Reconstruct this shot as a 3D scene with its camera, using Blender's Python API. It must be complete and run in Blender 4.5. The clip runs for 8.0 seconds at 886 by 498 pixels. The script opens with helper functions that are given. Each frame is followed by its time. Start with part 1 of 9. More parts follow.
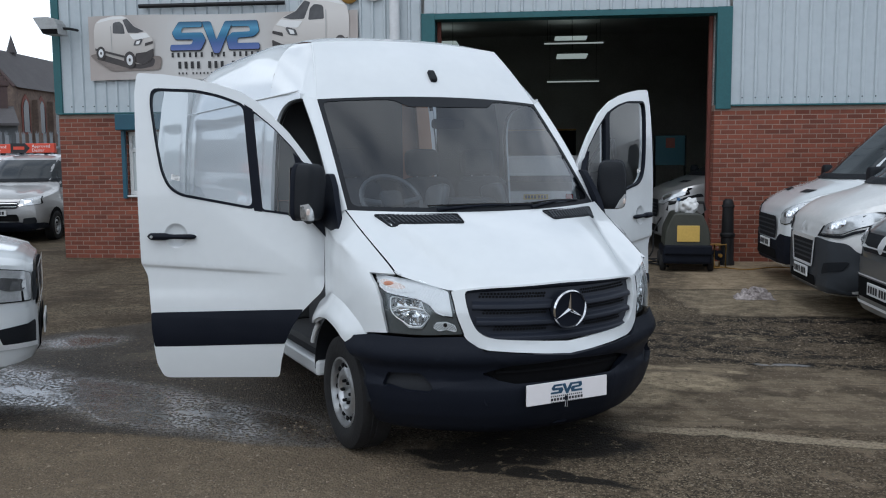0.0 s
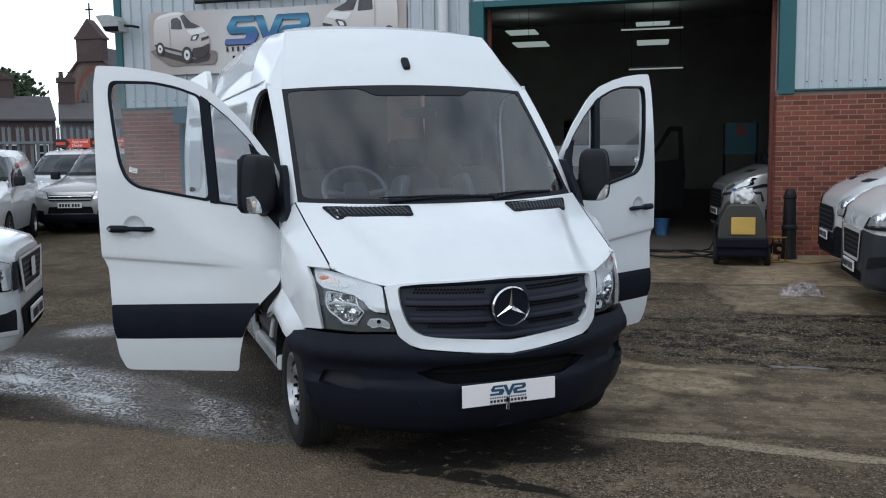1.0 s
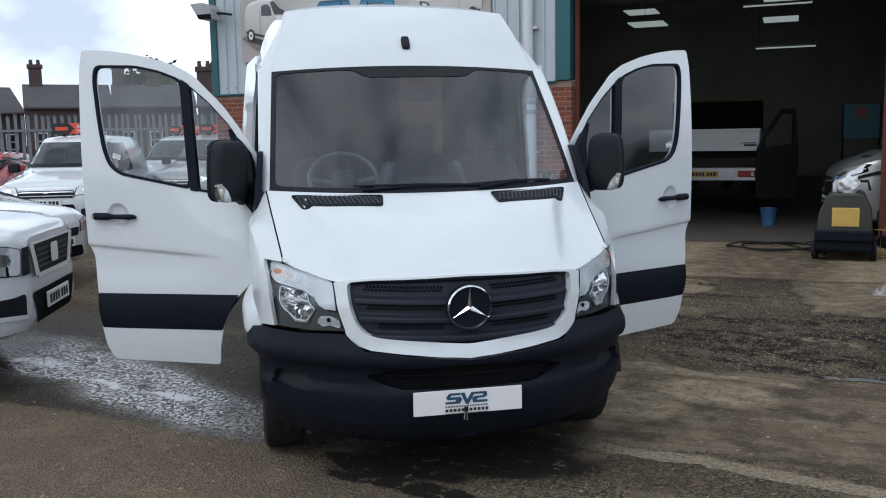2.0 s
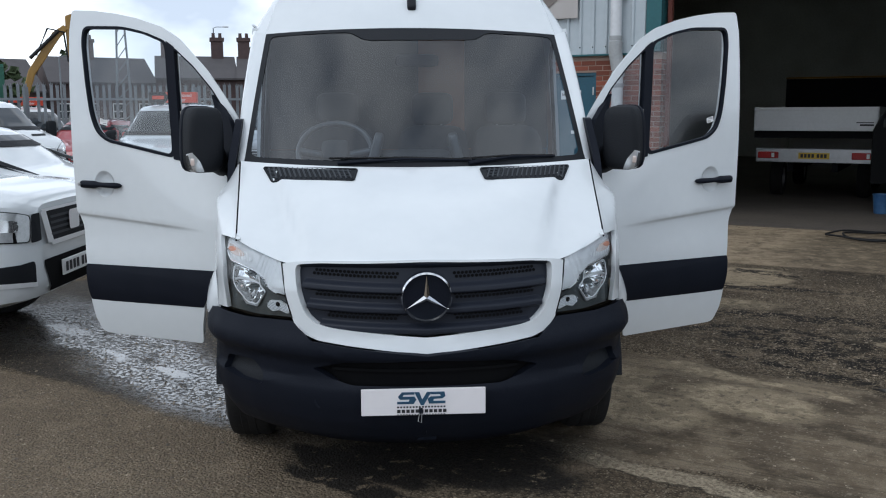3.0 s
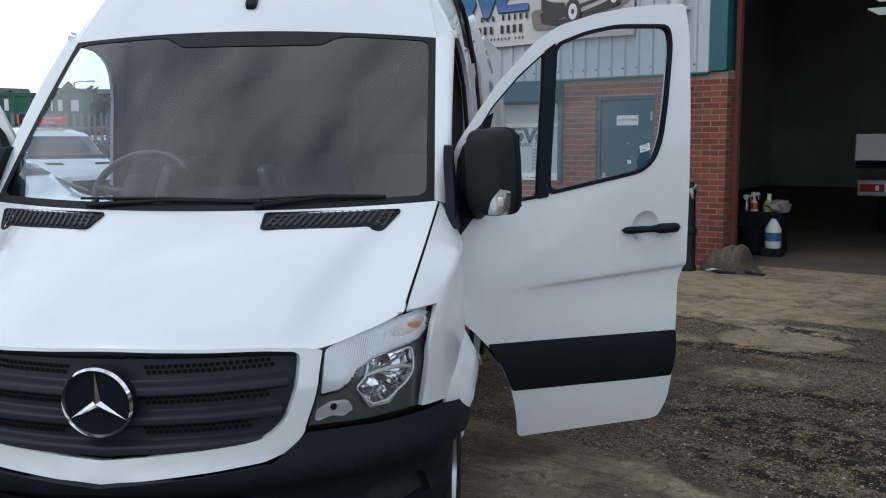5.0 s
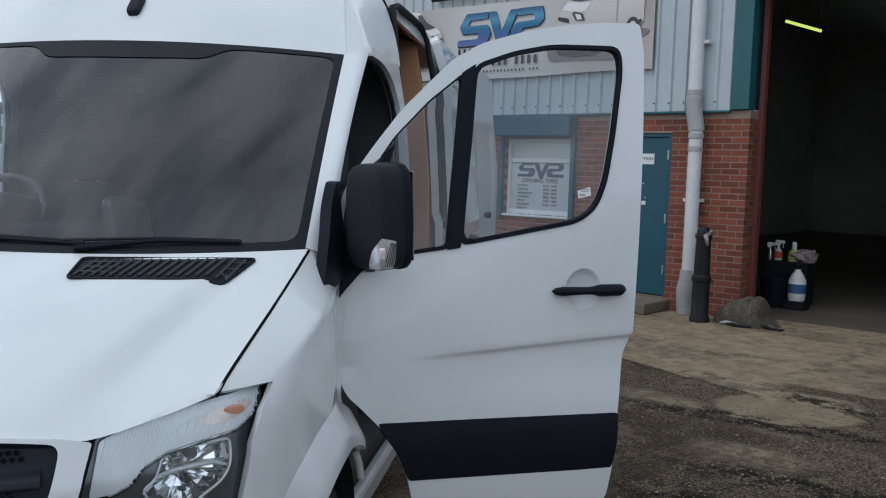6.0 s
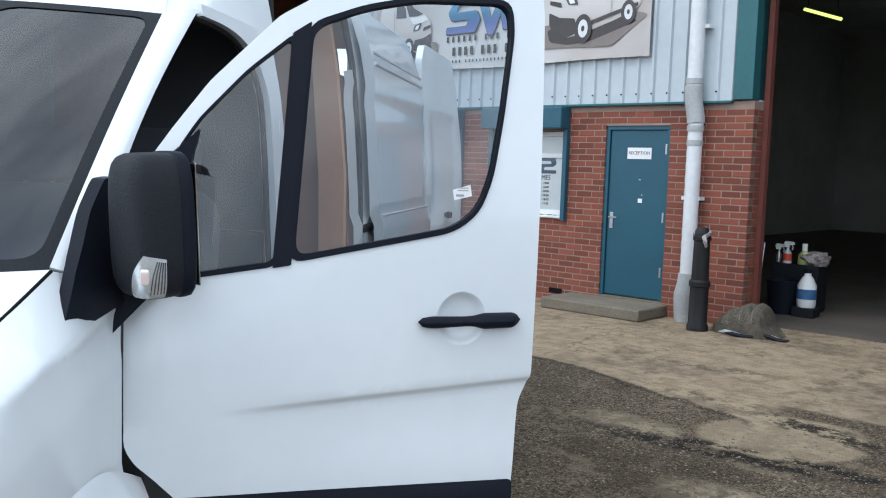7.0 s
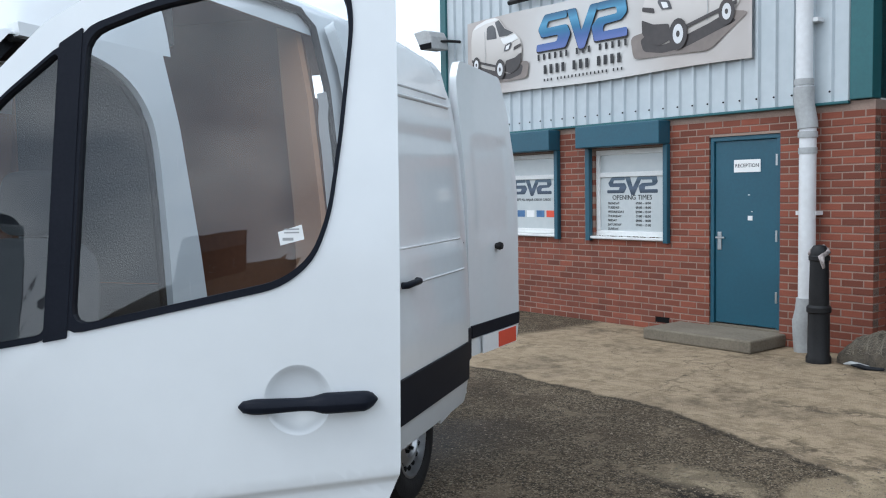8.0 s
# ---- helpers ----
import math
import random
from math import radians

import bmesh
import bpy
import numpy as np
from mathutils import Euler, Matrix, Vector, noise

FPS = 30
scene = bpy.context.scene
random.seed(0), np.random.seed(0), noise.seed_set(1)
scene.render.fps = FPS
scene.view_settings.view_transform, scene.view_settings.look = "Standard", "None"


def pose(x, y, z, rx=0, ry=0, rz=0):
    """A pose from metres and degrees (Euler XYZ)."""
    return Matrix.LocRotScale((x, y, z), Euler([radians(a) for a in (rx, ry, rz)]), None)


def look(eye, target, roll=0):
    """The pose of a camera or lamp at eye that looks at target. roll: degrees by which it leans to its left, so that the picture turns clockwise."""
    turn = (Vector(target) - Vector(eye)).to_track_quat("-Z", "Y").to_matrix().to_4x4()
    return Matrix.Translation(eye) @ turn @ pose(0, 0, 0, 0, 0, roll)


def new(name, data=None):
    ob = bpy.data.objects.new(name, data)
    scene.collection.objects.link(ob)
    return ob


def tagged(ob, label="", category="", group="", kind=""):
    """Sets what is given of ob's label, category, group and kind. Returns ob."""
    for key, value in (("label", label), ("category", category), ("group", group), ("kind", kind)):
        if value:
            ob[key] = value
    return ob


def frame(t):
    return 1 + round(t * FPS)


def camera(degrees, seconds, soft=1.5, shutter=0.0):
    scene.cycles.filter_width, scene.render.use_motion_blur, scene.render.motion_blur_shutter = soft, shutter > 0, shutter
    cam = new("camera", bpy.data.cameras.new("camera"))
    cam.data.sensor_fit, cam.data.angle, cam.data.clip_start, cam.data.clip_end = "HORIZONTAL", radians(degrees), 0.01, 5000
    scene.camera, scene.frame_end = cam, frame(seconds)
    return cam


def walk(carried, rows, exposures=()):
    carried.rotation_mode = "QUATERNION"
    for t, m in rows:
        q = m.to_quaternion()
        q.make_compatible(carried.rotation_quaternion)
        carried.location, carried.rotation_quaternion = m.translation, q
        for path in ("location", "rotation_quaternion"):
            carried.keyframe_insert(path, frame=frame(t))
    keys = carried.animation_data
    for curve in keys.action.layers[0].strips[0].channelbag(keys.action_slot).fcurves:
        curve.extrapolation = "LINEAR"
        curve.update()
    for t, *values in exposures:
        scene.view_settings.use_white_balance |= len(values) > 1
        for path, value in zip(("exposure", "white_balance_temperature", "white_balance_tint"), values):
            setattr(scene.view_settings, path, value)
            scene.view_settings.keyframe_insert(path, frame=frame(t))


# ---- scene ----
cam = camera(52.8, 8.0, 1.1)
PATH = [
    (0, (0.371, 0.071, 1.705), (0.155, 2.049, 1.499), -0.4),
    (0.5, (0.786, 0.216, 1.681), (0.445, 2.175, 1.469), -0.8),
    (1, (1.18, 0.404, 1.688), (0.741, 2.342, 1.465), -0.9),
    (1.5, (1.492, 0.724, 1.679), (0.936, 2.629, 1.431), -0.9),
    (1.7, (1.671, 0.838, 1.682), (1.043, 2.72, 1.432), -1.1),
    (2.8, (2.25, 1.581, 1.633), (1.326, 3.332, 1.35), -0.2),
    (3, (2.331, 1.73, 1.636), (1.364, 3.455, 1.334), -0.2),
    (3.5, (2.562, 2.144, 1.609), (1.492, 3.798, 1.258), -0.4),
    (4, (2.659, 2.599, 1.597), (1.536, 4.217, 1.248), -0.6),
    (4.5, (2.728, 3.025, 1.62), (1.572, 4.632, 1.33), -0.6),
    (4.7, (2.763, 3.213, 1.61), (1.582, 4.805, 1.344), -0.6),
    (5.8, (2.831, 4.099, 1.672), (1.559, 5.63, 1.487), 1.5),
    (6, (2.819, 4.295, 1.65), (1.531, 5.814, 1.478), 1.8),
    (6.5, (2.79, 4.753, 1.658), (1.474, 6.248, 1.484), 2.2),
    (7, (2.716, 5.219, 1.659), (1.387, 6.703, 1.476), 1.9),
    (7.2, (2.697, 5.424, 1.657), (1.333, 6.875, 1.479), 1.6),
    (7.5, (2.765, 5.698, 1.658), (1.314, 7.064, 1.495), -0.0),
    (8, (2.774, 6.158, 1.676), (1.213, 7.402, 1.548), -1.0),
]
walk(cam, [(t, look(eye, target, roll)) for t, eye, target, roll in PATH],
     exposures=[(0, 0.06, 5720, 7), (4.5, 0.10, 5720, 7), (6.0, -0.10, 5680, 7), (6.25, 0.0, 5650, 6), (6.5, 0.28, 5620, 6), (7.0, 0.86, 5600, 6), (7.2, 1.0, 5600, 6), (7.5, 0.86, 5640, 6), (8.0, 0.74, 5680, 6)])

# ---- light: a bright overcast sky and a weak, wide sun ----
SUN_DIR = (radians(52), radians(200))            # elevation, compass turn of the sky's sun
world = bpy.data.worlds.new("sky")
scene.world = world
world.use_nodes = True
wn, wl = world.node_tree.nodes, world.node_tree.links
wn.clear()
w_out, w_bg = wn.new("ShaderNodeOutputWorld"), wn.new("ShaderNodeBackground")
w_sky, w_tc = wn.new("ShaderNodeTexSky"), wn.new("ShaderNodeTexCoord")
w_sky.sky_type, w_sky.sun_disc = "NISHITA", False
w_sky.sun_elevation, w_sky.sun_rotation = SUN_DIR
w_sky.air_density, w_sky.dust_density = 1.0, 3.0
w_map, w_noise, w_ramp = wn.new("ShaderNodeMapping"), wn.new("ShaderNodeTexNoise"), wn.new("ShaderNodeValToRGB")
w_map.inputs["Rotation"].default_value, w_map.inputs["Scale"].default_value = (0, 0, radians(35)), (2.6, 1.5, 4.0)
w_noise.inputs["Scale"].default_value, w_noise.inputs["Detail"].default_value = 2.0, 5
w_ramp.color_ramp.elements[0].position, w_ramp.color_ramp.elements[0].color = 0.36, (6.2, 6.5, 7.1, 1)
w_ramp.color_ramp.elements[1].position, w_ramp.color_ramp.elements[1].color = 0.62, (14.0, 13.8, 13.6, 1)
w_mix = wn.new("ShaderNodeMix")
w_mix.data_type = "RGBA"
w_mix.inputs["Factor"].default_value = 0.85       # cloud cover
wl.new(w_tc.outputs["Generated"], w_map.inputs["Vector"])
wl.new(w_map.outputs["Vector"], w_noise.inputs["Vector"])
wl.new(w_noise.outputs["Fac"], w_ramp.inputs["Fac"])
wl.new(w_sky.outputs["Color"], w_mix.inputs["A"])
wl.new(w_ramp.outputs["Color"], w_mix.inputs["B"])
w_sep, w_rise, w_mul = wn.new("ShaderNodeSeparateXYZ"), wn.new("ShaderNodeMapRange"), wn.new("ShaderNodeVectorMath")
w_mul.operation = "SCALE"
w_rise.inputs["From Min"].default_value, w_rise.inputs["From Max"].default_value = 0.05, 1.0
w_rise.inputs["To Min"].default_value, w_rise.inputs["To Max"].default_value = 1.26, 0.74    # the cloud is thinnest low over the yard
wl.new(w_tc.outputs["Generated"], w_sep.inputs[0])
wl.new(w_sep.outputs["Z"], w_rise.inputs["Value"])
wl.new(w_mix.outputs["Result"], w_mul.inputs[0])
wl.new(w_rise.outputs["Result"], w_mul.inputs["Scale"])
wl.new(w_mul.outputs[0], w_bg.inputs["Color"])
wl.new(w_bg.outputs["Background"], w_out.inputs["Surface"])
w_bg.inputs["Strength"].default_value = 0.1
sun = new("sun", bpy.data.lights.new("sun", "SUN"))
sun.data.energy, sun.data.angle, sun.data.color = 0.6, radians(25), (1.0, 0.96, 0.9)
sun.matrix_world = look((0, 0, 30), (5.2, 21.2, 0))


# ---- materials ----
def node_mat(name):
    m = bpy.data.materials.new(name)
    m.use_nodes = True
    return m, m.node_tree.nodes, m.node_tree.links, m.node_tree.nodes["Principled BSDF"]


def surface(name, colour, rough=0.5, metal=0.0, other=None, scale=6.0, fine=60.0, amount=0.5, bump=0.0, coat=0.0, vary=0.0, spec=0.5):
    """A worn surface: two scales of noise between two colours, a little relief, and spread between pieces."""
    m, n, l, b = node_mat(name)
    other = other or tuple(c * 0.8 for c in colour)
    tc, big, small, mix, ramp = (n.new("ShaderNode" + k) for k in ("TexCoord", "TexNoise", "TexNoise", "Mix", "ValToRGB"))
    big.inputs["Scale"].default_value, big.inputs["Detail"].default_value = scale, 5
    small.inputs["Scale"].default_value, small.inputs["Detail"].default_value = fine, 3
    mix.data_type = "RGBA"
    mix.inputs["A"].default_value, mix.inputs["B"].default_value = (*colour, 1), (*other, 1)
    add = n.new("ShaderNodeMath")
    add.operation = "MULTIPLY_ADD"
    add.inputs[1].default_value = 0.45
    l.new(tc.outputs["Object"], big.inputs["Vector"]), l.new(tc.outputs["Object"], small.inputs["Vector"])
    half = n.new("ShaderNodeMath")
    half.operation = "MULTIPLY"
    half.inputs[1].default_value = 0.55
    l.new(big.outputs["Fac"], half.inputs[0])
    l.new(small.outputs["Fac"], add.inputs[0]), l.new(half.outputs[0], add.inputs[2])
    e = ramp.color_ramp.elements
    e[0].position, e[1].position = 0.36, 0.64
    e[0].color, e[1].color = (0, 0, 0, 1), (amount, amount, amount, 1)
    l.new(add.outputs[0], ramp.inputs["Fac"]), l.new(ramp.outputs["Color"], mix.inputs["Factor"])
    out = mix.outputs["Result"]
    if vary:
        info, hsv, rng = n.new("ShaderNodeObjectInfo"), n.new("ShaderNodeHueSaturation"), n.new("ShaderNodeMapRange")
        geo, plus, frac = n.new("ShaderNodeNewGeometry"), n.new("ShaderNodeMath"), n.new("ShaderNodeMath")
        frac.operation = "FRACT"
        l.new(info.outputs["Random"], plus.inputs[0]), l.new(geo.outputs["Random Per Island"], plus.inputs[1])
        l.new(plus.outputs[0], frac.inputs[0]), l.new(frac.outputs[0], rng.inputs["Value"])
        rng.inputs["To Min"].default_value, rng.inputs["To Max"].default_value = 1 - vary, 1 + vary
        l.new(rng.outputs["Result"], hsv.inputs["Value"]), l.new(out, hsv.inputs["Color"])
        out = hsv.outputs["Color"]
    l.new(out, b.inputs["Base Color"])
    b.inputs["Roughness"].default_value, b.inputs["Metallic"].default_value = rough, metal
    b.inputs["Coat Weight"].default_value, b.inputs["Coat Roughness"].default_value = coat, 0.04
    b.inputs["Specular IOR Level"].default_value = spec
    if bump:
        bp = n.new("ShaderNodeBump")
        bp.inputs["Strength"].default_value, bp.inputs["Distance"].default_value = bump, 0.01
        l.new(small.outputs["Fac"], bp.inputs["Height"]), l.new(bp.outputs["Normal"], b.inputs["Normal"])
    return m


def pane(name, tint=(0.86, 0.9, 0.9), gloss=1.0, ior=1.68):
    """Thin window glass: clear, with the mirror share that its refraction gives."""
    m, n, l, b = node_mat(name)
    n.remove(b)
    clear, shine, fres, mix = (n.new("ShaderNode" + k) for k in ("BsdfTransparent", "BsdfGlossy", "Fresnel", "MixShader"))
    clear.inputs["Color"].default_value = (*tint, 1)
    shine.inputs["Roughness"].default_value = 0.015
    shine.inputs["Color"].default_value = (gloss, gloss, gloss, 1)
    fres.inputs["IOR"].default_value = ior
    l.new(fres.outputs[0], mix.inputs[0]), l.new(clear.outputs[0], mix.inputs[1]), l.new(shine.outputs[0], mix.inputs[2])
    l.new(mix.outputs[0], n["Material Output"].inputs["Surface"])
    return m


WHITE = surface("white_paint", (0.70, 0.725, 0.735), 0.24, 0, (0.65, 0.675, 0.685), 1.5, 14, 0.5, coat=0.75)
WHITE_OLD = surface("white_paint_dusty", (0.74, 0.74, 0.73), 0.3, 0, (0.62, 0.62, 0.6), 1.2, 20, 0.6, coat=0.5)
SILVER_PAINT = surface("silver_paint", (0.40, 0.395, 0.39), 0.3, 0.4, (0.33, 0.325, 0.32), 2, 40, 0.5, coat=0.7)
GREY_PAINT = surface("dark_grey_paint", (0.17, 0.175, 0.18), 0.3, 0.3, (0.13, 0.135, 0.14), 2, 40, 0.5, coat=0.7)
RED_PAINT = surface("red_paint", (0.36, 0.03, 0.035), 0.3, 0, (0.28, 0.025, 0.03), 2, 40, 0.5, coat=0.7)
YELLOW_PAINT = surface("yellow_paint", (0.34, 0.19, 0.035), 0.45, 0, (0.22, 0.125, 0.035), 2, 20, 0.7)
BLACK = surface("black_plastic", (0.008, 0.010, 0.016), 0.5, 0, (0.012, 0.014, 0.021), 5, 120, 0.6, bump=0.10, spec=0.10)
GRILLE = surface("navy_black_plastic", (0.016, 0.019, 0.028), 0.42, 0, (0.021, 0.024, 0.034), 5, 120, 0.6, spec=0.2)
VENT = surface("grey_black_plastic", (0.045, 0.05, 0.058), 0.45, 0, (0.035, 0.04, 0.046), 8, 90, 0.5, spec=0.3)
MATT_BLACK = surface("matt_black_plastic", (0.010, 0.012, 0.015), 0.6, 0, (0.015, 0.016, 0.020), 5, 150, 0.6, bump=0.2, spec=0.22)
DARK = surface("dark_recess", (0.007, 0.007, 0.008), 0.9, 0, (0.011, 0.011, 0.011), 5, 50, spec=0.08)
RUBBER = surface("rubber", (0.011, 0.011, 0.012), 0.75, 0, (0.022, 0.021, 0.020), 8, 70, 0.6, bump=0.3, spec=0.3)
CHROME = surface("chrome", (0.78, 0.79, 0.8), 0.1, 1.0, (0.7, 0.71, 0.72), 5, 50)
STEEL = surface("silver_steel", (0.5, 0.51, 0.52), 0.32, 0.85, (0.36, 0.36, 0.36), 9, 60, 0.6)
GALV = surface("galvanised_steel", (0.22, 0.24, 0.255), 0.55, 0.3, (0.15, 0.165, 0.175), 3, 30, 0.7)
PLY = surface("plywood", (0.28, 0.120, 0.062), 0.6, 0, (0.19, 0.085, 0.046), 3, 40, 0.7)
PLY_EDGE = surface("raw_plywood_edge", (0.54, 0.29, 0.16), 0.6, 0, (0.42, 0.22, 0.12), 4, 60, 0.7)
SEAT = surface("dark_grey_cloth", (0.045, 0.047, 0.052), 0.9, 0, (0.055, 0.057, 0.062), 4, 16, 0.4)
DASH = surface("grey_dashboard", (0.05, 0.052, 0.055), 0.7, 0, (0.07, 0.07, 0.074), 6, 140, 0.5, bump=0.2)
TEAL = surface("teal_paint", (0.014, 0.082, 0.124), 0.45, 0, (0.011, 0.060, 0.092), 2, 30, 0.7)
TEAL_TRIM = surface("teal_green_trim", (0.02, 0.11, 0.12), 0.5, 0, (0.014, 0.08, 0.09), 2, 30, 0.7)
CLAD = surface("pale_cladding", (0.49, 0.535, 0.56), 0.42, 0, (0.41, 0.455, 0.48), 0.8, 9, 0.7)
PVC = surface("grey_plastic_pipe", (0.68, 0.69, 0.70), 0.5, 0, (0.54, 0.54, 0.54), 3, 20, 0.6)
PVC_DARK = surface("dirty_grey_plastic", (0.38, 0.39, 0.39), 0.55, 0, (0.24, 0.24, 0.235), 4, 30, 0.6)
UPVC = surface("white_window_frame", (0.72, 0.73, 0.72), 0.4, 0, (0.58, 0.58, 0.56), 3, 40, 0.5)
BRICK = surface("red_brick", (0.205, 0.058, 0.031), 0.85, 0, (0.15, 0.046, 0.030), 5, 70, 0.8, bump=0.3, vary=0.28)
MORTAR = surface("mortar", (0.32, 0.235, 0.19), 0.95, 0, (0.21, 0.15, 0.12), 5, 90, 0.7, bump=0.3)
CONCRETE = surface("concrete", (0.20, 0.172, 0.128), 0.9, 0, (0.11, 0.094, 0.070), 2, 40, 0.8, bump=0.5)
IRON = surface("black_iron", (0.011, 0.011, 0.012), 0.5, 0, (0.022, 0.022, 0.022), 5, 60, 0.5, spec=0.25)
RUST = surface("rusty_red_oxide", (0.17, 0.045, 0.03), 0.7, 0, (0.10, 0.035, 0.025), 4, 40, 0.7)
# the dark second colour paints the shade of the cloth's folds
CLOTH = surface("pale_cloth_fold_shade", (0.46, 0.41, 0.39), 0.95, 0, (0.09, 0.07, 0.065), 16, 40, 0.95, bump=0.3)
PAPER = surface("white_sign", (0.78, 0.78, 0.77), 0.5, 0, (0.7, 0.7, 0.69), 2, 30, 0.5)
INK = surface("black_print", (0.02, 0.02, 0.022), 0.6)
GREEN_PAINT = surface("green_painted_steel", (0.03, 0.13, 0.085), 0.5, 0, (0.025, 0.095, 0.065), 1, 12, 0.7)
RED_SIGN = surface("orange_red_sign", (0.66, 0.075, 0.035), 0.5, 0, (0.55, 0.06, 0.03), 2, 30, 0.4)
BLUE_SIGN = surface("blue_print", (0.025, 0.09, 0.22), 0.4, 0, (0.09, 0.19, 0.36), 2.2, 12, 0.9)
BANNER, _n, _l, _b = node_mat("banner_print")
_tc, _sx, _rp, _ns, _mx = (_n.new("ShaderNode" + k) for k in ("TexCoord", "SeparateXYZ", "ValToRGB", "TexNoise", "Mix"))
_mr = _n.new("ShaderNodeMapRange")
_mr.inputs["From Min"].default_value, _mr.inputs["From Max"].default_value = -7.17, -2.58
_l.new(_tc.outputs["Object"], _sx.inputs[0]), _l.new(_sx.outputs["X"], _mr.inputs["Value"]), _l.new(_mr.outputs["Result"], _rp.inputs["Fac"])
for _p, _c in ((0.10, (0.31, 0.25, 0.22)), (0.34, (0.62, 0.62, 0.61)), (0.62, (0.60, 0.60, 0.59)), (0.78, (0.42, 0.36, 0.32)), (0.98, (0.30, 0.24, 0.21))):
    _e = _rp.color_ramp.elements.new(_p)
    _e.color = (*_c, 1)
for _i in (0, -1):
    _rp.color_ramp.elements[_i].color = (0.36, 0.30, 0.27, 1)
_mx.data_type = "RGBA"
_mx.inputs["B"].default_value = (0.5, 0.48, 0.46, 1)
_ns.inputs["Scale"].default_value = 1.6
_l.new(_tc.outputs["Object"], _ns.inputs["Vector"])
_l.new(_rp.outputs["Color"], _mx.inputs["A"]), _l.new(_ns.outputs["Fac"], _mx.inputs["Factor"]), _l.new(_mx.outputs["Result"], _b.inputs["Base Color"])
_b.inputs["Roughness"].default_value = 0.5
LENS = pane("lamp_lens", (0.95, 0.97, 0.98), ior=1.42)
GLASS = pane("side_glass", (0.66, 0.70, 0.73), ior=1.62)
SCREEN = pane("windscreen_glass", (0.62, 0.70, 0.77), ior=1.80)
CAR_GLASS = surface("dark_car_glass", (0.016, 0.021, 0.025), 0.05, 0, (0.026, 0.031, 0.035), 1, 8, spec=0.55)
AMBER = surface("amber_lamp", (0.72, 0.27, 0.13), 0.25, 0, (0.55, 0.3, 0.22), 10, 60, coat=0.8)
RED_LAMP = surface("red_lamp", (0.4, 0.02, 0.02), 0.25, 0, (0.3, 0.02, 0.02), 10, 60, coat=0.8)
YELLOW_PLATE = surface("yellow_plate", (0.62, 0.42, 0.03), 0.5)
ROOF_TILE = surface("slate_roof", (0.085, 0.078, 0.08), 0.85, 0, (0.06, 0.055, 0.057), 0.8, 6, 0.7)
FAR_BRICK = surface("sooty_brick", (0.085, 0.056, 0.052), 0.9, 0, (0.055, 0.04, 0.04), 0.6, 5, 0.8)
LEAF = surface("foliage", (0.06, 0.085, 0.035), 0.8, 0, (0.035, 0.055, 0.022), 2, 20, 0.8, vary=0.3)
SOOT = surface("garage_wall", (0.62, 0.61, 0.59), 0.9, 0, (0.46, 0.45, 0.435), 1, 15, 0.8)
GARAGE_FLOOR = surface("garage_floor", (0.12, 0.10, 0.08), 0.8, 0, (0.065, 0.055, 0.045), 1.2, 25, 0.8, bump=0.3)
LIME, _n, _l, _b = node_mat("fluorescent_tube")
_b.inputs["Emission Color"].default_value, _b.inputs["Emission Strength"].default_value = (0.74, 0.86, 0.16, 1), 1.0
_b.inputs["Base Color"].default_value = (0.6, 0.7, 0.3, 1)
SKYLIGHT, _n, _l, _b = node_mat("roof_light")
_b.inputs["Emission Color"].default_value, _b.inputs["Emission Strength"].default_value = (0.60, 0.66, 0.58, 1), 0.42


# ---- mesh helpers ----
def part(name, bm, material, parent=None, label="", smooth=None, thick=0.0, bevel=0.0):
    """Links a bmesh, or vertices and faces, as one mesh under its thing."""
    me = bpy.data.meshes.new(name)
    if isinstance(bm, tuple):
        me.from_pydata([tuple(v) for v in bm[0]], [], [tuple(f) for f in bm[1]])
    else:
        bm.to_mesh(me)
        bm.free()
    me.materials.append(material)
    if smooth is not None:
        me.shade_smooth()
        me.set_sharp_from_angle(angle=radians(smooth))
    ob = new(name, me)
    ob.parent = parent
    if thick:
        s = ob.modifiers.new("thickness", "SOLIDIFY")
        s.thickness, s.offset = thick, -1
        if smooth is not None:
            ob.modifiers.new("sharp_rim", "EDGE_SPLIT").split_angle = radians(smooth)
    if bevel:
        s = ob.modifiers.new("worn_edges", "BEVEL")
        s.width, s.segments, s.limit_method = bevel, 2, "ANGLE"
    return tagged(ob, label)


def thing(name, m, label, category, group="", kind=""):
    ob = new(name)
    ob.matrix_world = m
    ob.empty_display_size = 0.2
    return tagged(ob, label, category, group, kind)


def boxes(*dims):
    """One bmesh of axis-aligned boxes (x0, x1, y0, y1, z0, z1)."""
    bm = bmesh.new()
    for x0, x1, y0, y1, z0, z1 in dims:
        bmesh.ops.create_cube(bm, size=1, matrix=Matrix.Translation(((x0 + x1) / 2, (y0 + y1) / 2, (z0 + z1) / 2)) @ Matrix.Diagonal((x1 - x0, y1 - y0, z1 - z0, 1)))
    return bm


def prism(outline, place, depth):
    """A flat outline (a, b) set at place(a, b), made solid along depth."""
    n, d = len(outline), Vector(depth)
    vs = [Vector(place(a, b)) for a, b in outline]
    faces = [list(range(n))[::-1], list(range(n, 2 * n))] + [[i, (i + 1) % n, n + (i + 1) % n, n + i] for i in range(n)]
    bm = bmesh.new()
    bv = [bm.verts.new(v) for v in vs + [v + d for v in vs]]
    for f in faces:
        bm.faces.new([bv[i] for i in f])
    bmesh.ops.recalc_face_normals(bm, faces=bm.faces)
    return bm


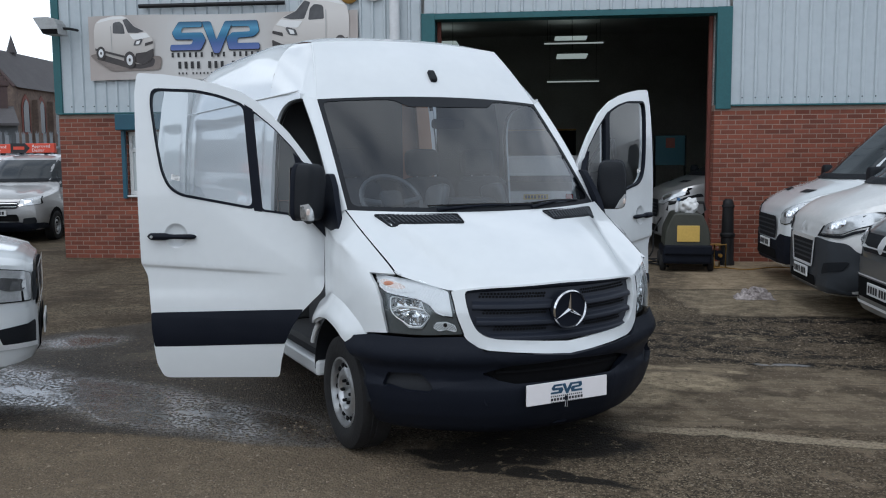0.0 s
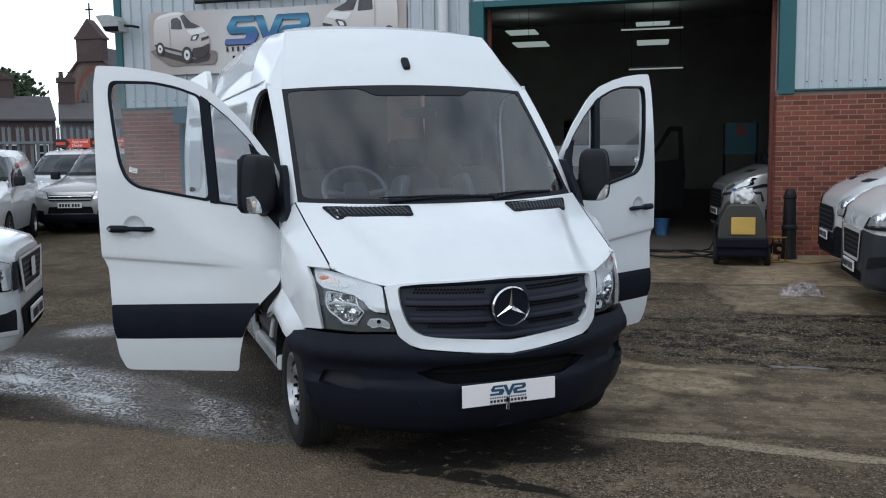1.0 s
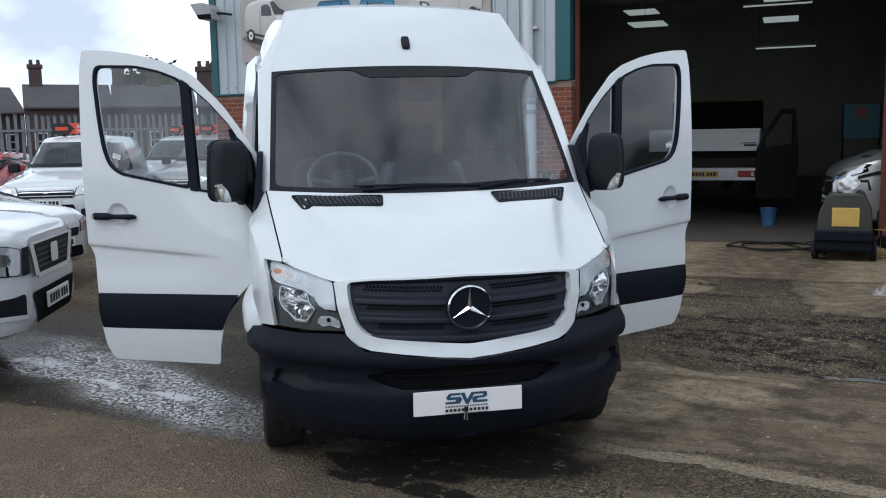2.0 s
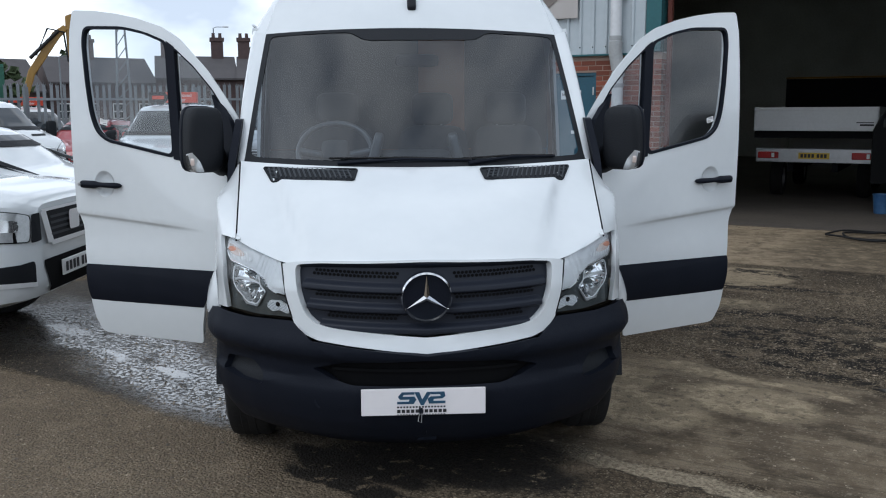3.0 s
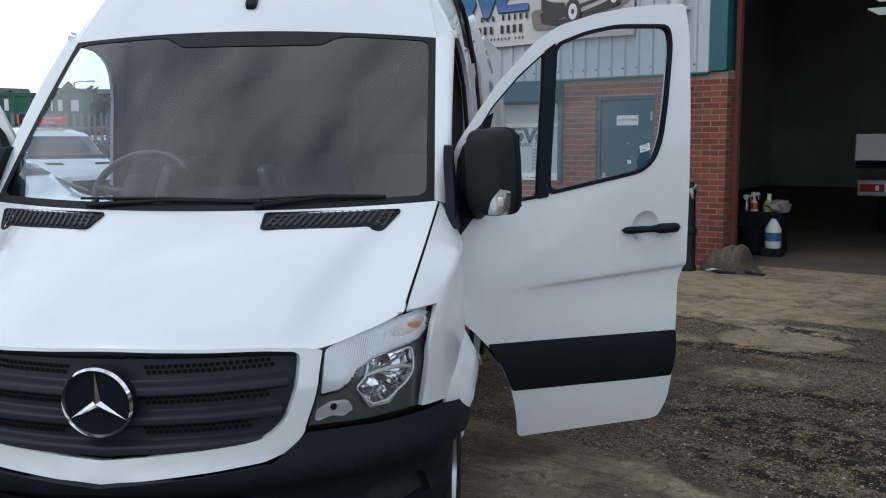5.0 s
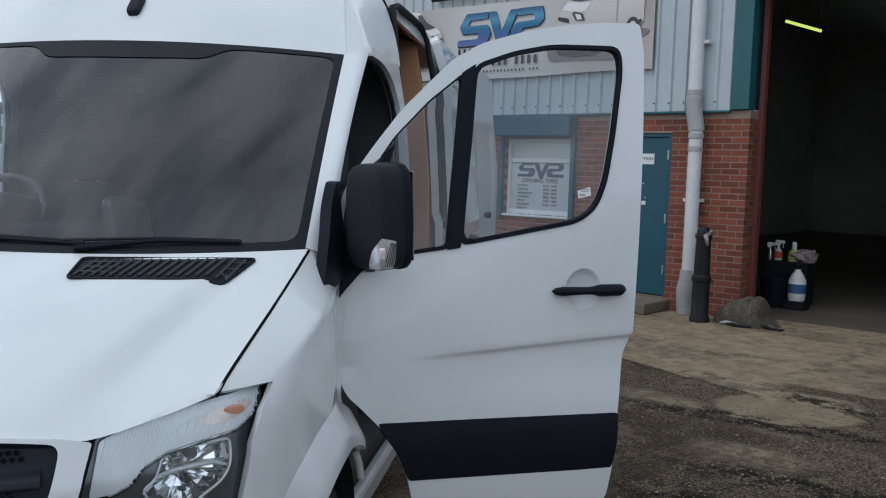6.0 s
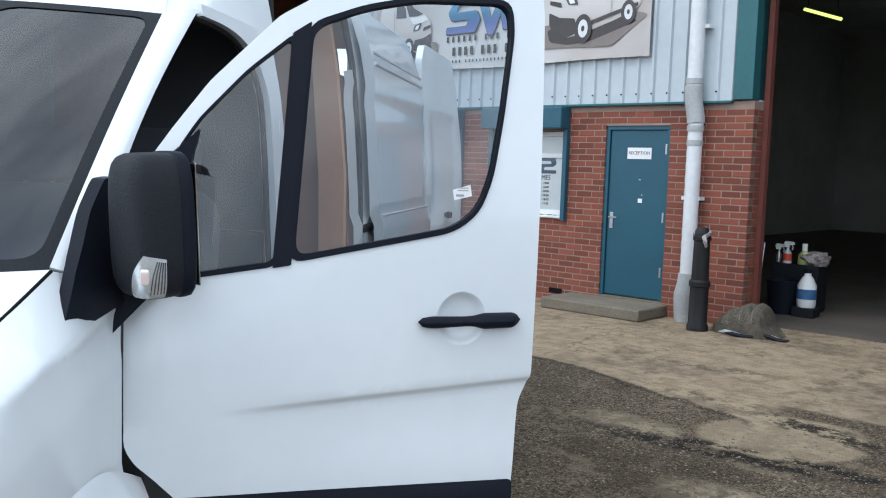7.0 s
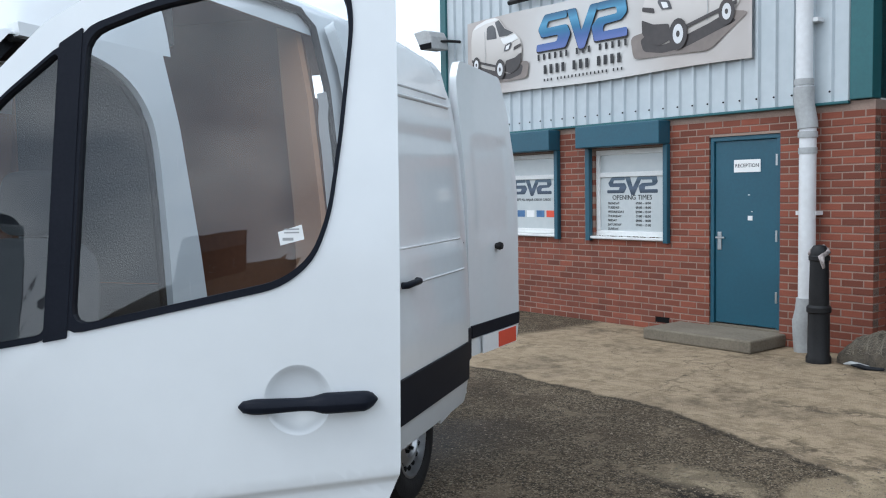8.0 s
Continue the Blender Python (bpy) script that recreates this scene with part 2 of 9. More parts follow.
def lathe(profile, n=24, axis="z", caps=True):
    """Turns (radius, height) points round an axis."""
    vs, fs, m = [], [], len(profile)
    for i in range(n):
        c, s = math.cos(2 * math.pi * i / n), math.sin(2 * math.pi * i / n)
        for r, h in profile:
            vs.append((r * c, r * s, h) if axis == "z" else (h, r * c, r * s) if axis == "x" else (r * s, h, r * c))
    for i in range(n):
        for j in range(m - 1):
            a, b = i * m + j, ((i + 1) % n) * m + j
            fs.append((a, b, b + 1, a + 1))
    if caps:
        for j in (0, m - 1):
            if profile[j][0] > 1e-4:
                ring = [i * m + j for i in range(n)]
                fs.append(ring[::-1] if j == 0 else ring)
    bm = bmesh.new()
    bv = [bm.verts.new(v) for v in vs]
    for f in fs:
        bm.faces.new([bv[i] for i in f])
    bmesh.ops.remove_doubles(bm, verts=bm.verts, dist=1e-5)
    bmesh.ops.recalc_face_normals(bm, faces=bm.faces)
    return bm


def tube(points, r, n=8, bm=None):
    """A round bar along points; r a number or one for each point."""
    bm = bm or bmesh.new()
    pts = [Vector(p) for p in points]
    rings = []
    for i, p in enumerate(pts):
        d = (pts[min(i + 1, len(pts) - 1)] - pts[max(i - 1, 0)]).normalized()
        u = d.cross(Vector((0, 0, 1)) if abs(d.z) < 0.9 else Vector((1, 0, 0))).normalized()
        v, rad = d.cross(u), r[i] if isinstance(r, (list, tuple)) else r
        rings.append([bm.verts.new(p + rad * (math.cos(2 * math.pi * k / n) * u + math.sin(2 * math.pi * k / n) * v)) for k in range(n)])
    for a, b in zip(rings, rings[1:]):
        for k in range(n):
            bm.faces.new((a[k], a[(k + 1) % n], b[(k + 1) % n], b[k]))
    bm.faces.new(rings[0][::-1]), bm.faces.new(rings[-1])
    bmesh.ops.recalc_face_normals(bm, faces=bm.faces)
    return bm


def grid(f, nu, nv):
    """Vertices and faces of a sheet f(u, v), u and v from 0 to 1."""
    vs = [f(i / nu, j / nv) for j in range(nv + 1) for i in range(nu + 1)]
    fs = [(j * (nu + 1) + i, j * (nu + 1) + i + 1, (j + 1) * (nu + 1) + i + 1, (j + 1) * (nu + 1) + i) for j in range(nv) for i in range(nu)]
    return vs, fs


def smooth_line(points, n=4):
    """More points on a closed outline, rounded through its corners."""
    out, k = [], len(points)
    for i in range(k):
        p0, p1, p2, p3 = (np.array(points[(i + d) % k], float) for d in (-1, 0, 1, 2))
        for j in range(n):
            t = j / n
            out.append(tuple(0.5 * (2 * p1 + (p2 - p0) * t + (2 * p0 - 5 * p1 + 4 * p2 - p3) * t * t + (3 * p1 - p0 - 3 * p2 + p3) * t**3)))
    return out


def rounded(points, r, n=4):
    """A closed outline with its corners rounded by r."""
    out, k = [], len(points)
    for i in range(k):
        a, p, b = (Vector(points[(i + d) % k]) for d in (-1, 0, 1))
        da, db = a - p, b - p
        ra, rb = min(r, da.length * 0.45), min(r, db.length * 0.45)
        s, e = p + da.normalized() * ra, p + db.normalized() * rb
        for j in range(n + 1):
            t = j / n
            out.append(tuple((1 - t) ** 2 * s + 2 * t * (1 - t) * p + t * t * e))
    return out


def sheet(outlines, place, step=0.08, creases=()):
    """A sheet bounded by the first closed outline, with the others as holes, cut into a net and set at place(a, b)."""
    bm = bmesh.new()
    edges = []
    for line in outlines:
        vs = [bm.verts.new((a, b, 0)) for a, b in line]
        edges += [bm.edges.new((vs[i], vs[(i + 1) % len(vs)])) for i in range(len(vs))]
    bmesh.ops.triangle_fill(bm, use_beauty=True, edges=edges, normal=(0, 0, 1))
    lo = [min(p[k] for p in outlines[0]) for k in (0, 1)]
    hi = [max(p[k] for p in outlines[0]) for k in (0, 1)]
    for k in (0, 1):
        count = int((hi[k] - lo[k]) / step)
        for i in range(1, count + 1):
            no = Vector((1, 0, 0)) if k == 0 else Vector((0, 1, 0))
            co = no * (lo[k] + (hi[k] - lo[k]) * i / (count + 1))
            bmesh.ops.bisect_plane(bm, geom=bm.verts[:] + bm.edges[:] + bm.faces[:], dist=1e-5, plane_co=co, plane_no=no)
    for c in creases:
        bmesh.ops.bisect_plane(bm, geom=bm.verts[:] + bm.edges[:] + bm.faces[:], dist=1e-5, plane_co=(0, c, 0), plane_no=(0, 1, 0))
    for v in bm.verts:
        v.co = Vector(place(v.co.x, v.co.y))
    return bm


def towards(bm, way):
    """Turns a sheet's faces so that they look towards way."""
    bm.normal_update()
    if sum((f.normal * f.calc_area() for f in bm.faces), Vector()).dot(Vector(way)) < 0:
        bmesh.ops.reverse_faces(bm, faces=bm.faces)
    return bm


def ease(x, a, b):
    t = min(max((x - a) / (b - a), 0), 1)
    return t * t * (3 - 2 * t)


def interp(x, xs, ys):
    return float(np.interp(x, xs, ys))


def writing(name, text, size, m, material, parent=None, align="CENTER", stretch=1.0):
    """Words in the built-in font, as a thin mesh."""
    cu = bpy.data.curves.new(name, "FONT")
    cu.body, cu.size, cu.align_x, cu.align_y, cu.extrude = text, size, align, "CENTER", 0.001
    cu.resolution_u = 2
    ob = bpy.data.objects.new(name, cu)
    scene.collection.objects.link(ob)
    bpy.context.view_layer.update()
    me = bpy.data.meshes.new_from_object(ob.evaluated_get(bpy.context.evaluated_depsgraph_get()))
    bpy.data.objects.remove(ob)
    me.materials.clear()
    me.materials.append(material)
    made = new(name, me)
    made.parent = parent
    made.matrix_basis = m @ Matrix.Diagonal((stretch, 1, 1, 1))
    return made


# ---- the white panel van: its front faces -y, x across, y backwards ----
PLAN = [(0, 0), (0.15, 0.006), (0.3, 0.03), (0.45, 0.083), (0.55, 0.135), (0.75, 0.275), (0.885, 0.41), (0.935, 0.52), (0.965, 0.66), (0.98, 0.85), (0.985, 1.1)]
_px = np.interp(np.linspace(0, 10, 101), range(11), [p[0] for p in PLAN])
_py = np.interp(np.linspace(0, 10, 101), range(11), [p[1] for p in PLAN])
for _k in range(6):
    _px[1:-1], _py[1:-1] = (_px[:-2] + 2 * _px[1:-1] + _px[2:]) / 4, (_py[:-2] + 2 * _py[1:-1] + _py[2:]) / 4
_arc = np.r_[0, np.cumsum(np.hypot(np.diff(_px), np.diff(_py)))]


def ax(x):
    return math.copysign(interp(abs(x), _px, _arc), x)


def ay(y, side=1):
    return side * interp(y, _py, _arc)


def fascia(a, z, proud=0.0):
    """The van's front skin at arc length a from its middle and height z."""
    s, a = (-1 if a < 0 else 1), abs(a)
    x, y = interp(a, _arc, _px), interp(a, _arc, _py)
    dx, dy = interp(a + 0.02, _arc, _px) - interp(a - 0.02, _arc, _px), interp(a + 0.02, _arc, _py) - interp(a - 0.02, _arc, _py)
    h = math.hypot(dx, dy) or 1
    out = proud - interp(z, [0.2, 0.26, 0.34, 0.42, 0.5, 0.6, 0.66, 0.72, 0.9, 1.04, 1.1], [0.16, 0.07, 0.025, 0.008, 0.0, -0.012, -0.022, -0.008, 0, 0.03, 0.06])
    return (s * (x + dy / h * out), y - dx / h * out, z)


def both(outline):
    """A half outline, from the middle out and back, closed by its mirror image."""
    return outline + [(-a, b) for a, b in outline[::-1] if abs(a) > 1e-6]


def side_x(z):
    return interp(z, [0.3, 0.42, 0.55, 0.8, 1.1, 1.5, 1.9, 2.12, 2.25, 2.40, 2.46], [0.93, 0.965, 0.985, 0.99, 0.985, 0.97, 0.94, 0.905, 0.88, 0.83, 0.80])


def screen(u, v, proud=0.0):
    a, b = Vector((0.868 * u, 0.735 + 0.25 * abs(u) ** 2.2, 1.378 + 0.022 * u * u)), Vector((0.82 * u, 1.505 + 0.12 * u * u, 2.10 - 0.025 * u * u))
    return a.lerp(b, v) + Vector((0.0, -0.68, 0.73)) * (0.02 * math.sin(math.pi * v) * (1 - 0.5 * u * u) + proud)


def bonnet(u, v, proud=0.0):
    x = 0.820 * u
    f = Vector((x, interp(abs(x), _px, _py) + 0.032, interp(abs(x), [0, 0.45, 0.55, 0.62, 0.75, 0.820], [1.048, 1.035, 1.018, 1.016, 1.060, 1.088])))
    r = Vector((0.882 * u, 0.712 + 0.25 * abs(u) ** 2.2, 1.378 + 0.022 * u * u))
    p = f.lerp(r, v)
    edge = 0.58 + 0.22 * v
    p.z += 0.034 * math.sin(math.pi * v ** 0.85) - 0.036 * ease(abs(u), edge, edge + 0.055) * math.sin(math.pi * min(v * 1.0, 1)) + proud
    p.z -= 0.010 * (1 - ease(v, 0, 0.06)) * (1 if abs(x) < 0.6 else 0.4)
    return p


def roof_brow(u):
    """The upper edge of the panel above the windscreen."""
    return Vector((0.71 * u, 1.96 + 0.05 * u * u, 2.512 - 0.03 * u * u))


def roof_panel(u, v):
    return screen(u, 1.0).lerp(roof_brow(u), v) + Vector((0, -0.035, 0.02)) * math.sin(math.pi * v) * (1 - 0.6 * u * u)


def roof_top(u, v):
    a, x = roof_brow(u), 0.71 * u
    c = Vector((x, 2.4, interp(abs(x), ROOF_X, ROOF_Z)))
    return a.lerp(c, v) + Vector((0, 0, 0.012 * math.sin(math.pi * v)))


def roof_cheek(r, q, s):
    """The side of the high roof between the windscreen's corner and the load bay."""
    front = Vector((s * 0.82, 1.625, 2.075)).lerp(roof_brow(s), q) + Vector((0, -0.035, 0.02)) * (0.4 * math.sin(math.pi * q))
    back = Vector((s * interp(q, [0, 0.09, 0.18, 0.36, 0.60, 0.80, 1], [0.905, 0.893, 0.872, 0.83, 0.79, 0.755, 0.71]), 2.4, interp(q, [0, 0.09, 0.18, 0.36, 0.60, 0.80, 1], [2.12, 2.20, 2.29, 2.40, 2.46, 2.49, 2.516])))
    p = front.lerp(back, r)
    foot = Vector((s * interp(r, [0, 0.14, 1], [0.82, 0.905, 0.905]), interp(r, [0, 0.14, 1], [1.625, 1.70, 2.4]), interp(r, [0, 0.14, 1], [2.075, 2.09, 2.12])))
    return p + (foot - Vector((s * 0.82, 1.625, 2.075)).lerp(Vector((s * 0.905, 2.4, 2.12)), r)) * (1 - q) ** 2


ROOF_U = [0, 0.3, 0.5, 0.65, 0.78, 0.86, 0.92, 0.96, 1.0]
ROOF_X = [0, 0.32, 0.52, 0.66, 0.77, 0.83, 0.872, 0.893, 0.905]
ROOF_Z = [2.585, 2.58, 2.565, 2.54, 2.48, 2.40, 2.29, 2.20, 2.12]


def side_wall(y, z, s, extra=0.0):
    """A point of the load bay's side, with its pressed-in field."""
    field = ease(y, 2.45, 2.52) * (1 - ease(y, 5.0, 5.08)) * ease(z, 1.36, 1.41) * (1 - ease(z, 1.98, 2.04))
    low = (1 - ease(z, 0.98, 1.06)) * 0.006
    return (s * (side_x(z) - 0.02 * field + low + extra - 0.03 * ease(y, 4.6, 5.4) ** 2), y, z)


CAB_ARC = [(1.70 + 0.50 * math.sin(radians(6.43 * i)) ** 0.62, 1.72 + 0.365 * max(0.0, math.cos(radians(6.43 * i))) ** 0.62) for i in range(14)] + [(2.20, 1.66)]


def arch(cy, r, a0, a1, n=14):
    return [(cy + r * math.cos(radians(a0 + (a1 - a0) * i / n)), 0.36 + r * math.sin(radians(a0 + (a1 - a0) * i / n))) for i in range(n + 1)]


def wheel(parent, x, y, s, r=0.335, width=0.215, steel=True):
    """A tyre with tread blocks' shoulder and a rim, its outer face towards s."""
    w = part("wheel", (lathe([(0.09, -0.05), (0.11, 0.0), (0.13, 0.02)], 20, "x")), STEEL, parent, smooth=40)
    w.matrix_basis = pose(x, y, r, 0, 0, 0 if s > 0 else 180)
    h = width / 2
    rr = r * 0.60
    t = part("tyre", lathe([(rr, -h * 0.8), (r * 0.86, -h), (r * 0.97, -h * 0.86), (r, -h * 0.6), (r * 0.985, -h * 0.33), (r, -h * 0.3), (r, h * 0.0), (r * 0.985, h * 0.03), (r, h * 0.3), (r * 0.985, h * 0.33), (r, h * 0.6), (r * 0.97, h * 0.86), (r * 0.86, h), (r * 0.7, h * 0.98), (rr, h * 0.8)], 40, "x", caps=False), RUBBER, w, smooth=35)
    rim = part("rim", lathe([(rr, -h * 0.8), (rr, h * 0.55), (rr * 1.03, h * 0.86), (rr * 0.97, h * 0.88), (rr * 0.93, h * 0.5), (rr * 0.85, h * 0.42), (rr * 0.66, h * 0.7), (rr * 0.5, h * 0.74), (rr * 0.42, h * 0.55), (rr * 0.2, h * 0.5), (0.0, h * 0.52)], 40, "x", caps=False), STEEL, w, "silver steel rim" if steel else "silver alloy rim", smooth=35)
    # dark beads paint the shade of the rim's openings
    bm = bmesh.new()
    n = 16 if steel else 10
    for i in range(n):
        a = 2 * math.pi * i / n
        q = rr * 0.79 if steel else rr * 0.66
        m = Matrix.Translation((h * 0.60, q * math.cos(a), q * math.sin(a))) @ Matrix.Rotation(a, 4, "X") @ Matrix.Diagonal((h * 0.18, rr * (0.16 if steel else 0.42), rr * (0.17 if steel else 0.2), 1))
        bmesh.ops.create_icosphere(bm, subdivisions=2, radius=0.5, matrix=m)
    tagged(part("rim_opening", bm, DARK, rim, smooth=60), kind="stuff")
    bm = bmesh.new()
    for i in range(6 if steel else 5):
        a = 2 * math.pi * i / 6
        bmesh.ops.create_cone(bm, cap_ends=True, segments=6, radius1=0.012, radius2=0.009, depth=0.03, matrix=Matrix.Translation((h * 0.6, rr * 0.33 * math.cos(a), rr * 0.33 * math.sin(a))) @ Matrix.Rotation(radians(90), 4, "Y"))
    tagged(part("wheel_nut", bm, DARK, rim), kind="stuff")
    return w


def letter_bars(parent, spans, place, material, name="lettering"):
    """Rows of plain bars (a0, a1, b0, b1) that stand for letters."""
    bm = bmesh.new()
    for a0, a1, b0, b1 in spans:
        vs = [bm.verts.new(place(a, b)) for a, b in ((a0, b0), (a1, b0), (a1, b1), (a0, b1))]
        bm.faces.new(vs)
    return tagged(part(name, bm, material, parent), kind="stuff")


def number_plate(parent, m, w=0.52, h=0.111, material=None, bars=True):
    p = part("number_plate", boxes((-w / 2, w / 2, -0.006, 0.006, -h / 2, h / 2)), material or PAPER, parent, "plate with dark bars", bevel=0.003)
    p.matrix_basis = m
    if bars:
        spans = [(-w * 0.43 + i * w * 0.118 + (w * 0.05 if i > 3 else 0), -w * 0.43 + i * w * 0.118 + w * 0.085 + (w * 0.05 if i > 3 else 0), -h * 0.3, h * 0.3) for i in range(7)]
        letter_bars(p, spans, lambda a, b: (a, -0.009, b), INK, "plate_mark")
    return p


def logo_strokes(w, h):
    """The dealer's mark as plain strokes: two folded bars and a wedge between them."""
    s = [[(0.02, 0.62), (0.10, 1.0), (0.36, 1.0), (0.36, 0.80), (0.14, 0.80), (0.12, 0.62), (0.36, 0.62), (0.40, 0.36), (0.34, 0.0), (0.0, 0.0), (0.0, 0.2), (0.24, 0.2), (0.26, 0.38), (0.06, 0.38)],
         [(0.36, 1.0), (0.46, 1.0), (0.52, 0.35), (0.62, 1.0), (0.71, 1.0), (0.55, -0.12), (0.49, -0.12)],
         [(0.70, 1.0), (0.98, 1.0), (1.0, 0.62), (0.94, 0.44), (0.76, 0.40), (0.75, 0.22), (1.0, 0.22), (1.0, 0.0), (0.66, 0.0), (0.63, 0.42), (0.70, 0.60), (0.90, 0.62), (0.89, 0.80), (0.69, 0.80)]]
    return [[((a - 0.5) * w, (b - 0.5) * h) for a, b in line] for line in s]


def front_door(van, s):
    """A cab door swung open on its front hinges; its own frame: x out of the skin, y back from the hinge, z up."""
    shear = lambda line: [(y, z - 0.07 * (y - 0.2)) for y, z in line]
    cup = [(0.946 + 0.074 * math.cos(i * math.pi / 16), 1.246 + 0.074 * math.sin(i * math.pi / 16)) for i in range(32)]
    door = part("front_door", sheet([shear(q) for q in (DOOR, DOOR_WINDOW, DOOR_QUARTER, cup)], lambda y, z: door_skin(y, z + 0.07 * (y - 0.2), s), 0.035, (0.988, 0.994, 1.006, 1.012)), WHITE, van, "open white cab door with a black rubbing strip", smooth=35, thick=0.008 * s)
    door.matrix_basis = Matrix.Translation((s * 0.938, 1.166 if s > 0 else 1.19, 0)) @ Matrix.Rotation(radians(-65 * s), 4, "Z") @ Matrix.Diagonal((1, 0.937, 1, 1))
    inset = [(0.62 + (y - 0.62) * 0.94, 1.25 + (z - 1.25) * 0.965) for y, z in DOOR]
    part("inner_shell", sheet([inset, DOOR_WINDOW, DOOR_QUARTER], lambda y, z: (door_skin(y, z, s)[0] - s * 0.030, y, z), 0.08), WHITE, door, "white pressed inner door shell", smooth=40, thick=0.02 * s)
    trim = rounded([(0.1, 0.95), (0.24, 0.8), (0.34, 0.5), (1.02, 0.45), (1.1, 1.0), (1.1, 1.5), (1.0, 1.44), (0.4, 1.33), (0.06, 1.3)], 0.03)
    part("inner_trim", sheet([trim], lambda y, z: (door_skin(y, z, s)[0] - s * 0.05, y, z), 0.15), DASH, door, "dark grey inner door panel", smooth=40, thick=0.025 * s)
    for line, name in ((DOOR_WINDOW, "window_seal"), (DOOR_QUARTER, "quarter_seal")):
        cx, cz = np.mean([p[0] for p in line]), np.mean([p[1] for p in line])
        inside = [(cx + (a - cx) * 0.955, cz + (b - cz) * 0.955) for a, b in line]
        part(name, sheet([line, inside], lambda y, z: door_skin(y, z, s, 0.004), 0.2), BLACK, door, "black rubber window seal", thick=0.03 * s)
        part(name.split("_")[0] + "_glass", towards(sheet([inside], lambda y, z: door_skin(y, z, s, -0.012), 0.1), (s, 0, 0)), GLASS, door, "clear door glass", smooth=60).visible_shadow = False
    part("window_divider", sheet([rounded([(0.398, 1.382), (0.449, 1.390), (0.500, 2.026), (0.448, 1.993)], 0.004)], lambda y, z: door_skin(y, z, s, 0.0055), 0.1), BLACK, door, "black window divider", thick=0.04 * s)
    band = [(0.146, 0.790), (1.122, 0.781), (1.119, 0.66), (1.110, 0.566), (0.272, 0.578), (0.215, 0.69)]
    part("rubbing_strip", sheet([rounded(band, 0.012, 2)], lambda y, z: door_skin(y, z, s, 0.014 - 0.01 * abs((z - 0.68) / 0.1) ** 3), 0.05), BLACK, door, "black plastic rubbing strip", smooth=40, thick=0.03 * s)
    base = [(-0.062, 1.185), (-0.03, 1.30), (0.0, 1.39), (0.03, 1.55), (0.055, 1.60), (0.20, 1.735), (0.165, 1.6), (0.17, 1.36), (0.07, 1.31)]
    part("mirror_base", sheet([base], lambda y, z: door_skin(y, z, s, 0.010 + 0.09 * min(1, max(0, 1 - (y + 0.05) / 0.22))), 0.05), BLACK, door, "black mirror base", thick=0.03 * s)
    # the handle over its dished cup
    def grip(u, v):
        """A flat rounded pull: thin at the front, full behind."""
        y = 0.815 + 0.308 * u
        h = interp(u, [0, 0.03, 0.12, 0.45, 0.53, 0.62, 0.92, 0.985, 1], [0.002, 0.012, 0.0165, 0.0135, 0.015, 0.022, 0.021, 0.011, 0.002])
        d = interp(u, [0, 0.05, 0.2, 0.5, 0.6, 0.9, 1], [0.010, 0.026, 0.034, 0.036, 0.045, 0.044, 0.018])
        a = 2 * math.pi * v
        return (s * (d * 0.5 + d * 0.5 * math.cos(a)), y, 1.238 + 0.006 * u + h * math.copysign(abs(math.sin(a)) ** 0.7, math.sin(a)))
    bar = grid(grip, 30, 14)
    part("door_handle", bar, BLACK, door, "black pull handle", smooth=60)
    dish = part("handle_cup", lathe([(0.0, -0.022), (0.045, -0.019), (0.064, -0.010), (0.0725, 0.0), (0.0755, 0.0008)], 36, "x", caps=False), WHITE, door, "dished white handle cup", smooth=50)
    dish.matrix_basis = pose(0, 0.946, 1.246, 0, 0, 0 if s > 0 else 180)
    bm = bmesh.new()
    bmesh.ops.create_cone(bm, cap_ends=True, segments=14, radius1=0.009, radius2=0.008, depth=0.01, matrix=Matrix.Translation((s * 0.056, 1.085, 1.244)) @ Matrix.Rotation(radians(90), 4, "Y"))
    if s < 0:
        part("lock", bm, STEEL, door)
    else:
        bm.free()
    label = part("label", sheet([[(0.916, 1.57), (0.969, 1.582), (0.964, 1.613), (0.911, 1.598)]], lambda y, z: door_skin(y, z, s, -0.0085), 0.2), PAPER, door, "small white paper sticker")
    letter_bars(label, [(0.925, 0.958, 1.602 - 0.007 * i, 1.605 - 0.007 * i) for i in range(2)] + [(0.921, 0.945, 1.580, 1.586)], lambda y, z: door_skin(y, z, s, -0.0078), PVC_DARK, "sticker_print")
    return door


DOOR = rounded([(0.008, 0.93), (0.035, 0.885), (0.081, 0.846), (0.158, 0.772), (0.215, 0.69), (0.265, 0.593), (0.30, 0.466), (0.318, 0.362), (1.03, 0.368), (1.069, 0.378), (1.105, 0.461), (1.115, 0.563), (1.122, 0.77), (1.138, 1.005), (1.172, 1.075), (1.178, 1.4), (1.184, 1.9), (1.186, 2.10), (1.17, 2.212), (1.009, 2.203), (0.85, 2.182), (0.702, 2.153), (0.527, 2.100), (0.413, 2.036), (0.228, 1.86), (0.13, 1.737), (0.04, 1.615), (0.010, 1.55), (0.006, 1.45), (0.006, 1.32)], 0.02, 2)
DOOR_WINDOW = rounded([(0.440, 1.394), (0.915, 1.482), (0.99, 1.535), (1.03, 1.63), (1.06, 1.80), (1.092, 2.04), (1.08, 2.122), (0.803, 2.112), (0.65, 2.080), (0.492, 2.022)], 0.045, 4)
DOOR_QUARTER = rounded([(0.14, 1.348), (0.408, 1.386), (0.455, 1.995), (0.325, 1.892), (0.20, 1.765), (0.14, 1.68)], 0.025, 3)


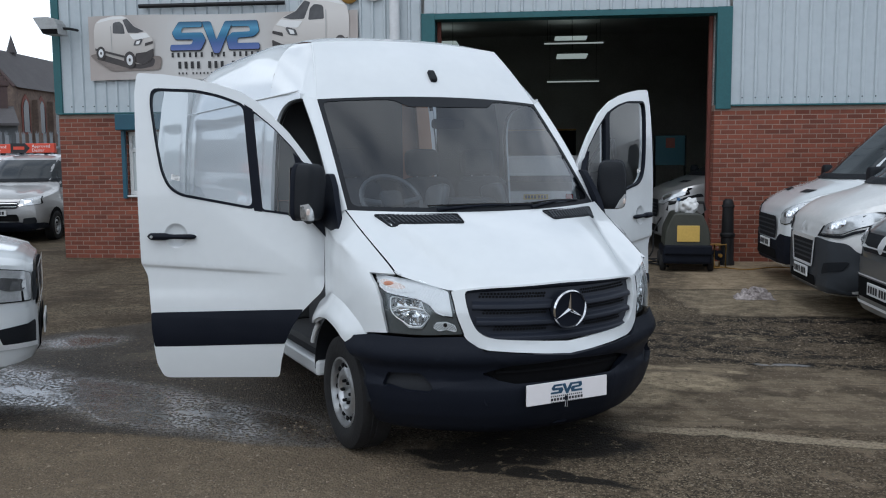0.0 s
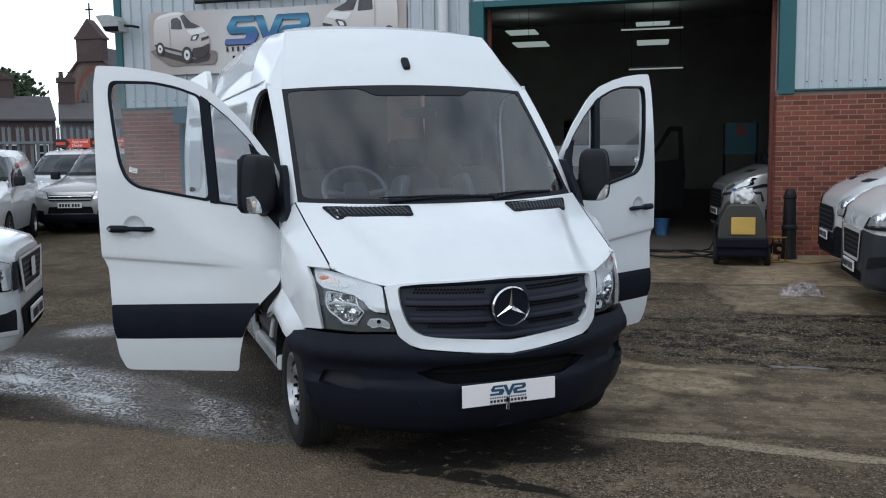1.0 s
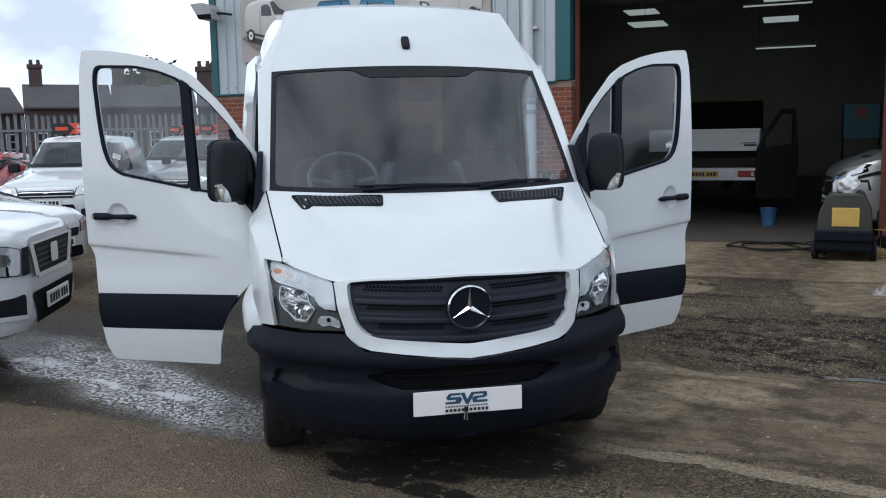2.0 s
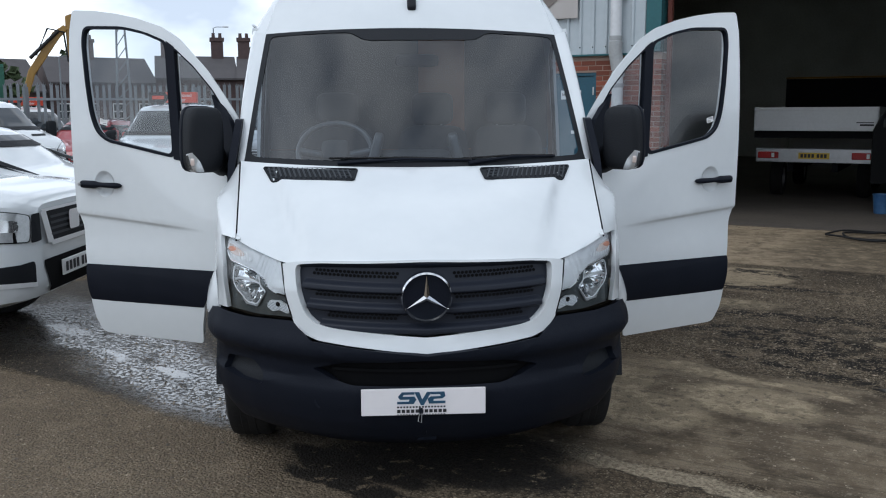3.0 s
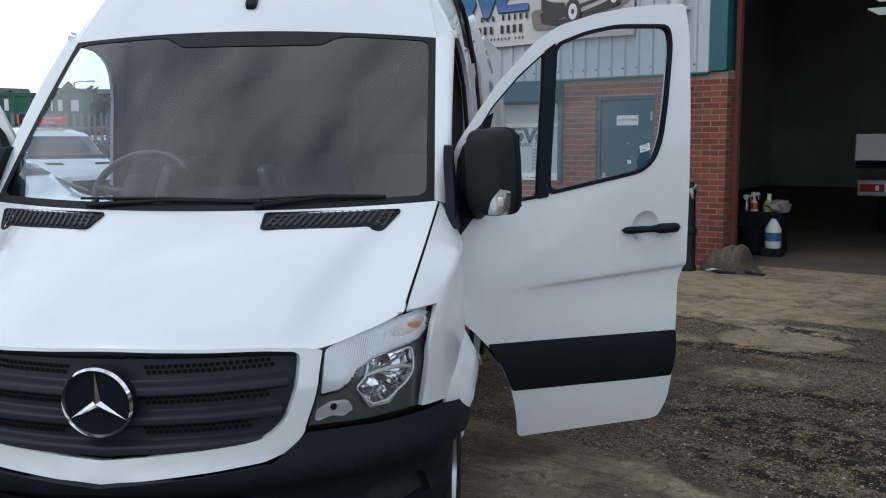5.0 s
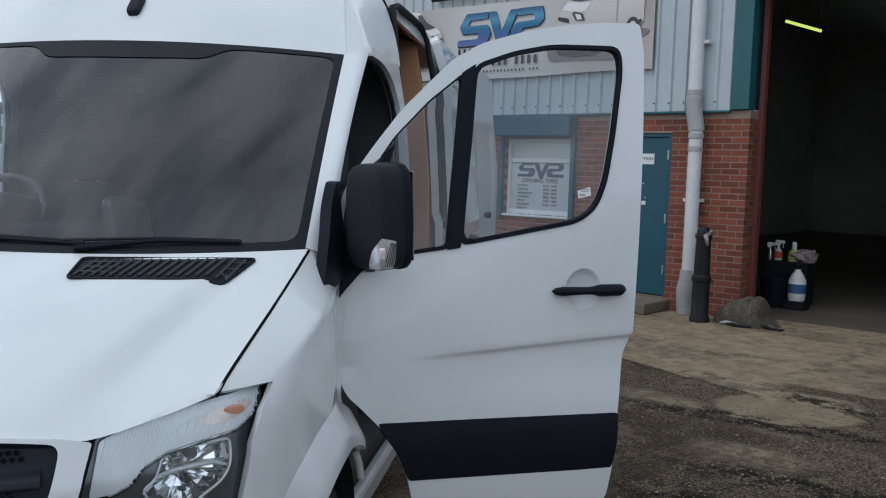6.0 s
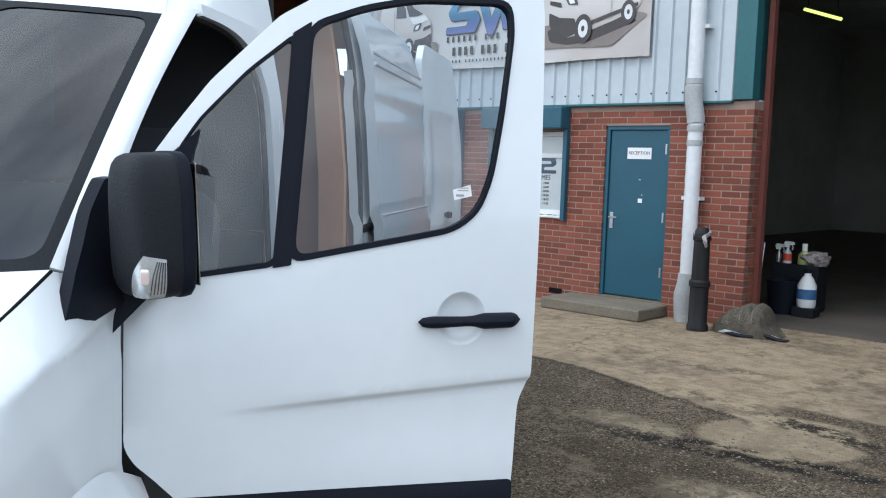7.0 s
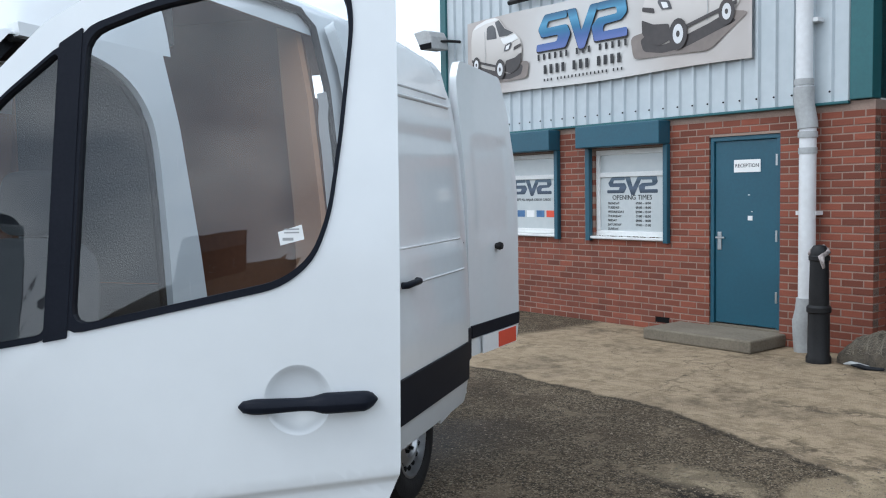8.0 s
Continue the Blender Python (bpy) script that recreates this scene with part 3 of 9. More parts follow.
def door_skin(y, z, s, extra=0.0):
    out = -0.055 * max(0, (z - 1.35) / 0.85) ** 2 - 0.05 * max(0, (0.75 - z) / 0.4) ** 2
    out -= 0.08 * max(0, 1 - max(y, 0)) ** 1.4 * ease(z, 0.95, 1.66)   # the window frame leans in, most of all at the front
    line = 1.0 + 0.07 * (y - 0.2)                     # the swage that fades in towards the back
    out += -0.014 * (1 - ease(z, line - 0.012, line + 0.012)) * ease(y, 0.2, 0.55) * (1 - 0.75 * (1 - ease(z, 0.80, 0.98)))
    out -= 0.015 * (1 - ease(y, 0.0, 0.12)) * ease(z, 0.9, 1.0) * (1 - ease(z, 1.3, 1.4))
    return (s * (out + extra), y, z)


def mirror(van, s):
    """The tall door mirror with its clear indicator."""
    m = part("door_mirror", tapered(smooth_box(0.19, 0.14, 0.33, 0.45)), MATT_BLACK, van, "tall black door mirror", smooth=60)
    m.matrix_basis = pose(s * 1.082, 1.04, 1.505, 3, 0, -38 * s)
    rim = part("mirror_rim", tapered(smooth_box(0.198, 0.045, 0.336)), BLACK, m, "black rear rim", smooth=60)
    rim.matrix_basis = pose(0, 0.048, 0)
    part("mirror_glass", boxes((-0.082, 0.082, 0.074, 0.078, -0.14, 0.14)), CHROME, m, "mirror glass", bevel=0.01)
    def wrap(u, v, proud=0.002):
        """The shell's outer lower corner: u round from the front, v upwards."""
        th = radians(interp(v, [0, 0.6, 1], [22, 38, 56]) * (1 - u) + 84 * u)
        z = -0.158 + 0.100 * v * (1 - 0.12 * u)
        r = max(0.02, 1 - (abs(z) / 0.166) ** 5) ** 0.2 / ((math.sin(th) / 0.0955) ** 5 + (math.cos(th) / 0.0705) ** 5) ** 0.2 + proud
        k = 1 - 0.5 * max(0, z - 0.02)
        return (s * r * math.sin(th) * k, -r * math.cos(th), z)
    ind = part("indicator", grid(wrap, 12, 12), surface_once("lens_clear"), m, "clear silver indicator", smooth=50, thick=0.006 * s)
    for i in range(5):
        part("rib", tube([wrap(0.62 + 0.08 * i, 0.12 + 0.16 * j, 0.003) for j in range(6)], 0.0016, 5), surface_once("lamp_far"), ind)
    bulb = part("bulb", smooth_box(0.02, 0.012, 0.036), surface_once("lamp_pink"), ind, "pinkish bulb", smooth=60)
    bulb.matrix_basis = Matrix.Translation(wrap(0.42, 0.55, 0.0)) @ Matrix.Rotation(radians(52 * s), 4, "Z")
    part("arm", tube([(-s * 0.02, 0.0, -0.05), (-s * 0.10, 0.05, -0.08), (-s * 0.14, 0.1, -0.12)], [0.06, 0.05, 0.05], 10), MATT_BLACK, m, smooth=50)
    part("lower_arm", tube([(-s * 0.03, 0.02, -0.12), (-s * 0.10, 0.05, -0.145), (-s * 0.16, 0.10, -0.17)], [0.03, 0.035, 0.035], 10), MATT_BLACK, m, smooth=50)


def tapered(bm):
    """Draws the top in a little."""
    for v in bm.verts:
        v.co.x *= 1 - 0.5 * max(0, v.co.z - 0.02)
    return bm


def smooth_box(w, d, h, k=0.5):
    """A box with softly rounded sides."""
    bm = bmesh.new()
    bmesh.ops.create_cube(bm, size=1)
    bmesh.ops.subdivide_edges(bm, edges=bm.edges[:], cuts=7, use_grid_fill=True)
    for v in bm.verts:
        p = v.co * 2
        q = (abs(p.x) ** 5 + abs(p.y) ** 5 + abs(p.z) ** 5) ** 0.2 or 1
        v.co = Vector((p.x / q * w / 2, p.y / q * d / 2, p.z / q * h / 2))
    return bm


def seat(van, x, w):
    st = part("cab_seat", smooth_box(w, 0.5, 0.18), SEAT, van, "dark grey cloth cab seat", smooth=60)
    st.matrix_basis = pose(x, 1.72, 0.92)
    n = 2 if w > 0.7 else 1
    for i in range(n):
        bx = (i - (n - 1) / 2) * w / n
        b = part("backrest", smooth_box(w / n * 0.97, 0.16, 0.62), SEAT, st, smooth=60)
        b.matrix_basis = pose(bx, 0.27, 0.33, -10)
        hr = part("headrest", smooth_box(0.26, 0.1, 0.2), SEAT, st, smooth=60)
        hr.matrix_basis = pose(bx, 0.36, 0.74, -8)
        part("headrest_post", boxes((bx - 0.06, bx - 0.048, 0.33, 0.342, 0.55, 0.7)), STEEL, st)
        part("headrest_post", boxes((bx + 0.048, bx + 0.06, 0.33, 0.342, 0.55, 0.7)), STEEL, st)


def panel_van():
    van = thing("panel_van", pose(0.517, 4.826, 0, 0, 0, 33), "clean white high-roof panel van with its doors open", "van")
    # bonnet, wings and bumper
    b = part("bonnet", grid(lambda u, v: bonnet(2 * u - 1, v), 56, 22), WHITE, van, smooth=50)
    part("bonnet_gap", tube([bonnet(1.0, v / 12) + Vector((0.004, 0, -0.004)) for v in range(13)], 0.004, 5), DARK, van)
    part("bonnet_gap", tube([bonnet(-1.0, v / 12) + Vector((-0.004, 0, -0.004)) for v in range(13)], 0.004, 5), DARK, van)
    for s in (-1, 1):
        vent = rounded([(0.355 * s, 0.775), (0.81 * s, 0.775), (0.862 * s, 0.935), (0.335 * s, 0.945)], 0.02)
        v = part("bonnet_vent", sheet([vent], lambda a, c: bonnet(a, c, 0.003), 0.05), MATT_BLACK, b, "black slotted air intake", thick=0.01)
        bm = bmesh.new()
        for i in range(17):
            a = (0.366 + i * 0.0277) * s
            tube([bonnet(a, 0.79, 0.007), bonnet(a + 0.022 * s, 0.925, 0.007)], 0.0045, 5, bm)
        tube([bonnet(0.37 * s, 0.86, 0.008), bonnet(0.83 * s, 0.86, 0.008)], 0.0035, 5, bm)
        tube([bonnet(0.37 * s, 0.82, 0.008), bonnet(0.815 * s, 0.82, 0.008)], 0.0035, 5, bm)
        tube([bonnet(0.37 * s, 0.90, 0.008), bonnet(0.84 * s, 0.90, 0.008)], 0.0035, 5, bm)
        part("vent_slat", bm, VENT, v)
        rim_line = [bonnet(a, c, 0.005) for a, c in vent]
        part("vent_rim", tube(rim_line + rim_line[:1], 0.005, 6), MATT_BLACK, v, smooth=60)
        rim = [bonnet(1.0, i / 14) for i in range(15)]
        zb = lambda y: interp(y, [p.y for p in rim], [p.z - 0.003 for p in rim])
        xb = lambda y: interp(y, [p.y for p in rim], [p.x + 0.004 for p in rim])

        def wing(y, z, extra=0.0, s=s):
            x0 = interp(y, _py, _px) + 0.006
            flare = 0.02 * ease(0.5 - abs(math.hypot(y - 0.93, z - 0.36) - 0.42), 0.38, 0.5)
            line = min(1.06 + 0.21 * y, zb(y) - 0.075)   # the crease that climbs from the lamp to the mirror
            up = z - line
            up = 0.5 * (up + math.sqrt(up * up + 0.00012)) - 0.003
            lean = (x0 - xb(y)) / (zb(y) - line)
            dish = 0.007 * ease(y, 0.45, 0.65) * ease(z, line - 0.16, line - 0.05) * (1 - ease(z, line - 0.03, line + 0.004))
            x0 -= 0.045 * ease(y, 0.84, 1.16) * ease(z, 0.72, 0.90) * (1 - ease(z, line, zb(y)))
            t = min(max((z - 0.92) / (zb(y) - 0.92 + 1e-6), 0), 1)
            nose = 0.03 * (1 - ease(y, 0.42, 0.62)) * t * (1 - t) + (x0 - xb(y)) * t ** 3.4     # rounder beside the lamp
            w = ease(y, 0.50, 0.80)
            return (s * (x0 + flare + extra - nose * (1 - w) - (dish + lean * min(up, zb(y) - line + 0.01)) * w), y, z)
        outline = [(0.36, 1.089)] + [(p.y, p.z - 0.003) for p in rim[1:]] + [(1.06, 1.372), (1.155, 1.372), (1.155, 0.90), (1.165, 0.80)] + arch(0.93, 0.43, 62, 122, 10) + [(0.62, 0.742), (0.50, 0.768), (0.398, 0.777), (0.412, 0.85), (0.434, 0.95), (0.478, 1.03), (0.535, 1.088)]
        part("front_wing", sheet([outline], wing, 0.014), WHITE, van, smooth=40, thick=0.02 * s)
        def flare(u, v, s=s):
            a, r = radians(58 + 80 * u), 0.425 + 0.135 * v
            y, z = 0.93 + r * math.cos(a), 0.36 + r * math.sin(a)
            x = wing(y, z)[0] * s
            return (s * (x + 0.034 * math.sin(math.pi * min(v * 0.62 + 0.38, 1)) ** 0.8 * ease(u, -0.25, 0.12) * (1 - 0.8 * ease(u, 0.8, 1.0))), y, z)
        part("arch_flare", grid(flare, 22, 8), WHITE, van, "flared white wheel arch", smooth=50, thick=-0.01 * s)
        lip = arch(0.93, 0.43, 30, 128, 16)
        part("wheel_arch_lip", tube([wing(y, z, 0.004) if y < 1.15 else (s * (0.99), y, z) for y, z in lip], 0.016, 8), WHITE, van, smooth=60)
        part("wheel_arch_liner", sheet([arch(0.93, 0.44, 178, 0, 20) + [(1.37, 0.3), (0.93, 0.3)]], lambda y, z: (s * 0.62, y, z), 0.3), DARK, van)
        part("arch_inner", grid(lambda u, v: (s * (0.62 + 0.34 * v), 0.93 + 0.435 * math.cos(math.pi * (0.02 + 0.96 * u)), 0.36 + 0.435 * math.sin(math.pi * (0.02 + 0.96 * u))), 24, 2), MATT_BLACK, van, "black wheel arch liner", smooth=60)
        # the headlamp: a grey bowl, a ribbed silver strip and reflectors under a clear lens
        hl = [(ay(0.53, s), 1.085), (ax(0.80 * s), 1.083), (ax(0.736 * s), 1.055), (ax(0.622 * s), 1.008), (ax(0.60 * s), 0.95), (ax(0.577 * s), 0.88), (ax(0.556 * s), 0.777), (ax(0.72 * s), 0.768), (ay(0.388, s), 0.775), (ay(0.402, s), 0.85), (ay(0.424, s), 0.95), (ay(0.468, s), 1.03)]
        wide = rounded([(ay(0.555, s), 1.088)] + hl[1:8] + [(ay(0.42, s), 0.772), (ay(0.435, s), 0.85), (ay(0.455, s), 0.95), (ay(0.50, s), 1.03)], 0.012, 2)
        hl = rounded(hl, 0.012, 2)
        corner = [Vector((ax(0.556), 0.777)), Vector((ay(0.388), 0.775)), Vector((ax(0.622), 1.008)), Vector((ay(0.53), 1.085))]

        def spot(u, v, proud, s=s, c=corner):
            """A point inside the lamp: u outwards, v upwards, both from 0 to 1."""
            p = c[0].lerp(c[1], u).lerp(c[2].lerp(c[3], u), v)
            return Vector(fascia(s * p.x, p.y, proud))

        def spot_line(points, s=s, c=corner):
            return [(s * q.x, q.y) for q in (c[0].lerp(c[1], u).lerp(c[2].lerp(c[3], u), v) for u, v in points)]
        bowl_line = rounded([(0.39, 0.68), (0.60, 0.665), (0.80, 0.645), (0.86, 0.42), (0.85, 0.30), (0.75, 0.21), (0.70, 0.13), (0.53, 0.13), (0.34, 0.36), (0.40, 0.45)], 0.06, 3)
        lamp = part("headlamp", sheet([wide, spot_line(bowl_line)], lambda a, z: fascia(a, z, -0.03), 0.05), surface_once("lamp_bowl"), van, "headlamp with a clear lens and grey bowl", smooth=40)
        part("lens", towards(sheet([hl], lambda a, z: fascia(a, z, 0.004 + 0.008 * math.sin((z - 0.76) / 0.32 * math.pi)), 0.05), (0, -1, 0)), LENS, lamp, smooth=60).visible_shadow = False
        low_edge = [(0.055, 0.394), (0.18, 0.404), (0.256, 0.467), (0.30, 0.605), (0.397, 0.688), (0.6, 0.705), (0.806, 0.715), (0.932, 0.785), (0.985, 0.955)]
        strip = [(1.0, 0.99), (0.62, 1.045), (0.35, 1.065), (0.12, 1.02), (0.01, 0.96), (0.03, 0.70)] + low_edge
        sd = part("indicator_strip", sheet([rounded(spot_line(strip), 0.01, 2)], lambda a, z: fascia(a, z, -0.012), 0.03), surface_once("lamp_silver"), lamp, "ribbed silver strip", smooth=40, thick=0.006)
        bm = bmesh.new()
        us, vs_ = [p[0] for p in low_edge], [p[1] for p in low_edge]
        for i in range(52):
            u = 0.06 + i * 0.0178
            tube([spot(u, interp(u, us, vs_) + 0.01, -0.0105), spot(u - 0.02, 0.975 + 0.075 * math.sin(math.pi * min(u * 1.1, 1)), -0.0105)], 0.0017, 4, bm)
        part("rib", bm, surface_once("lamp_silver"), lamp)
        bm = bmesh.new()
        for i in range(64):
            u = 0.16 + i * 0.0125
            bmesh.ops.create_icosphere(bm, subdivisions=1, radius=0.0042, matrix=Matrix.Translation(spot(u, interp(u, us, vs_) + 0.004, -0.010)))
        part("strip_bead", bm, surface_once("lamp_mirror"), lamp, "beaded chrome edge")
        part("strip_edge", tube([spot(u, v - 0.008, -0.012) for u, v in low_edge], 0.004, 6), DARK, lamp)
        dish = [(0.66 + 0.245 * math.cos(i * 0.3142), 0.872 + 0.105 * math.sin(i * 0.3142)) for i in range(20)]
        for k, (f, mt, lab) in enumerate(((1.0, "lamp_silver", "oval indicator dish"), (0.74, "lamp_pink", "pale orange inner dish"))):
            line_k = [(0.66 + 0.05 * k + (u - 0.66) * f, 0.872 + 0.022 * k + (v - 0.872) * f * 0.9) for u, v in dish]
            part("indicator_dish", sheet([spot_line(line_k)], lambda a, z, k=k: fascia(a, z, -0.007 + 0.002 * k), 0.03), surface_once(mt), sd, lab, smooth=60)
        bm = bmesh.new()
        for i in range(9):
            u = 0.47 + i * 0.047
            h = 0.095 * math.sqrt(max(0.02, 1 - ((u - 0.66) / 0.245) ** 2))
            tube([spot(u, 0.872 - h, -0.005), spot(u, 0.872 + h, -0.005)], 0.0014, 4, bm)
        part("dish_rib", bm, surface_once("lamp_silver"), sd)
        bm = bmesh.new()
        bmesh.ops.create_icosphere(bm, subdivisions=2, radius=1.0)
        am = part("indicator_bulb", bm, AMBER, lamp, "orange indicator bulb", smooth=60)
        am.matrix_basis = Matrix.Translation(spot(0.74, 0.90, -0.004)) @ Matrix.Rotation(radians(45 * s), 4, "Z") @ Matrix.Diagonal((0.030, 0.003, 0.013, 1))
        # a deep reflector in two storeys with a bulb and its cap
        rnd, bm, rings, cu, cv = random.Random(5), bmesh.new(), [], 0.60, 0.42
        fine_line = smooth_line(bowl_line[::2], 2)
        for k, (f, dep) in enumerate(((1.0, 0.010), (0.92, 0.024), (0.74, 0.042), (0.5, 0.054), (0.22, 0.06))):
            ring = []
            for i, (u, v) in enumerate(fine_line):
                j = (0.007 * math.sin(i * 2.1 + k) if k in (1, 2, 3) else 0.0)
                ring.append(bm.verts.new(spot(cu + (u - cu) * f, cv + (v - cv) * f, -0.02 - dep + j)))
            rings.append(ring)
        for r0, r1 in zip(rings, rings[1:]):
            for i in range(len(fine_line)):
                j = (i + 1) % len(fine_line)
                bm.faces.new((r0[i], r0[j], r1[j], r1[i]))
        bm.faces.new(rings[-1])
        bmesh.ops.recalc_face_normals(bm, faces=bm.faces)
        bowl = part("reflector", bm, surface_once("lamp_mirror"), lamp, "faceted chrome reflector", smooth=22)
        part("reflector_rim", tube([spot(u, v, -0.024) for u, v in fine_line + fine_line[:1]], 0.0035, 6), surface_once("lamp_silver"), bowl)
        part("reflector_shelf", tube([spot(0.41, 0.475, -0.03), spot(0.50, 0.50, -0.026), spot(0.62, 0.495, -0.024), spot(0.74, 0.475, -0.026), spot(0.84, 0.42, -0.03)], [0.003, 0.006, 0.007, 0.006, 0.003], 6), surface_once("lamp_silver"), bowl, smooth=60)
        for u, v, r in ((0.60, 0.575, 0.017), (0.625, 0.36, 0.014)):
            cap = part("bulb_cap", lathe([(0.0, 0.012), (r * 0.7, 0.010), (r, 0.0), (r, -0.03)], 16, "y"), surface_once("lamp_bowl"), bowl, "dark bulb cap", smooth=40)
            cap.matrix_basis = Matrix.Translation(spot(u, v, -0.05)) @ Matrix.Rotation(radians(40 * s), 4, "Z") @ Matrix.Rotation(radians(180), 4, "Z")
        # the bowl's lower fold and the almond-shaped side light
        part("bowl_fold", tube([spot(0.36, 0.34, -0.024), spot(0.52, 0.11, -0.020), (spot(0.70, 0.11, -0.020)), spot(0.76, 0.19, -0.024)], [0.003, 0.006, 0.006, 0.003], 6), surface_once("lens_clear"), lamp, smooth=60)
        almond = rounded(spot_line([(0.066, 0.085), (0.066, 0.205), (0.158, 0.275), (0.297, 0.25), (0.37, 0.13), (0.309, 0.06), (0.2, 0.10), (0.098, 0.055)]), 0.008, 3)
        fog = part("side_light", sheet([almond], lambda a, z: fascia(a, z, -0.016), 0.02), surface_once("lamp_silver"), lamp, "small clear side light", smooth=60, thick=0.008)
        bm = bmesh.new()
        for i in range(14):
            u = 0.085 + i * 0.0195
            tube([spot(u - 0.008, 0.085 + 0.02 * math.sin(u * 9), -0.0145), spot(u + 0.008, 0.235 - 1.6 * (u - 0.19) ** 2, -0.0145)], 0.0016, 4, bm)
        part("side_rib", bm, surface_once("lens_clear"), fog)
        bulb = part("bulb", lathe([(0.0, 0.006), (0.008, 0.005), (0.011, 0.0)], 12, "y"), DARK, fog)
        bulb.matrix_basis = Matrix.Translation(spot(0.189, 0.205, -0.012)) @ Matrix.Rotation(radians(33 * s + 180), 4, "Z")
        # bumper slot and side fold
        part("bumper_fold", sheet([rounded([(ay(0.46, s), 0.47), (ax(0.77 * s), 0.455), (ax(0.70 * s), 0.428), (ax(0.75 * s), 0.415), (ay(0.44, s), 0.43)], 0.01)], lambda a, z: fascia(a, z, 0.016), 0.05), BLACK, van, "black bumper fold", smooth=40, thick=0.03)
        part("fog_recess", sheet([rounded([(ay(0.42, s), 0.59), (ax(0.72 * s), 0.60), (ax(0.66 * s), 0.50), (ax(0.68 * s), 0.45), (ax(0.80 * s), 0.45), (ay(0.44, s), 0.48)], 0.02)], lambda a, z: fascia(a, z, -0.035 + 0.035 * (1 - ease(z, 0.47, 0.56))), 0.03), MATT_BLACK, van, "blank fog lamp recess", smooth=50)
    top = [(0, 0.653), (ax(0.46), 0.70), (ax(0.53), 0.75), (ax(0.556), 0.771), (ax(0.76), 0.762), (ay(0.475), 0.766), (ay(0.62), 0.738), (ay(0.72), 0.728), (ay(0.585), 0.6), (ay(0.525), 0.47), (ay(0.515), 0.36), (ay(0.53), 0.26), (ax(0.8), 0.235), (ax(0.4), 0.215), (0, 0.21)]
    low = rounded(both([(0, 0.632), (0.33, 0.615), (0.49, 0.575), (0.40, 0.535), (0.31, 0.515), (0, 0.515)]), 0.02)
    recess = [rounded([(ay(0.40, s), 0.565), (ax(0.74 * s), 0.572), (ax(0.685 * s), 0.50), (ax(0.70 * s), 0.468), (ax(0.80 * s), 0.474), (ay(0.42, s), 0.50)], 0.02) for s in (1, -1)]
    part("front_bumper", sheet([both(top), low] + recess, lambda a, z: fascia(a, z, interp(z, [0.2, 0.3, 0.42, 0.495, 0.53, 0.60, 0.635, 0.70, 0.77], [0.0, 0.012, 0.026, 0.028, 0.004, 0.004, 0.034, 0.036, 0.012])), 0.025), BLACK, van, "black plastic front bumper", smooth=45, thick=0.04)
    part("lower_intake", sheet([rounded(both([(0, 0.65), (0.36, 0.63), (0.53, 0.58), (0.42, 0.51), (0.33, 0.49), (0, 0.49)]), 0.02)], lambda a, z: fascia(a, z, -0.045), 0.05), DARK, van, "dark lower air intake", smooth=40)
    part("intake_bar", tube([fascia(ax(-0.40 + 0.08 * i), 0.572, -0.032) for i in range(11)], 0.009, 6), DARK, van, smooth=60)
    part("tow_eye_cover", lathe([(0, -0.002), (0.028, -0.002), (0.03, 0.0)], 20, "y"), BLACK, van).matrix_basis = Matrix.Translation(fascia(ax(-0.44), 0.43, 0.016))
    # grille and its white surround
    gr = [(0, 1.032), (ax(0.45), 1.02), (ax(0.552), 1.008), (ax(0.541), 0.94), (ax(0.524), 0.87), (ax(0.497), 0.806), (ax(0.458), 0.772), (ax(0.40), 0.756), (0, 0.722)]
    so = [(0, 1.042), (ax(0.45), 1.03), (ax(0.56), 1.018), (ax(0.612), 1.005), (ax(0.592), 0.92), (ax(0.57), 0.83), (ax(0.545), 0.765), (ax(0.505), 0.722), (ax(0.44), 0.70), (0, 0.655)]
    part("grille_surround", sheet([rounded(both(so), 0.012, 2), rounded(both(gr), 0.03, 4)], lambda a, z: fascia(a, z, 0.012), 0.04), WHITE, van, "white grille surround", smooth=45, thick=0.05)
    part("surround_seam", tube([fascia(ax(x), z, 0.012) for x, z in ((0.612, 1.008), (0.596, 0.94), (0.578, 0.86), (0.552, 0.782))], 0.0035, 6), DARK, van)
    part("surround_seam", tube([fascia(ax(-x), z, 0.012) for x, z in ((0.612, 1.008), (0.596, 0.94), (0.578, 0.86), (0.552, 0.782))], 0.0035, 6), DARK, van)
    g = part("grille", sheet([both(gr)], lambda a, z: fascia(a, z, -0.022), 0.05), GRILLE, van, "black grille with perforated rows", smooth=40)
    for z0, w in ((0.942, 0.515), (0.858, 0.495), (0.775, 0.44)):
        part("slat", grid(lambda u, v, z0=z0, w=w: fascia(ax(w) * (2 * u - 1), z0 - 0.038 + 0.050 * v - 0.012 * (1 - abs(2 * u - 1)), -0.022 + 0.026 * ease(v, 0.0, 0.22) * (1 - ease(v, 0.55, 1.0))), 30, 12), GRILLE, g, "black grille slat", smooth=60)
    part("slat", grid(lambda u, v: fascia(ax(0.545) * (2 * u - 1), 1.004 + 0.026 * v - 0.012 * (2 * u - 1) ** 4, -0.02 + 0.024 * math.sin(math.pi * v * 0.6)), 30, 4), GRILLE, g, smooth=60)
    # dark discs on the closed slats paint the shaded holes
    bm = bmesh.new()
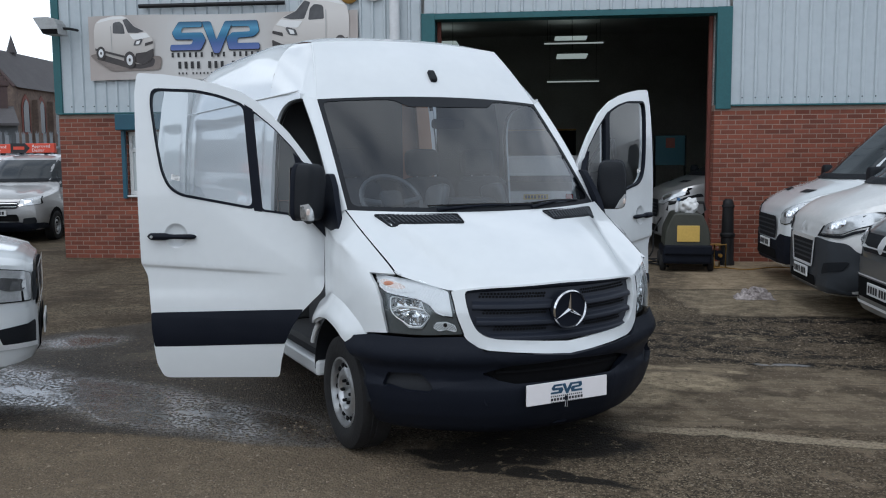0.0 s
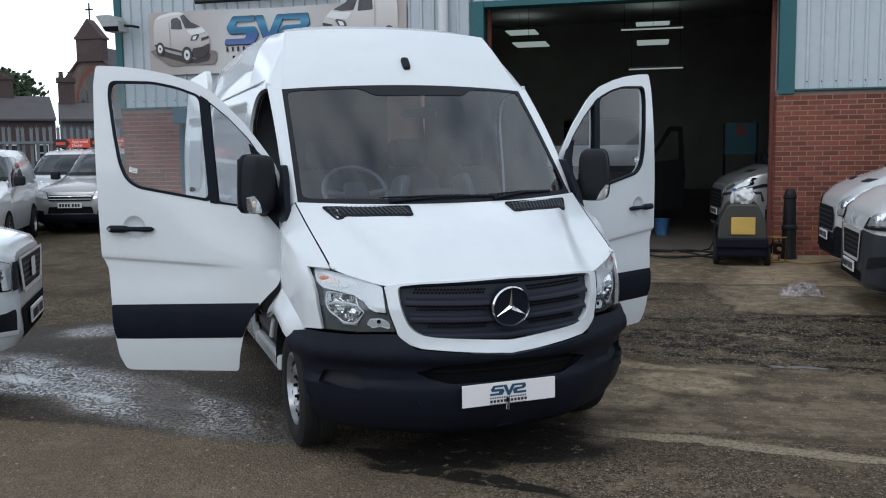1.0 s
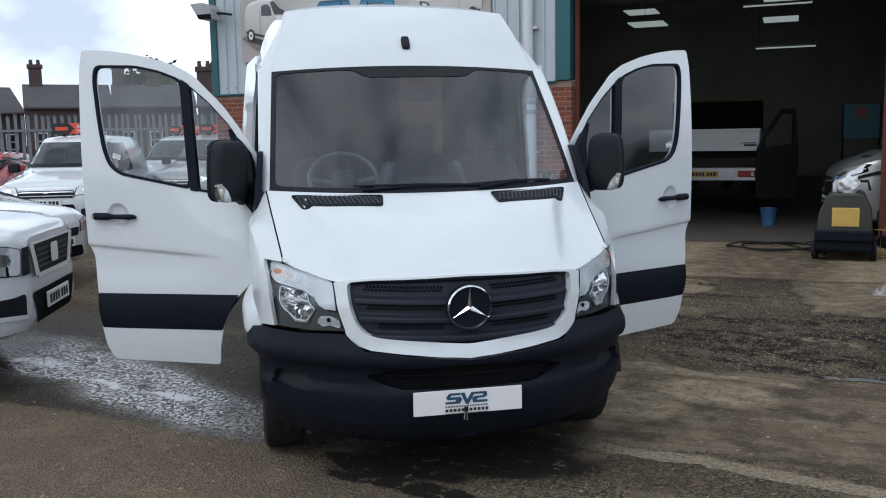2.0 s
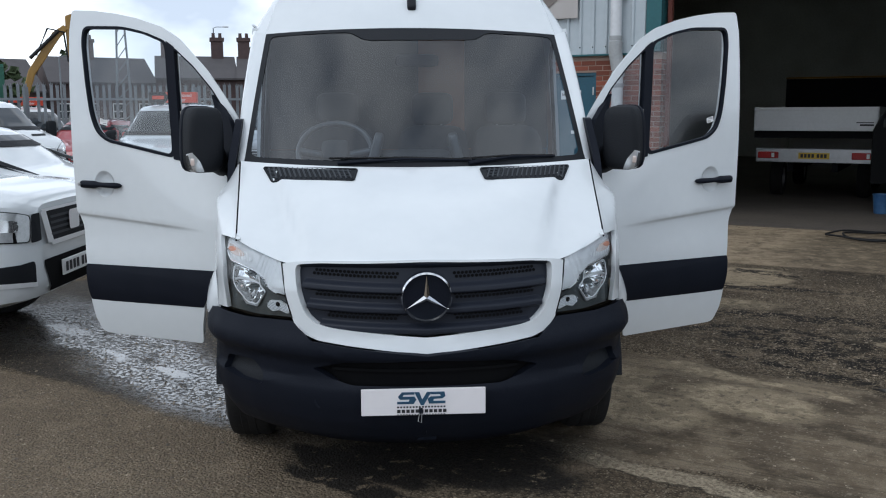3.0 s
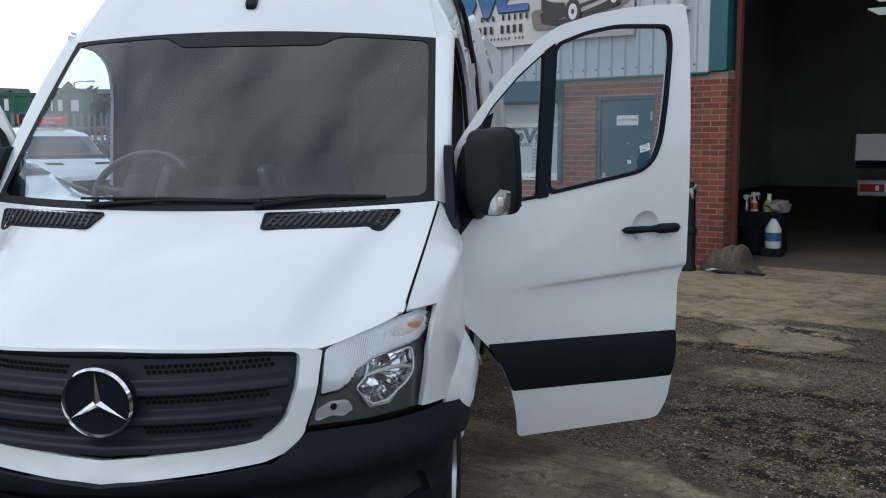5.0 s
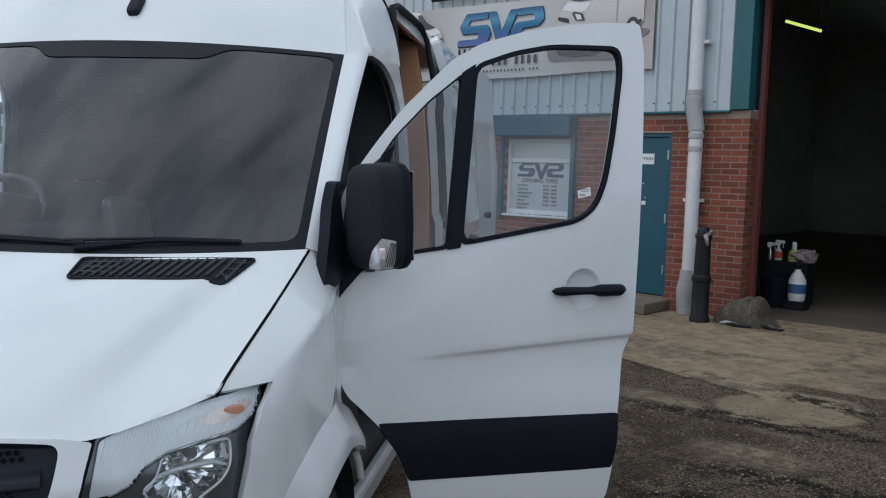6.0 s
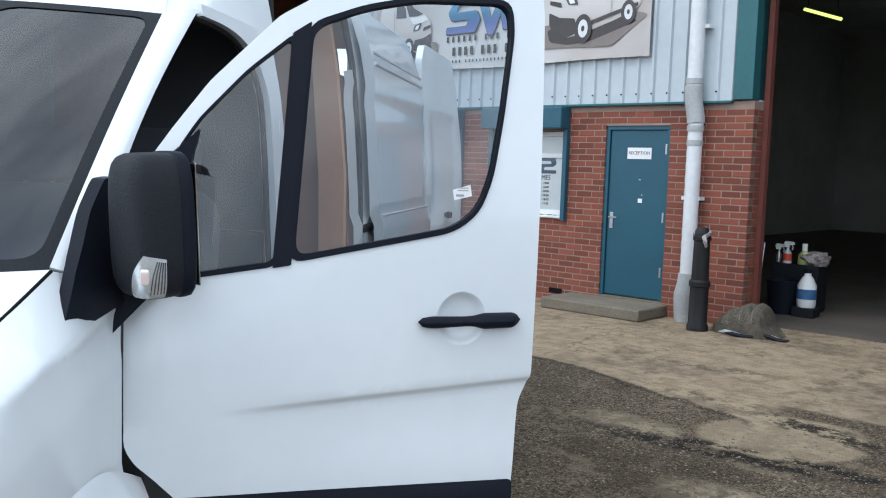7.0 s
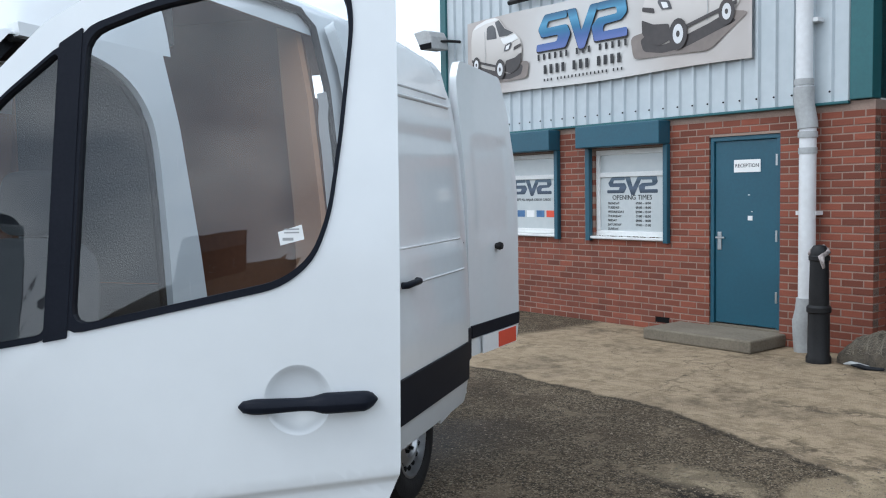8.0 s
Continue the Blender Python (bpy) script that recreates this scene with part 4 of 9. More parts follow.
    for z0, x1 in ((0.982, 0.50), (0.898, 0.475), (0.812, 0.42)):
        for s in (-1, 1):
            for i in range(int((x1 - 0.12) / 0.0175)):
                x = 0.12 + i * 0.0175
                for k in (0, 1):
                    p = Vector(fascia(ax(s * (x + 0.0087 * k)), z0 - 0.0145 * k - 0.011 * (1 - x / 0.52) + 0.008, -0.0172))
                    bmesh.ops.create_circle(bm, cap_ends=True, segments=8, radius=0.0070, matrix=Matrix.Translation(p) @ Matrix.Rotation(math.atan2(0.35 * x * s, 1) * 1.6, 4, "Z") @ Matrix.Rotation(radians(90), 4, "X"))
    tagged(part("perforation", bm, DARK, g), kind="stuff")
    st = part("badge", lathe([(0.0, 0.0), (0.101, 0.0), (0.104, 0.012), (0.104, 0.03)], 40, "y"), BLACK, g, "round badge with a chrome ring", smooth=40)
    st.matrix_basis = pose(0, -0.024, 0.893, 4)
    bm = bmesh.new()
    ring = [bm.verts.new((r * math.sin(2 * math.pi * i / 48), y, r * math.cos(2 * math.pi * i / 48))) for i in range(48) for r, y in ((0.094, -0.002), (0.099, -0.012), (0.105, -0.002), (0.099, 0.004))]
    for i in range(48):
        for k in range(4):
            bm.faces.new((ring[i * 4 + k], ring[i * 4 + (k + 1) % 4], ring[((i + 1) % 48) * 4 + (k + 1) % 4], ring[((i + 1) % 48) * 4 + k]))
    bmesh.ops.recalc_face_normals(bm, faces=bm.faces)
    part("badge_ring", bm, CHROME, st, "chrome ring", smooth=60)
    bm = bmesh.new()
    for i in range(3):
        m = Matrix.Rotation(radians(120 * i), 4, "Y")
        vs = [bm.verts.new(m @ Vector(p)) for p in ((0, -0.014, 0), (0.0115, -0.003, 0.0066), (0, -0.004, 0.094), (-0.0115, -0.003, 0.0066))]
        bm.faces.new((vs[0], vs[1], vs[2])), bm.faces.new((vs[0], vs[2], vs[3]))
    part("badge_spoke", bm, CHROME, st, "chrome spokes")
    pl = number_plate(van, pose(-0.016, -0.03, 0.455), 0.515, 0.113, surface("plate_white", (0.80, 0.765, 0.765), 0.35, 0, (0.74, 0.71, 0.71), 3, 30, 0.4), bars=False)
    plate_blue = surface("plate_blue", (0.018, 0.055, 0.105), 0.4, 0, (0.03, 0.10, 0.17), 12, 40, 0.6)
    for line in logo_strokes(0.20, 0.05):
        part("plate_mark", prism([(a - 0.01, b + 0.018) for a, b in line], lambda a, b: (a, -0.009, b), (0, 0.002, 0)), plate_blue, pl)
    letter_bars(pl, [(-0.11 + i * 0.0128, -0.102 + i * 0.0128, -0.024, -0.017) for i in range(16)] + [(-0.11 + i * 0.019, -0.096 + i * 0.019, -0.045, -0.031) for i in range(11)] + [(-0.11 + i * 0.012, -0.103 + i * 0.012, -0.054, -0.051) for i in range(17)], lambda a, b: (a, -0.0085, b), INK, "plate_mark")
    clip = part("plate_clip", boxes((-0.02, -0.004, -0.014, -0.005, -0.05, -0.025)), BLACK, pl)
    part("clip_wire", tube([(-0.016, -0.012, -0.04), (-0.024, -0.016, -0.08), (-0.010, -0.016, -0.086), (-0.008, -0.012, -0.04)], 0.002, 5), STEEL, clip)
    # windscreen, its black border and wipers
    part("windscreen", grid(lambda u, v: screen(2 * u - 1, v), 24, 14), SCREEN, van, "clear windscreen with a black border", smooth=80).visible_shadow = False
    frit_out = [(-1, 0), (1, 0), (1, 1), (-1, 1)]
    edge = rounded([(-0.968, 0.03), (0.968, 0.03), (0.965, 0.972), (0.50, 0.972), (0.42, 0.905), (0.1, 0.895), (-0.32, 0.895), (-0.42, 0.972), (-0.965, 0.972)], 0.05, 4)
    part("screen_border", sheet([frit_out, edge], lambda u, v: screen(u, v, 0.003), 0.12), MATT_BLACK, van, "black windscreen border", smooth=60)
    for x0, x1 in ((-0.45, 0.30), (0.28, 0.80)):
        w = part("wiper", tube([screen(x0, 0.0, 0.02), screen((x0 + x1) / 2, 0.03, 0.02), screen(x1, 0.022, 0.014)], [0.011, 0.007, 0.004], 6), BLACK, van, "black wiper arm", smooth=50)
        part("blade", tube([screen(x0 - 0.05, 0.035, 0.012), screen((x0 + x1) / 2, 0.045, 0.013), screen(x1, 0.03, 0.012)], 0.005, 5), RUBBER, w)
    part("scuttle", grid(lambda u, v: screen(2 * u - 1, -0.03 + 0.05 * v, 0.006), 20, 2), MATT_BLACK, van, "black scuttle panel", smooth=60)
    for s in (-1, 1):
        def pillar(u, v, s=s):
            a = screen(s, v, 0.004)
            o = Vector((s * 0.926, 1.05, 1.372)).lerp(Vector((s * 0.900, 1.69, 2.10)), v) + Vector((0, -0.06 * math.sin(math.pi * v), 0))
            p = a.lerp(o, u)
            return p + Vector((s * 0.016, -0.012, 0.004)) * math.sin(math.pi * u) * (0.35 + 0.65 * ease(v, 0.0, 0.3))
        part("windscreen_pillar", grid(pillar, 6, 16), WHITE, van, smooth=60, thick=0.012 * s)
        part("pillar_inner", grid(lambda u, v, s=s: Vector((s * 0.902, 1.055, 1.395)).lerp(Vector((s * 0.858, 1.69, 2.08)), v) + Vector((0, 0.055 * u - 0.06 * math.sin(math.pi * v), 0)), 2, 8), MATT_BLACK, van, "black door seal", smooth=60, thick=0.02)
    # roof and marker
    part("roof_front", grid(lambda u, v: roof_panel(2 * u - 1, v), 40, 12), WHITE, van, "white panel above the windscreen", smooth=60)
    part("roof_crown", grid(lambda u, v: roof_top(2 * u - 1, v), 30, 8), WHITE, van, smooth=60)
    for s in (-1, 1):
        vs, fs = grid(lambda u, v: roof_cheek(u, v, s), 24, 14)
        if s > 0:
            fs = [f for f in fs if not all(vs[i].x > 0.80 and vs[i].y > 2.33 for i in f)]
        part("roof_cheek", (vs, fs), WHITE, van, "white side of the high roof", smooth=60)
        part("roof_edge", tube([roof_panel(s, v / 10) + Vector((0, 0.006, -0.004)) for v in range(11)], 0.009, 8), WHITE, van, smooth=70)
    part("roof_edge", tube([roof_brow(u / 10 - 1) + Vector((0, 0.008, -0.010)) for u in range(21)], 0.014, 8), WHITE, van, smooth=70)
    part("roof_gutter", tube([(-side_x(2.13) - 0.004, 1.74 + 0.3 * i, 2.135) for i in range(13)], 0.007, 8), WHITE, van, "white gutter ridge", smooth=60)
    vs, fs = grid(lambda u, v: Vector((math.copysign(interp(abs(2 * u - 1), ROOF_U, ROOF_X), u - 0.5) * (1 - 0.03 * ease(v, 0.8, 1)), 2.4 + 2.98 * v, interp(abs(2 * u - 1), ROOF_U, ROOF_Z) + 0.05 * ease(v, 0, 0.3) * (interp(abs(2 * u - 1), ROOF_U, ROOF_Z) > 2.4) - 0.03 * ease(v, 0.75, 1))), 50, 28)
    keep = [f for f in fs if not all(vs[i].x > 0.825 and vs[i].y < 3.47 for i in f)]
    part("roof", (vs, keep), WHITE, van, "white high roof", smooth=50)
    mk = part("roof_marker", smooth_box(0.05, 0.05, 0.10), MATT_BLACK, van, "black roof marker", smooth=60)
    mk.matrix_basis = Matrix.Translation(roof_panel(0, 0.31)) @ Matrix.Rotation(radians(-42), 4, "X")
    # load bay: sides, openings, plywood lining
    for s in (-1, 1):
        wheel_cut = arch(4.36, 0.42, 180, 0, 14)
        if s < 0:
            side = [(2.20, 0.36), (3.94, 0.36)] + wheel_cut + [(4.78, 0.36), (5.36, 0.42), (5.38, 1.2), (5.36, 2.12), (1.70, 2.12), *CAB_ARC]
            part("side_panel", sheet([side], lambda y, z: side_wall(y, z, -1), 0.06), WHITE, van, "white pressed side panel", smooth=35, thick=0.045 * s)
        else:
            side = [(3.45, 0.36), (3.94, 0.36)] + wheel_cut + [(4.78, 0.36), (5.36, 0.42), (5.38, 1.2), (5.36, 2.12), (3.45, 2.12)]
            post = [(1.70, 2.12), *CAB_ARC, (2.20, 0.36), (2.41, 0.36), (2.40, 1.2), (2.34, 1.7), (2.29, 2.12)]
            part("door_pillar", sheet([post], lambda y, z: side_wall(y, z, 1), 0.06), WHITE, van, "white pillar before the sliding door opening", smooth=35, thick=0.045)
            part("pillar_seam", tube([(side_x(z) - 0.004, 2.30 - 0.02 * (z - 1), z) for z in (0.6, 1.0, 1.4, 1.8, 2.05)], 0.005, 6), PVC, van)
            part("opening_seal", tube([(0.88, 2.36, 2.16), (0.862, 2.38, 2.30), (0.845, 2.42, 2.395), (0.835, 2.60, 2.435), (0.832, 3.0, 2.452), (0.832, 3.36, 2.458), (0.85, 3.45, 2.40), (0.90, 3.47, 2.14), (0.945, 3.47, 1.7), (0.965, 3.47, 1.2), (0.965, 3.47, 0.62)], 0.017, 8), RUBBER, van, "black opening seal", smooth=60)
            part("lining_edge", prism([(0.90, 0.6), (0.89, 1.6), (0.84, 2.1), (0.79, 2.38), (0.70, 2.40), (0.72, 2.1), (0.76, 1.6), (0.78, 0.6)], lambda a, b: (a, 3.40, b), (0, 0.05, 0)), PLY_EDGE, van, "pale raw plywood edge")
            part("side_panel", sheet([side], lambda y, z: side_wall(y, z, 1), 0.06), WHITE, van, "white pressed side panel with a sliding door opening", smooth=35, thick=0.045 * s)
        part("cab_seal", tube([(s * (side_x(z) - 0.03), y - 0.006, z - 0.004) for y, z in CAB_ARC] + [(s * (side_x(z) - 0.03), 2.194, z) for z in (1.3, 0.9, 0.5)], 0.011, 8), RUBBER, van, "black door opening seal", smooth=60)
        part("pillar_trim", sheet([rounded([(0.900, 1.258), (0.965, 1.405), (1.045, 1.53), (1.115, 1.605), (1.175, 1.61), (1.172, 1.305), (1.10, 1.293)], 0.012, 2)], lambda y, z: (s * (0.958 - 0.030 * ease(z, 1.28, 1.6) - 0.012 * (1 - ease(y, 0.9, 1.0))), y, z), 0.04), BLACK, van, "black trim at the foot of the windscreen pillar", smooth=50, thick=0.035 * s)
        part("hinge_post", boxes((min(s * 0.84, s * 0.945), max(s * 0.84, s * 0.935), 1.09, 1.19, 0.82, 1.36)), WHITE, van, "white hinge post", bevel=0.015)
        part("sill", boxes((min(s * 0.80, s * 0.955), max(s * 0.80, s * 0.955), 1.34, 3.94, 0.34, 0.44)), WHITE, van, "white sill", bevel=0.02)
        part("door_step", boxes((min(s * 0.55, s * 0.92), max(s * 0.55, s * 0.92), 1.36, 2.22, 0.445, 0.50)), MATT_BLACK, van, "black entry step", bevel=0.01)
        part("side_rubbing_strip", sheet([[(3.42, 0.56), (3.94, 0.56), (3.96, 0.78), (3.42, 0.78)]], lambda y, z: side_wall(y, z, s, 0.012), 0.1), BLACK, van, smooth=40, thick=0.02 * s)
        part("side_rubbing_strip", sheet([[(4.79, 0.56), (5.36, 0.60), (5.36, 0.80), (4.76, 0.78)]], lambda y, z: side_wall(y, z, s, 0.012), 0.1), BLACK, van, smooth=40, thick=0.02 * s)
        part("arch_inner", grid(lambda u, v: (s * (0.62 + 0.34 * v), 4.36 + 0.425 * math.cos(math.pi * u), 0.36 + 0.425 * math.sin(math.pi * u)), 20, 2), MATT_BLACK, van, smooth=60)
        lining = [(3.46, 0.62), (5.3, 0.62), (5.3, 2.1), (3.46, 2.1)] if s > 0 else [(2.3, 0.62), (5.3, 0.62), (5.3, 2.1), (2.3, 2.1)]
        part("plywood_lining", sheet([lining], lambda y, z: (s * (side_x(z) - 0.075), y, z), 0.3), PLY, van, "brown plywood lining", thick=0.012 * s)
        # rear doors folded out
        rd = rounded([(0.0, 0.60), (0.76, 0.60), (0.80, 0.75), (0.80, 1.9), (0.76, 2.25), (0.66, 2.47), (0.05, 2.52), (0.0, 2.4)], 0.04)
        rdo = part("rear_door", sheet([rd], lambda y, z: (s * (-0.07 * ease(z, 1.5, 2.5) - 0.012 * ease(y, 0.12, 0.16) * (1 - ease(y, 0.66, 0.7)) * ease(z, 1.36, 1.40) * (1 - ease(z, 2.0, 2.04))), y, z), 0.05), WHITE, van, "open white rear door", smooth=40, thick=0.05 * s)
        rdo.matrix_basis = pose(s * 0.955, 5.385, 0, 0, 0, -10 * s)
        part("door_stop", lathe([(0.0, 0.05), (0.022, 0.05), (0.028, 0.03), (0.018, 0.0)], 14, "x"), RUBBER, rdo).matrix_basis = pose(0, 0.42, 1.30, 0, 0, 0 if s > 0 else 180)
        part("rear_strip", sheet([[(0.02, 0.72), (0.78, 0.72), (0.79, 0.80), (0.02, 0.80)]], lambda y, z: (s * 0.012, y, z), 0.2), BLACK, rdo, thick=0.02 * s)
        sg = part("dealer_plate", boxes((min(0.014 * s, 0.022 * s), max(0.014 * s, 0.022 * s), 0.16, 0.70, 0.60, 0.715)), PAPER, rdo, "white and orange plate")
        part("plate_field", boxes((min(0.02 * s, 0.025 * s), max(0.02 * s, 0.025 * s), 0.40, 0.69, 0.605, 0.71)), RED_SIGN, sg)
    part("plywood_partition", prism([(-0.88, 0.6), (0.88, 0.6), (0.86, 1.9), (0.82, 2.2), (0.77, 2.42), (0.66, 2.5), (-0.66, 2.5), (-0.77, 2.42), (-0.82, 2.2), (-0.86, 1.9)], lambda a, b: (a, 3.47, b), (0, 0.02, 0)), PLY, van, "brown plywood partition")
    part("load_floor", boxes((-0.93, 0.93, 2.28, 5.36, 0.56, 0.60)), PLY, van, "brown plywood load floor")
    part("ceiling_lining", sheet([[(-0.80, 2.25), (0.81, 2.25), (0.81, 5.3), (-0.80, 5.3)]], lambda x, y: (x, y, 2.47 - 0.10 * max(0, (abs(x) - 0.6) / 0.22) ** 2), 0.1), PLY, van, "brown plywood ceiling", thick=0.01)
    part("half_bulkhead", boxes((-0.90, 0.90, 2.25, 2.28, 0.55, 1.40)), DASH, van, "dark half-height bulkhead", bevel=0.01)
    part("bulkhead", boxes((-0.90, 0.06, 2.25, 2.28, 1.405, 2.13), (-0.78, 0.06, 2.25, 2.28, 2.13, 2.42)), DASH, van, "dark bulkhead panel behind the driver")
    part("bulkhead", boxes((0.36, 0.90, 2.25, 2.28, 1.405, 2.13), (0.36, 0.78, 2.25, 2.28, 2.13, 2.42)), DASH, van, "dark bulkhead panel behind the passenger")
    part("seat_base", boxes((-0.78, -0.16, 1.50, 2.02, 0.545, 0.84)), DASH, van, bevel=0.02)
    part("seat_base", boxes((-0.08, 0.82, 1.50, 2.02, 0.545, 0.84)), DASH, van, bevel=0.02)
    part("cab_floor", boxes((-0.93, 0.93, 1.36, 2.25, 0.50, 0.545), (-0.6, 0.6, 0.7, 1.36, 0.50, 0.545)), DASH, van, "dark cab floor")
    part("underbody", boxes((-0.6, 0.6, 0.3, 5.3, 0.27, 0.50)), DARK, van, "dark underbody")
    part("bulkhead_firewall", boxes((-0.80, 0.80, 0.80, 0.86, 0.5, 1.2)), DARK, van)
    part("roof_lining", boxes((-0.80, 0.80, 1.74, 2.25, 2.13, 2.16)), SEAT, van, "dark cab roof lining")
    # sliding door run back along the side
    sl = rounded([(3.55, 0.42), (4.95, 0.42), (4.98, 1.2), (4.95, 2.2), (4.80, 2.45), (3.55, 2.45)], 0.05)
    sd = part("sliding_door", sheet([sl], lambda y, z: side_wall(y, z, 1, 0.085), 0.05), WHITE, van, "white sliding door run back", smooth=35, thick=0.05)
    part("sliding_strip", sheet([[(3.57, 0.56), (4.94, 0.56), (4.94, 0.78), (3.57, 0.78)]], lambda y, z: side_wall(y, z, 1, 0.099), 0.1), BLACK, sd, smooth=40, thick=0.02)
    for z, r in ((2.225, 0.009), (2.17, 0.012), (1.40, 0.007), (1.22, 0.006)):
        part("pressed_ridge", tube([side_wall(y, z, 1, 0.086) for y in np.linspace(3.60, 4.93, 12)], r, 8), WHITE, sd, smooth=60)
    hd = part("sliding_handle", tube([(1.085, 3.86, 1.23), (1.105, 3.88, 1.23), (1.105, 4.05, 1.235), (1.085, 4.07, 1.235)], 0.017, 10), BLACK, sd, "black pull handle", smooth=60)
    part("slide_rail", boxes((0.972, 0.985, 3.46, 5.2, 1.32, 1.36)), MATT_BLACK, van)
    # cab fittings
    dash = part("dashboard", grid(lambda u, v: ((2 * u - 1) * (0.77 + 0.09 * v), 0.88 + 0.46 * v + 0.05 * (1 - abs(2 * u - 1)), 1.345 - 0.10 * v - 0.30 * ease(v, 0.75, 1.0) - 0.03 * math.sin(math.pi * v)), 16, 12), DASH, van, "grey moulded dashboard", smooth=60, thick=0.05)
    part("dash_front", boxes((-0.86, 0.86, 1.2, 1.34, 0.62, 1.06)), DASH, dash, bevel=0.04)
    for x in (-0.16, 0.27):
        p = part("paper", sheet([[(x - 0.1, 0.94), (x + 0.06, 0.93), (x + 0.12, 1.16), (x - 0.07, 1.2)]], lambda a, c: (a, c, 1.335 - 0.12 * (c - 0.9) + 0.004 * math.sin(9 * a)), 0.04), CLOTH, dash, "folded paper mat", smooth=60)
    # the tray's lit edges, put in as paler grey sides
    for bx, bw in ((-0.21, 0.055), (0.21, 0.055)):
        wing_t = part("dash_tray_side", smooth_box(bw, 0.26, 0.19), surface_once("lit_plastic_grey"), dash, "side of the dash tray, paler grey for its lit edge", smooth=60)
        wing_t.matrix_basis = pose(bx, 1.14, 1.435, -8, 14 if bx < 0 else -14, 0)
    tray = part("dash_tray", smooth_box(0.42, 0.2, 0.14), DASH, dash, "grey open tray on the dashboard", smooth=60)
    tray.matrix_basis = pose(0, 1.15, 1.375)
    bm = bmesh.new()
    ringp = [(0.2 * math.cos(2 * math.pi * i / 28), 0.2 * math.sin(2 * math.pi * i / 28), 0) for i in range(29)]
    tube(ringp, 0.016, 8, bm), tube([(-0.2, 0, 0), (0, -0.02, -0.03), (0.2, 0, 0)], 0.022, 8, bm), tube([(0, -0.2, 0), (0, 0, -0.03)], 0.022, 8, bm)
    sw = part("steering_wheel", bm, surface_once("lit_plastic_grey"), van, "dark steering wheel, its sheen put into the grey", smooth=60)
    sw.matrix_basis = pose(-0.43, 1.34, 1.43, 48, 0, 0)
    hub = part("wheel_boss", smooth_box(0.15, 0.13, 0.06), DASH, sw, smooth=60)
    part("steering_column", tube([(-0.43, 1.34, 1.24), (-0.43, 1.1, 1.08)], 0.05, 10), DASH, van, smooth=50)
    seat(van, -0.45, 0.52), seat(van, 0.37, 0.92)
    rm = part("interior_mirror", smooth_box(0.24, 0.03, 0.07), BLACK, van, "black interior mirror", smooth=60)
    rm.matrix_basis = pose(0.02, 1.42, 1.92)
    for s in (-1, 1):
        front_door(van, s), mirror(van, s)
        wheel(van, s * 0.845, 0.93, s), wheel(van, s * 0.845, 4.36, s)
    return van


_once = {}


def surface_once(name):
    if name not in _once:
        if name == "lamp_silver":
            _once[name] = surface(name, (0.86, 0.87, 0.88), 0.3, 0.25, (0.76, 0.77, 0.78), 8, 60, 0.5)
        elif name == "lit_plastic_grey":
            # dark plastic greyed: sheen and lit edges are in the colour
            _once[name] = surface(name, (0.13, 0.133, 0.137), 0.35, 0, (0.11, 0.112, 0.115), 8, 80, 0.5)
        elif name == "lamp_far":
            _once[name] = surface(name, (0.16, 0.165, 0.17), 0.12, 0.5, (0.08, 0.083, 0.086), 9, 40, 0.8, coat=0.8)
        elif name == "lamp_mirror":
            _once[name] = surface(name, (0.90, 0.91, 0.92), 0.06, 0.92, (0.8, 0.81, 0.82), 8, 60, 0.5)
        elif name == "lens_clear":
            _once[name] = surface(name, (0.74, 0.76, 0.77), 0.15, 0.5, (0.50, 0.52, 0.53), 40, 120, 0.6, coat=0.8)
        elif name == "lamp_pink":
            _once[name] = surface(name, (0.82, 0.74, 0.70), 0.2, 0.3, (0.74, 0.56, 0.48), 20, 60, 0.7)
        else:
            _once[name] = surface(name, (0.115, 0.13, 0.135), 0.22, 0.35, (0.085, 0.097, 0.102), 6, 60, 0.5, coat=0.6)
    return _once[name]


panel_van()


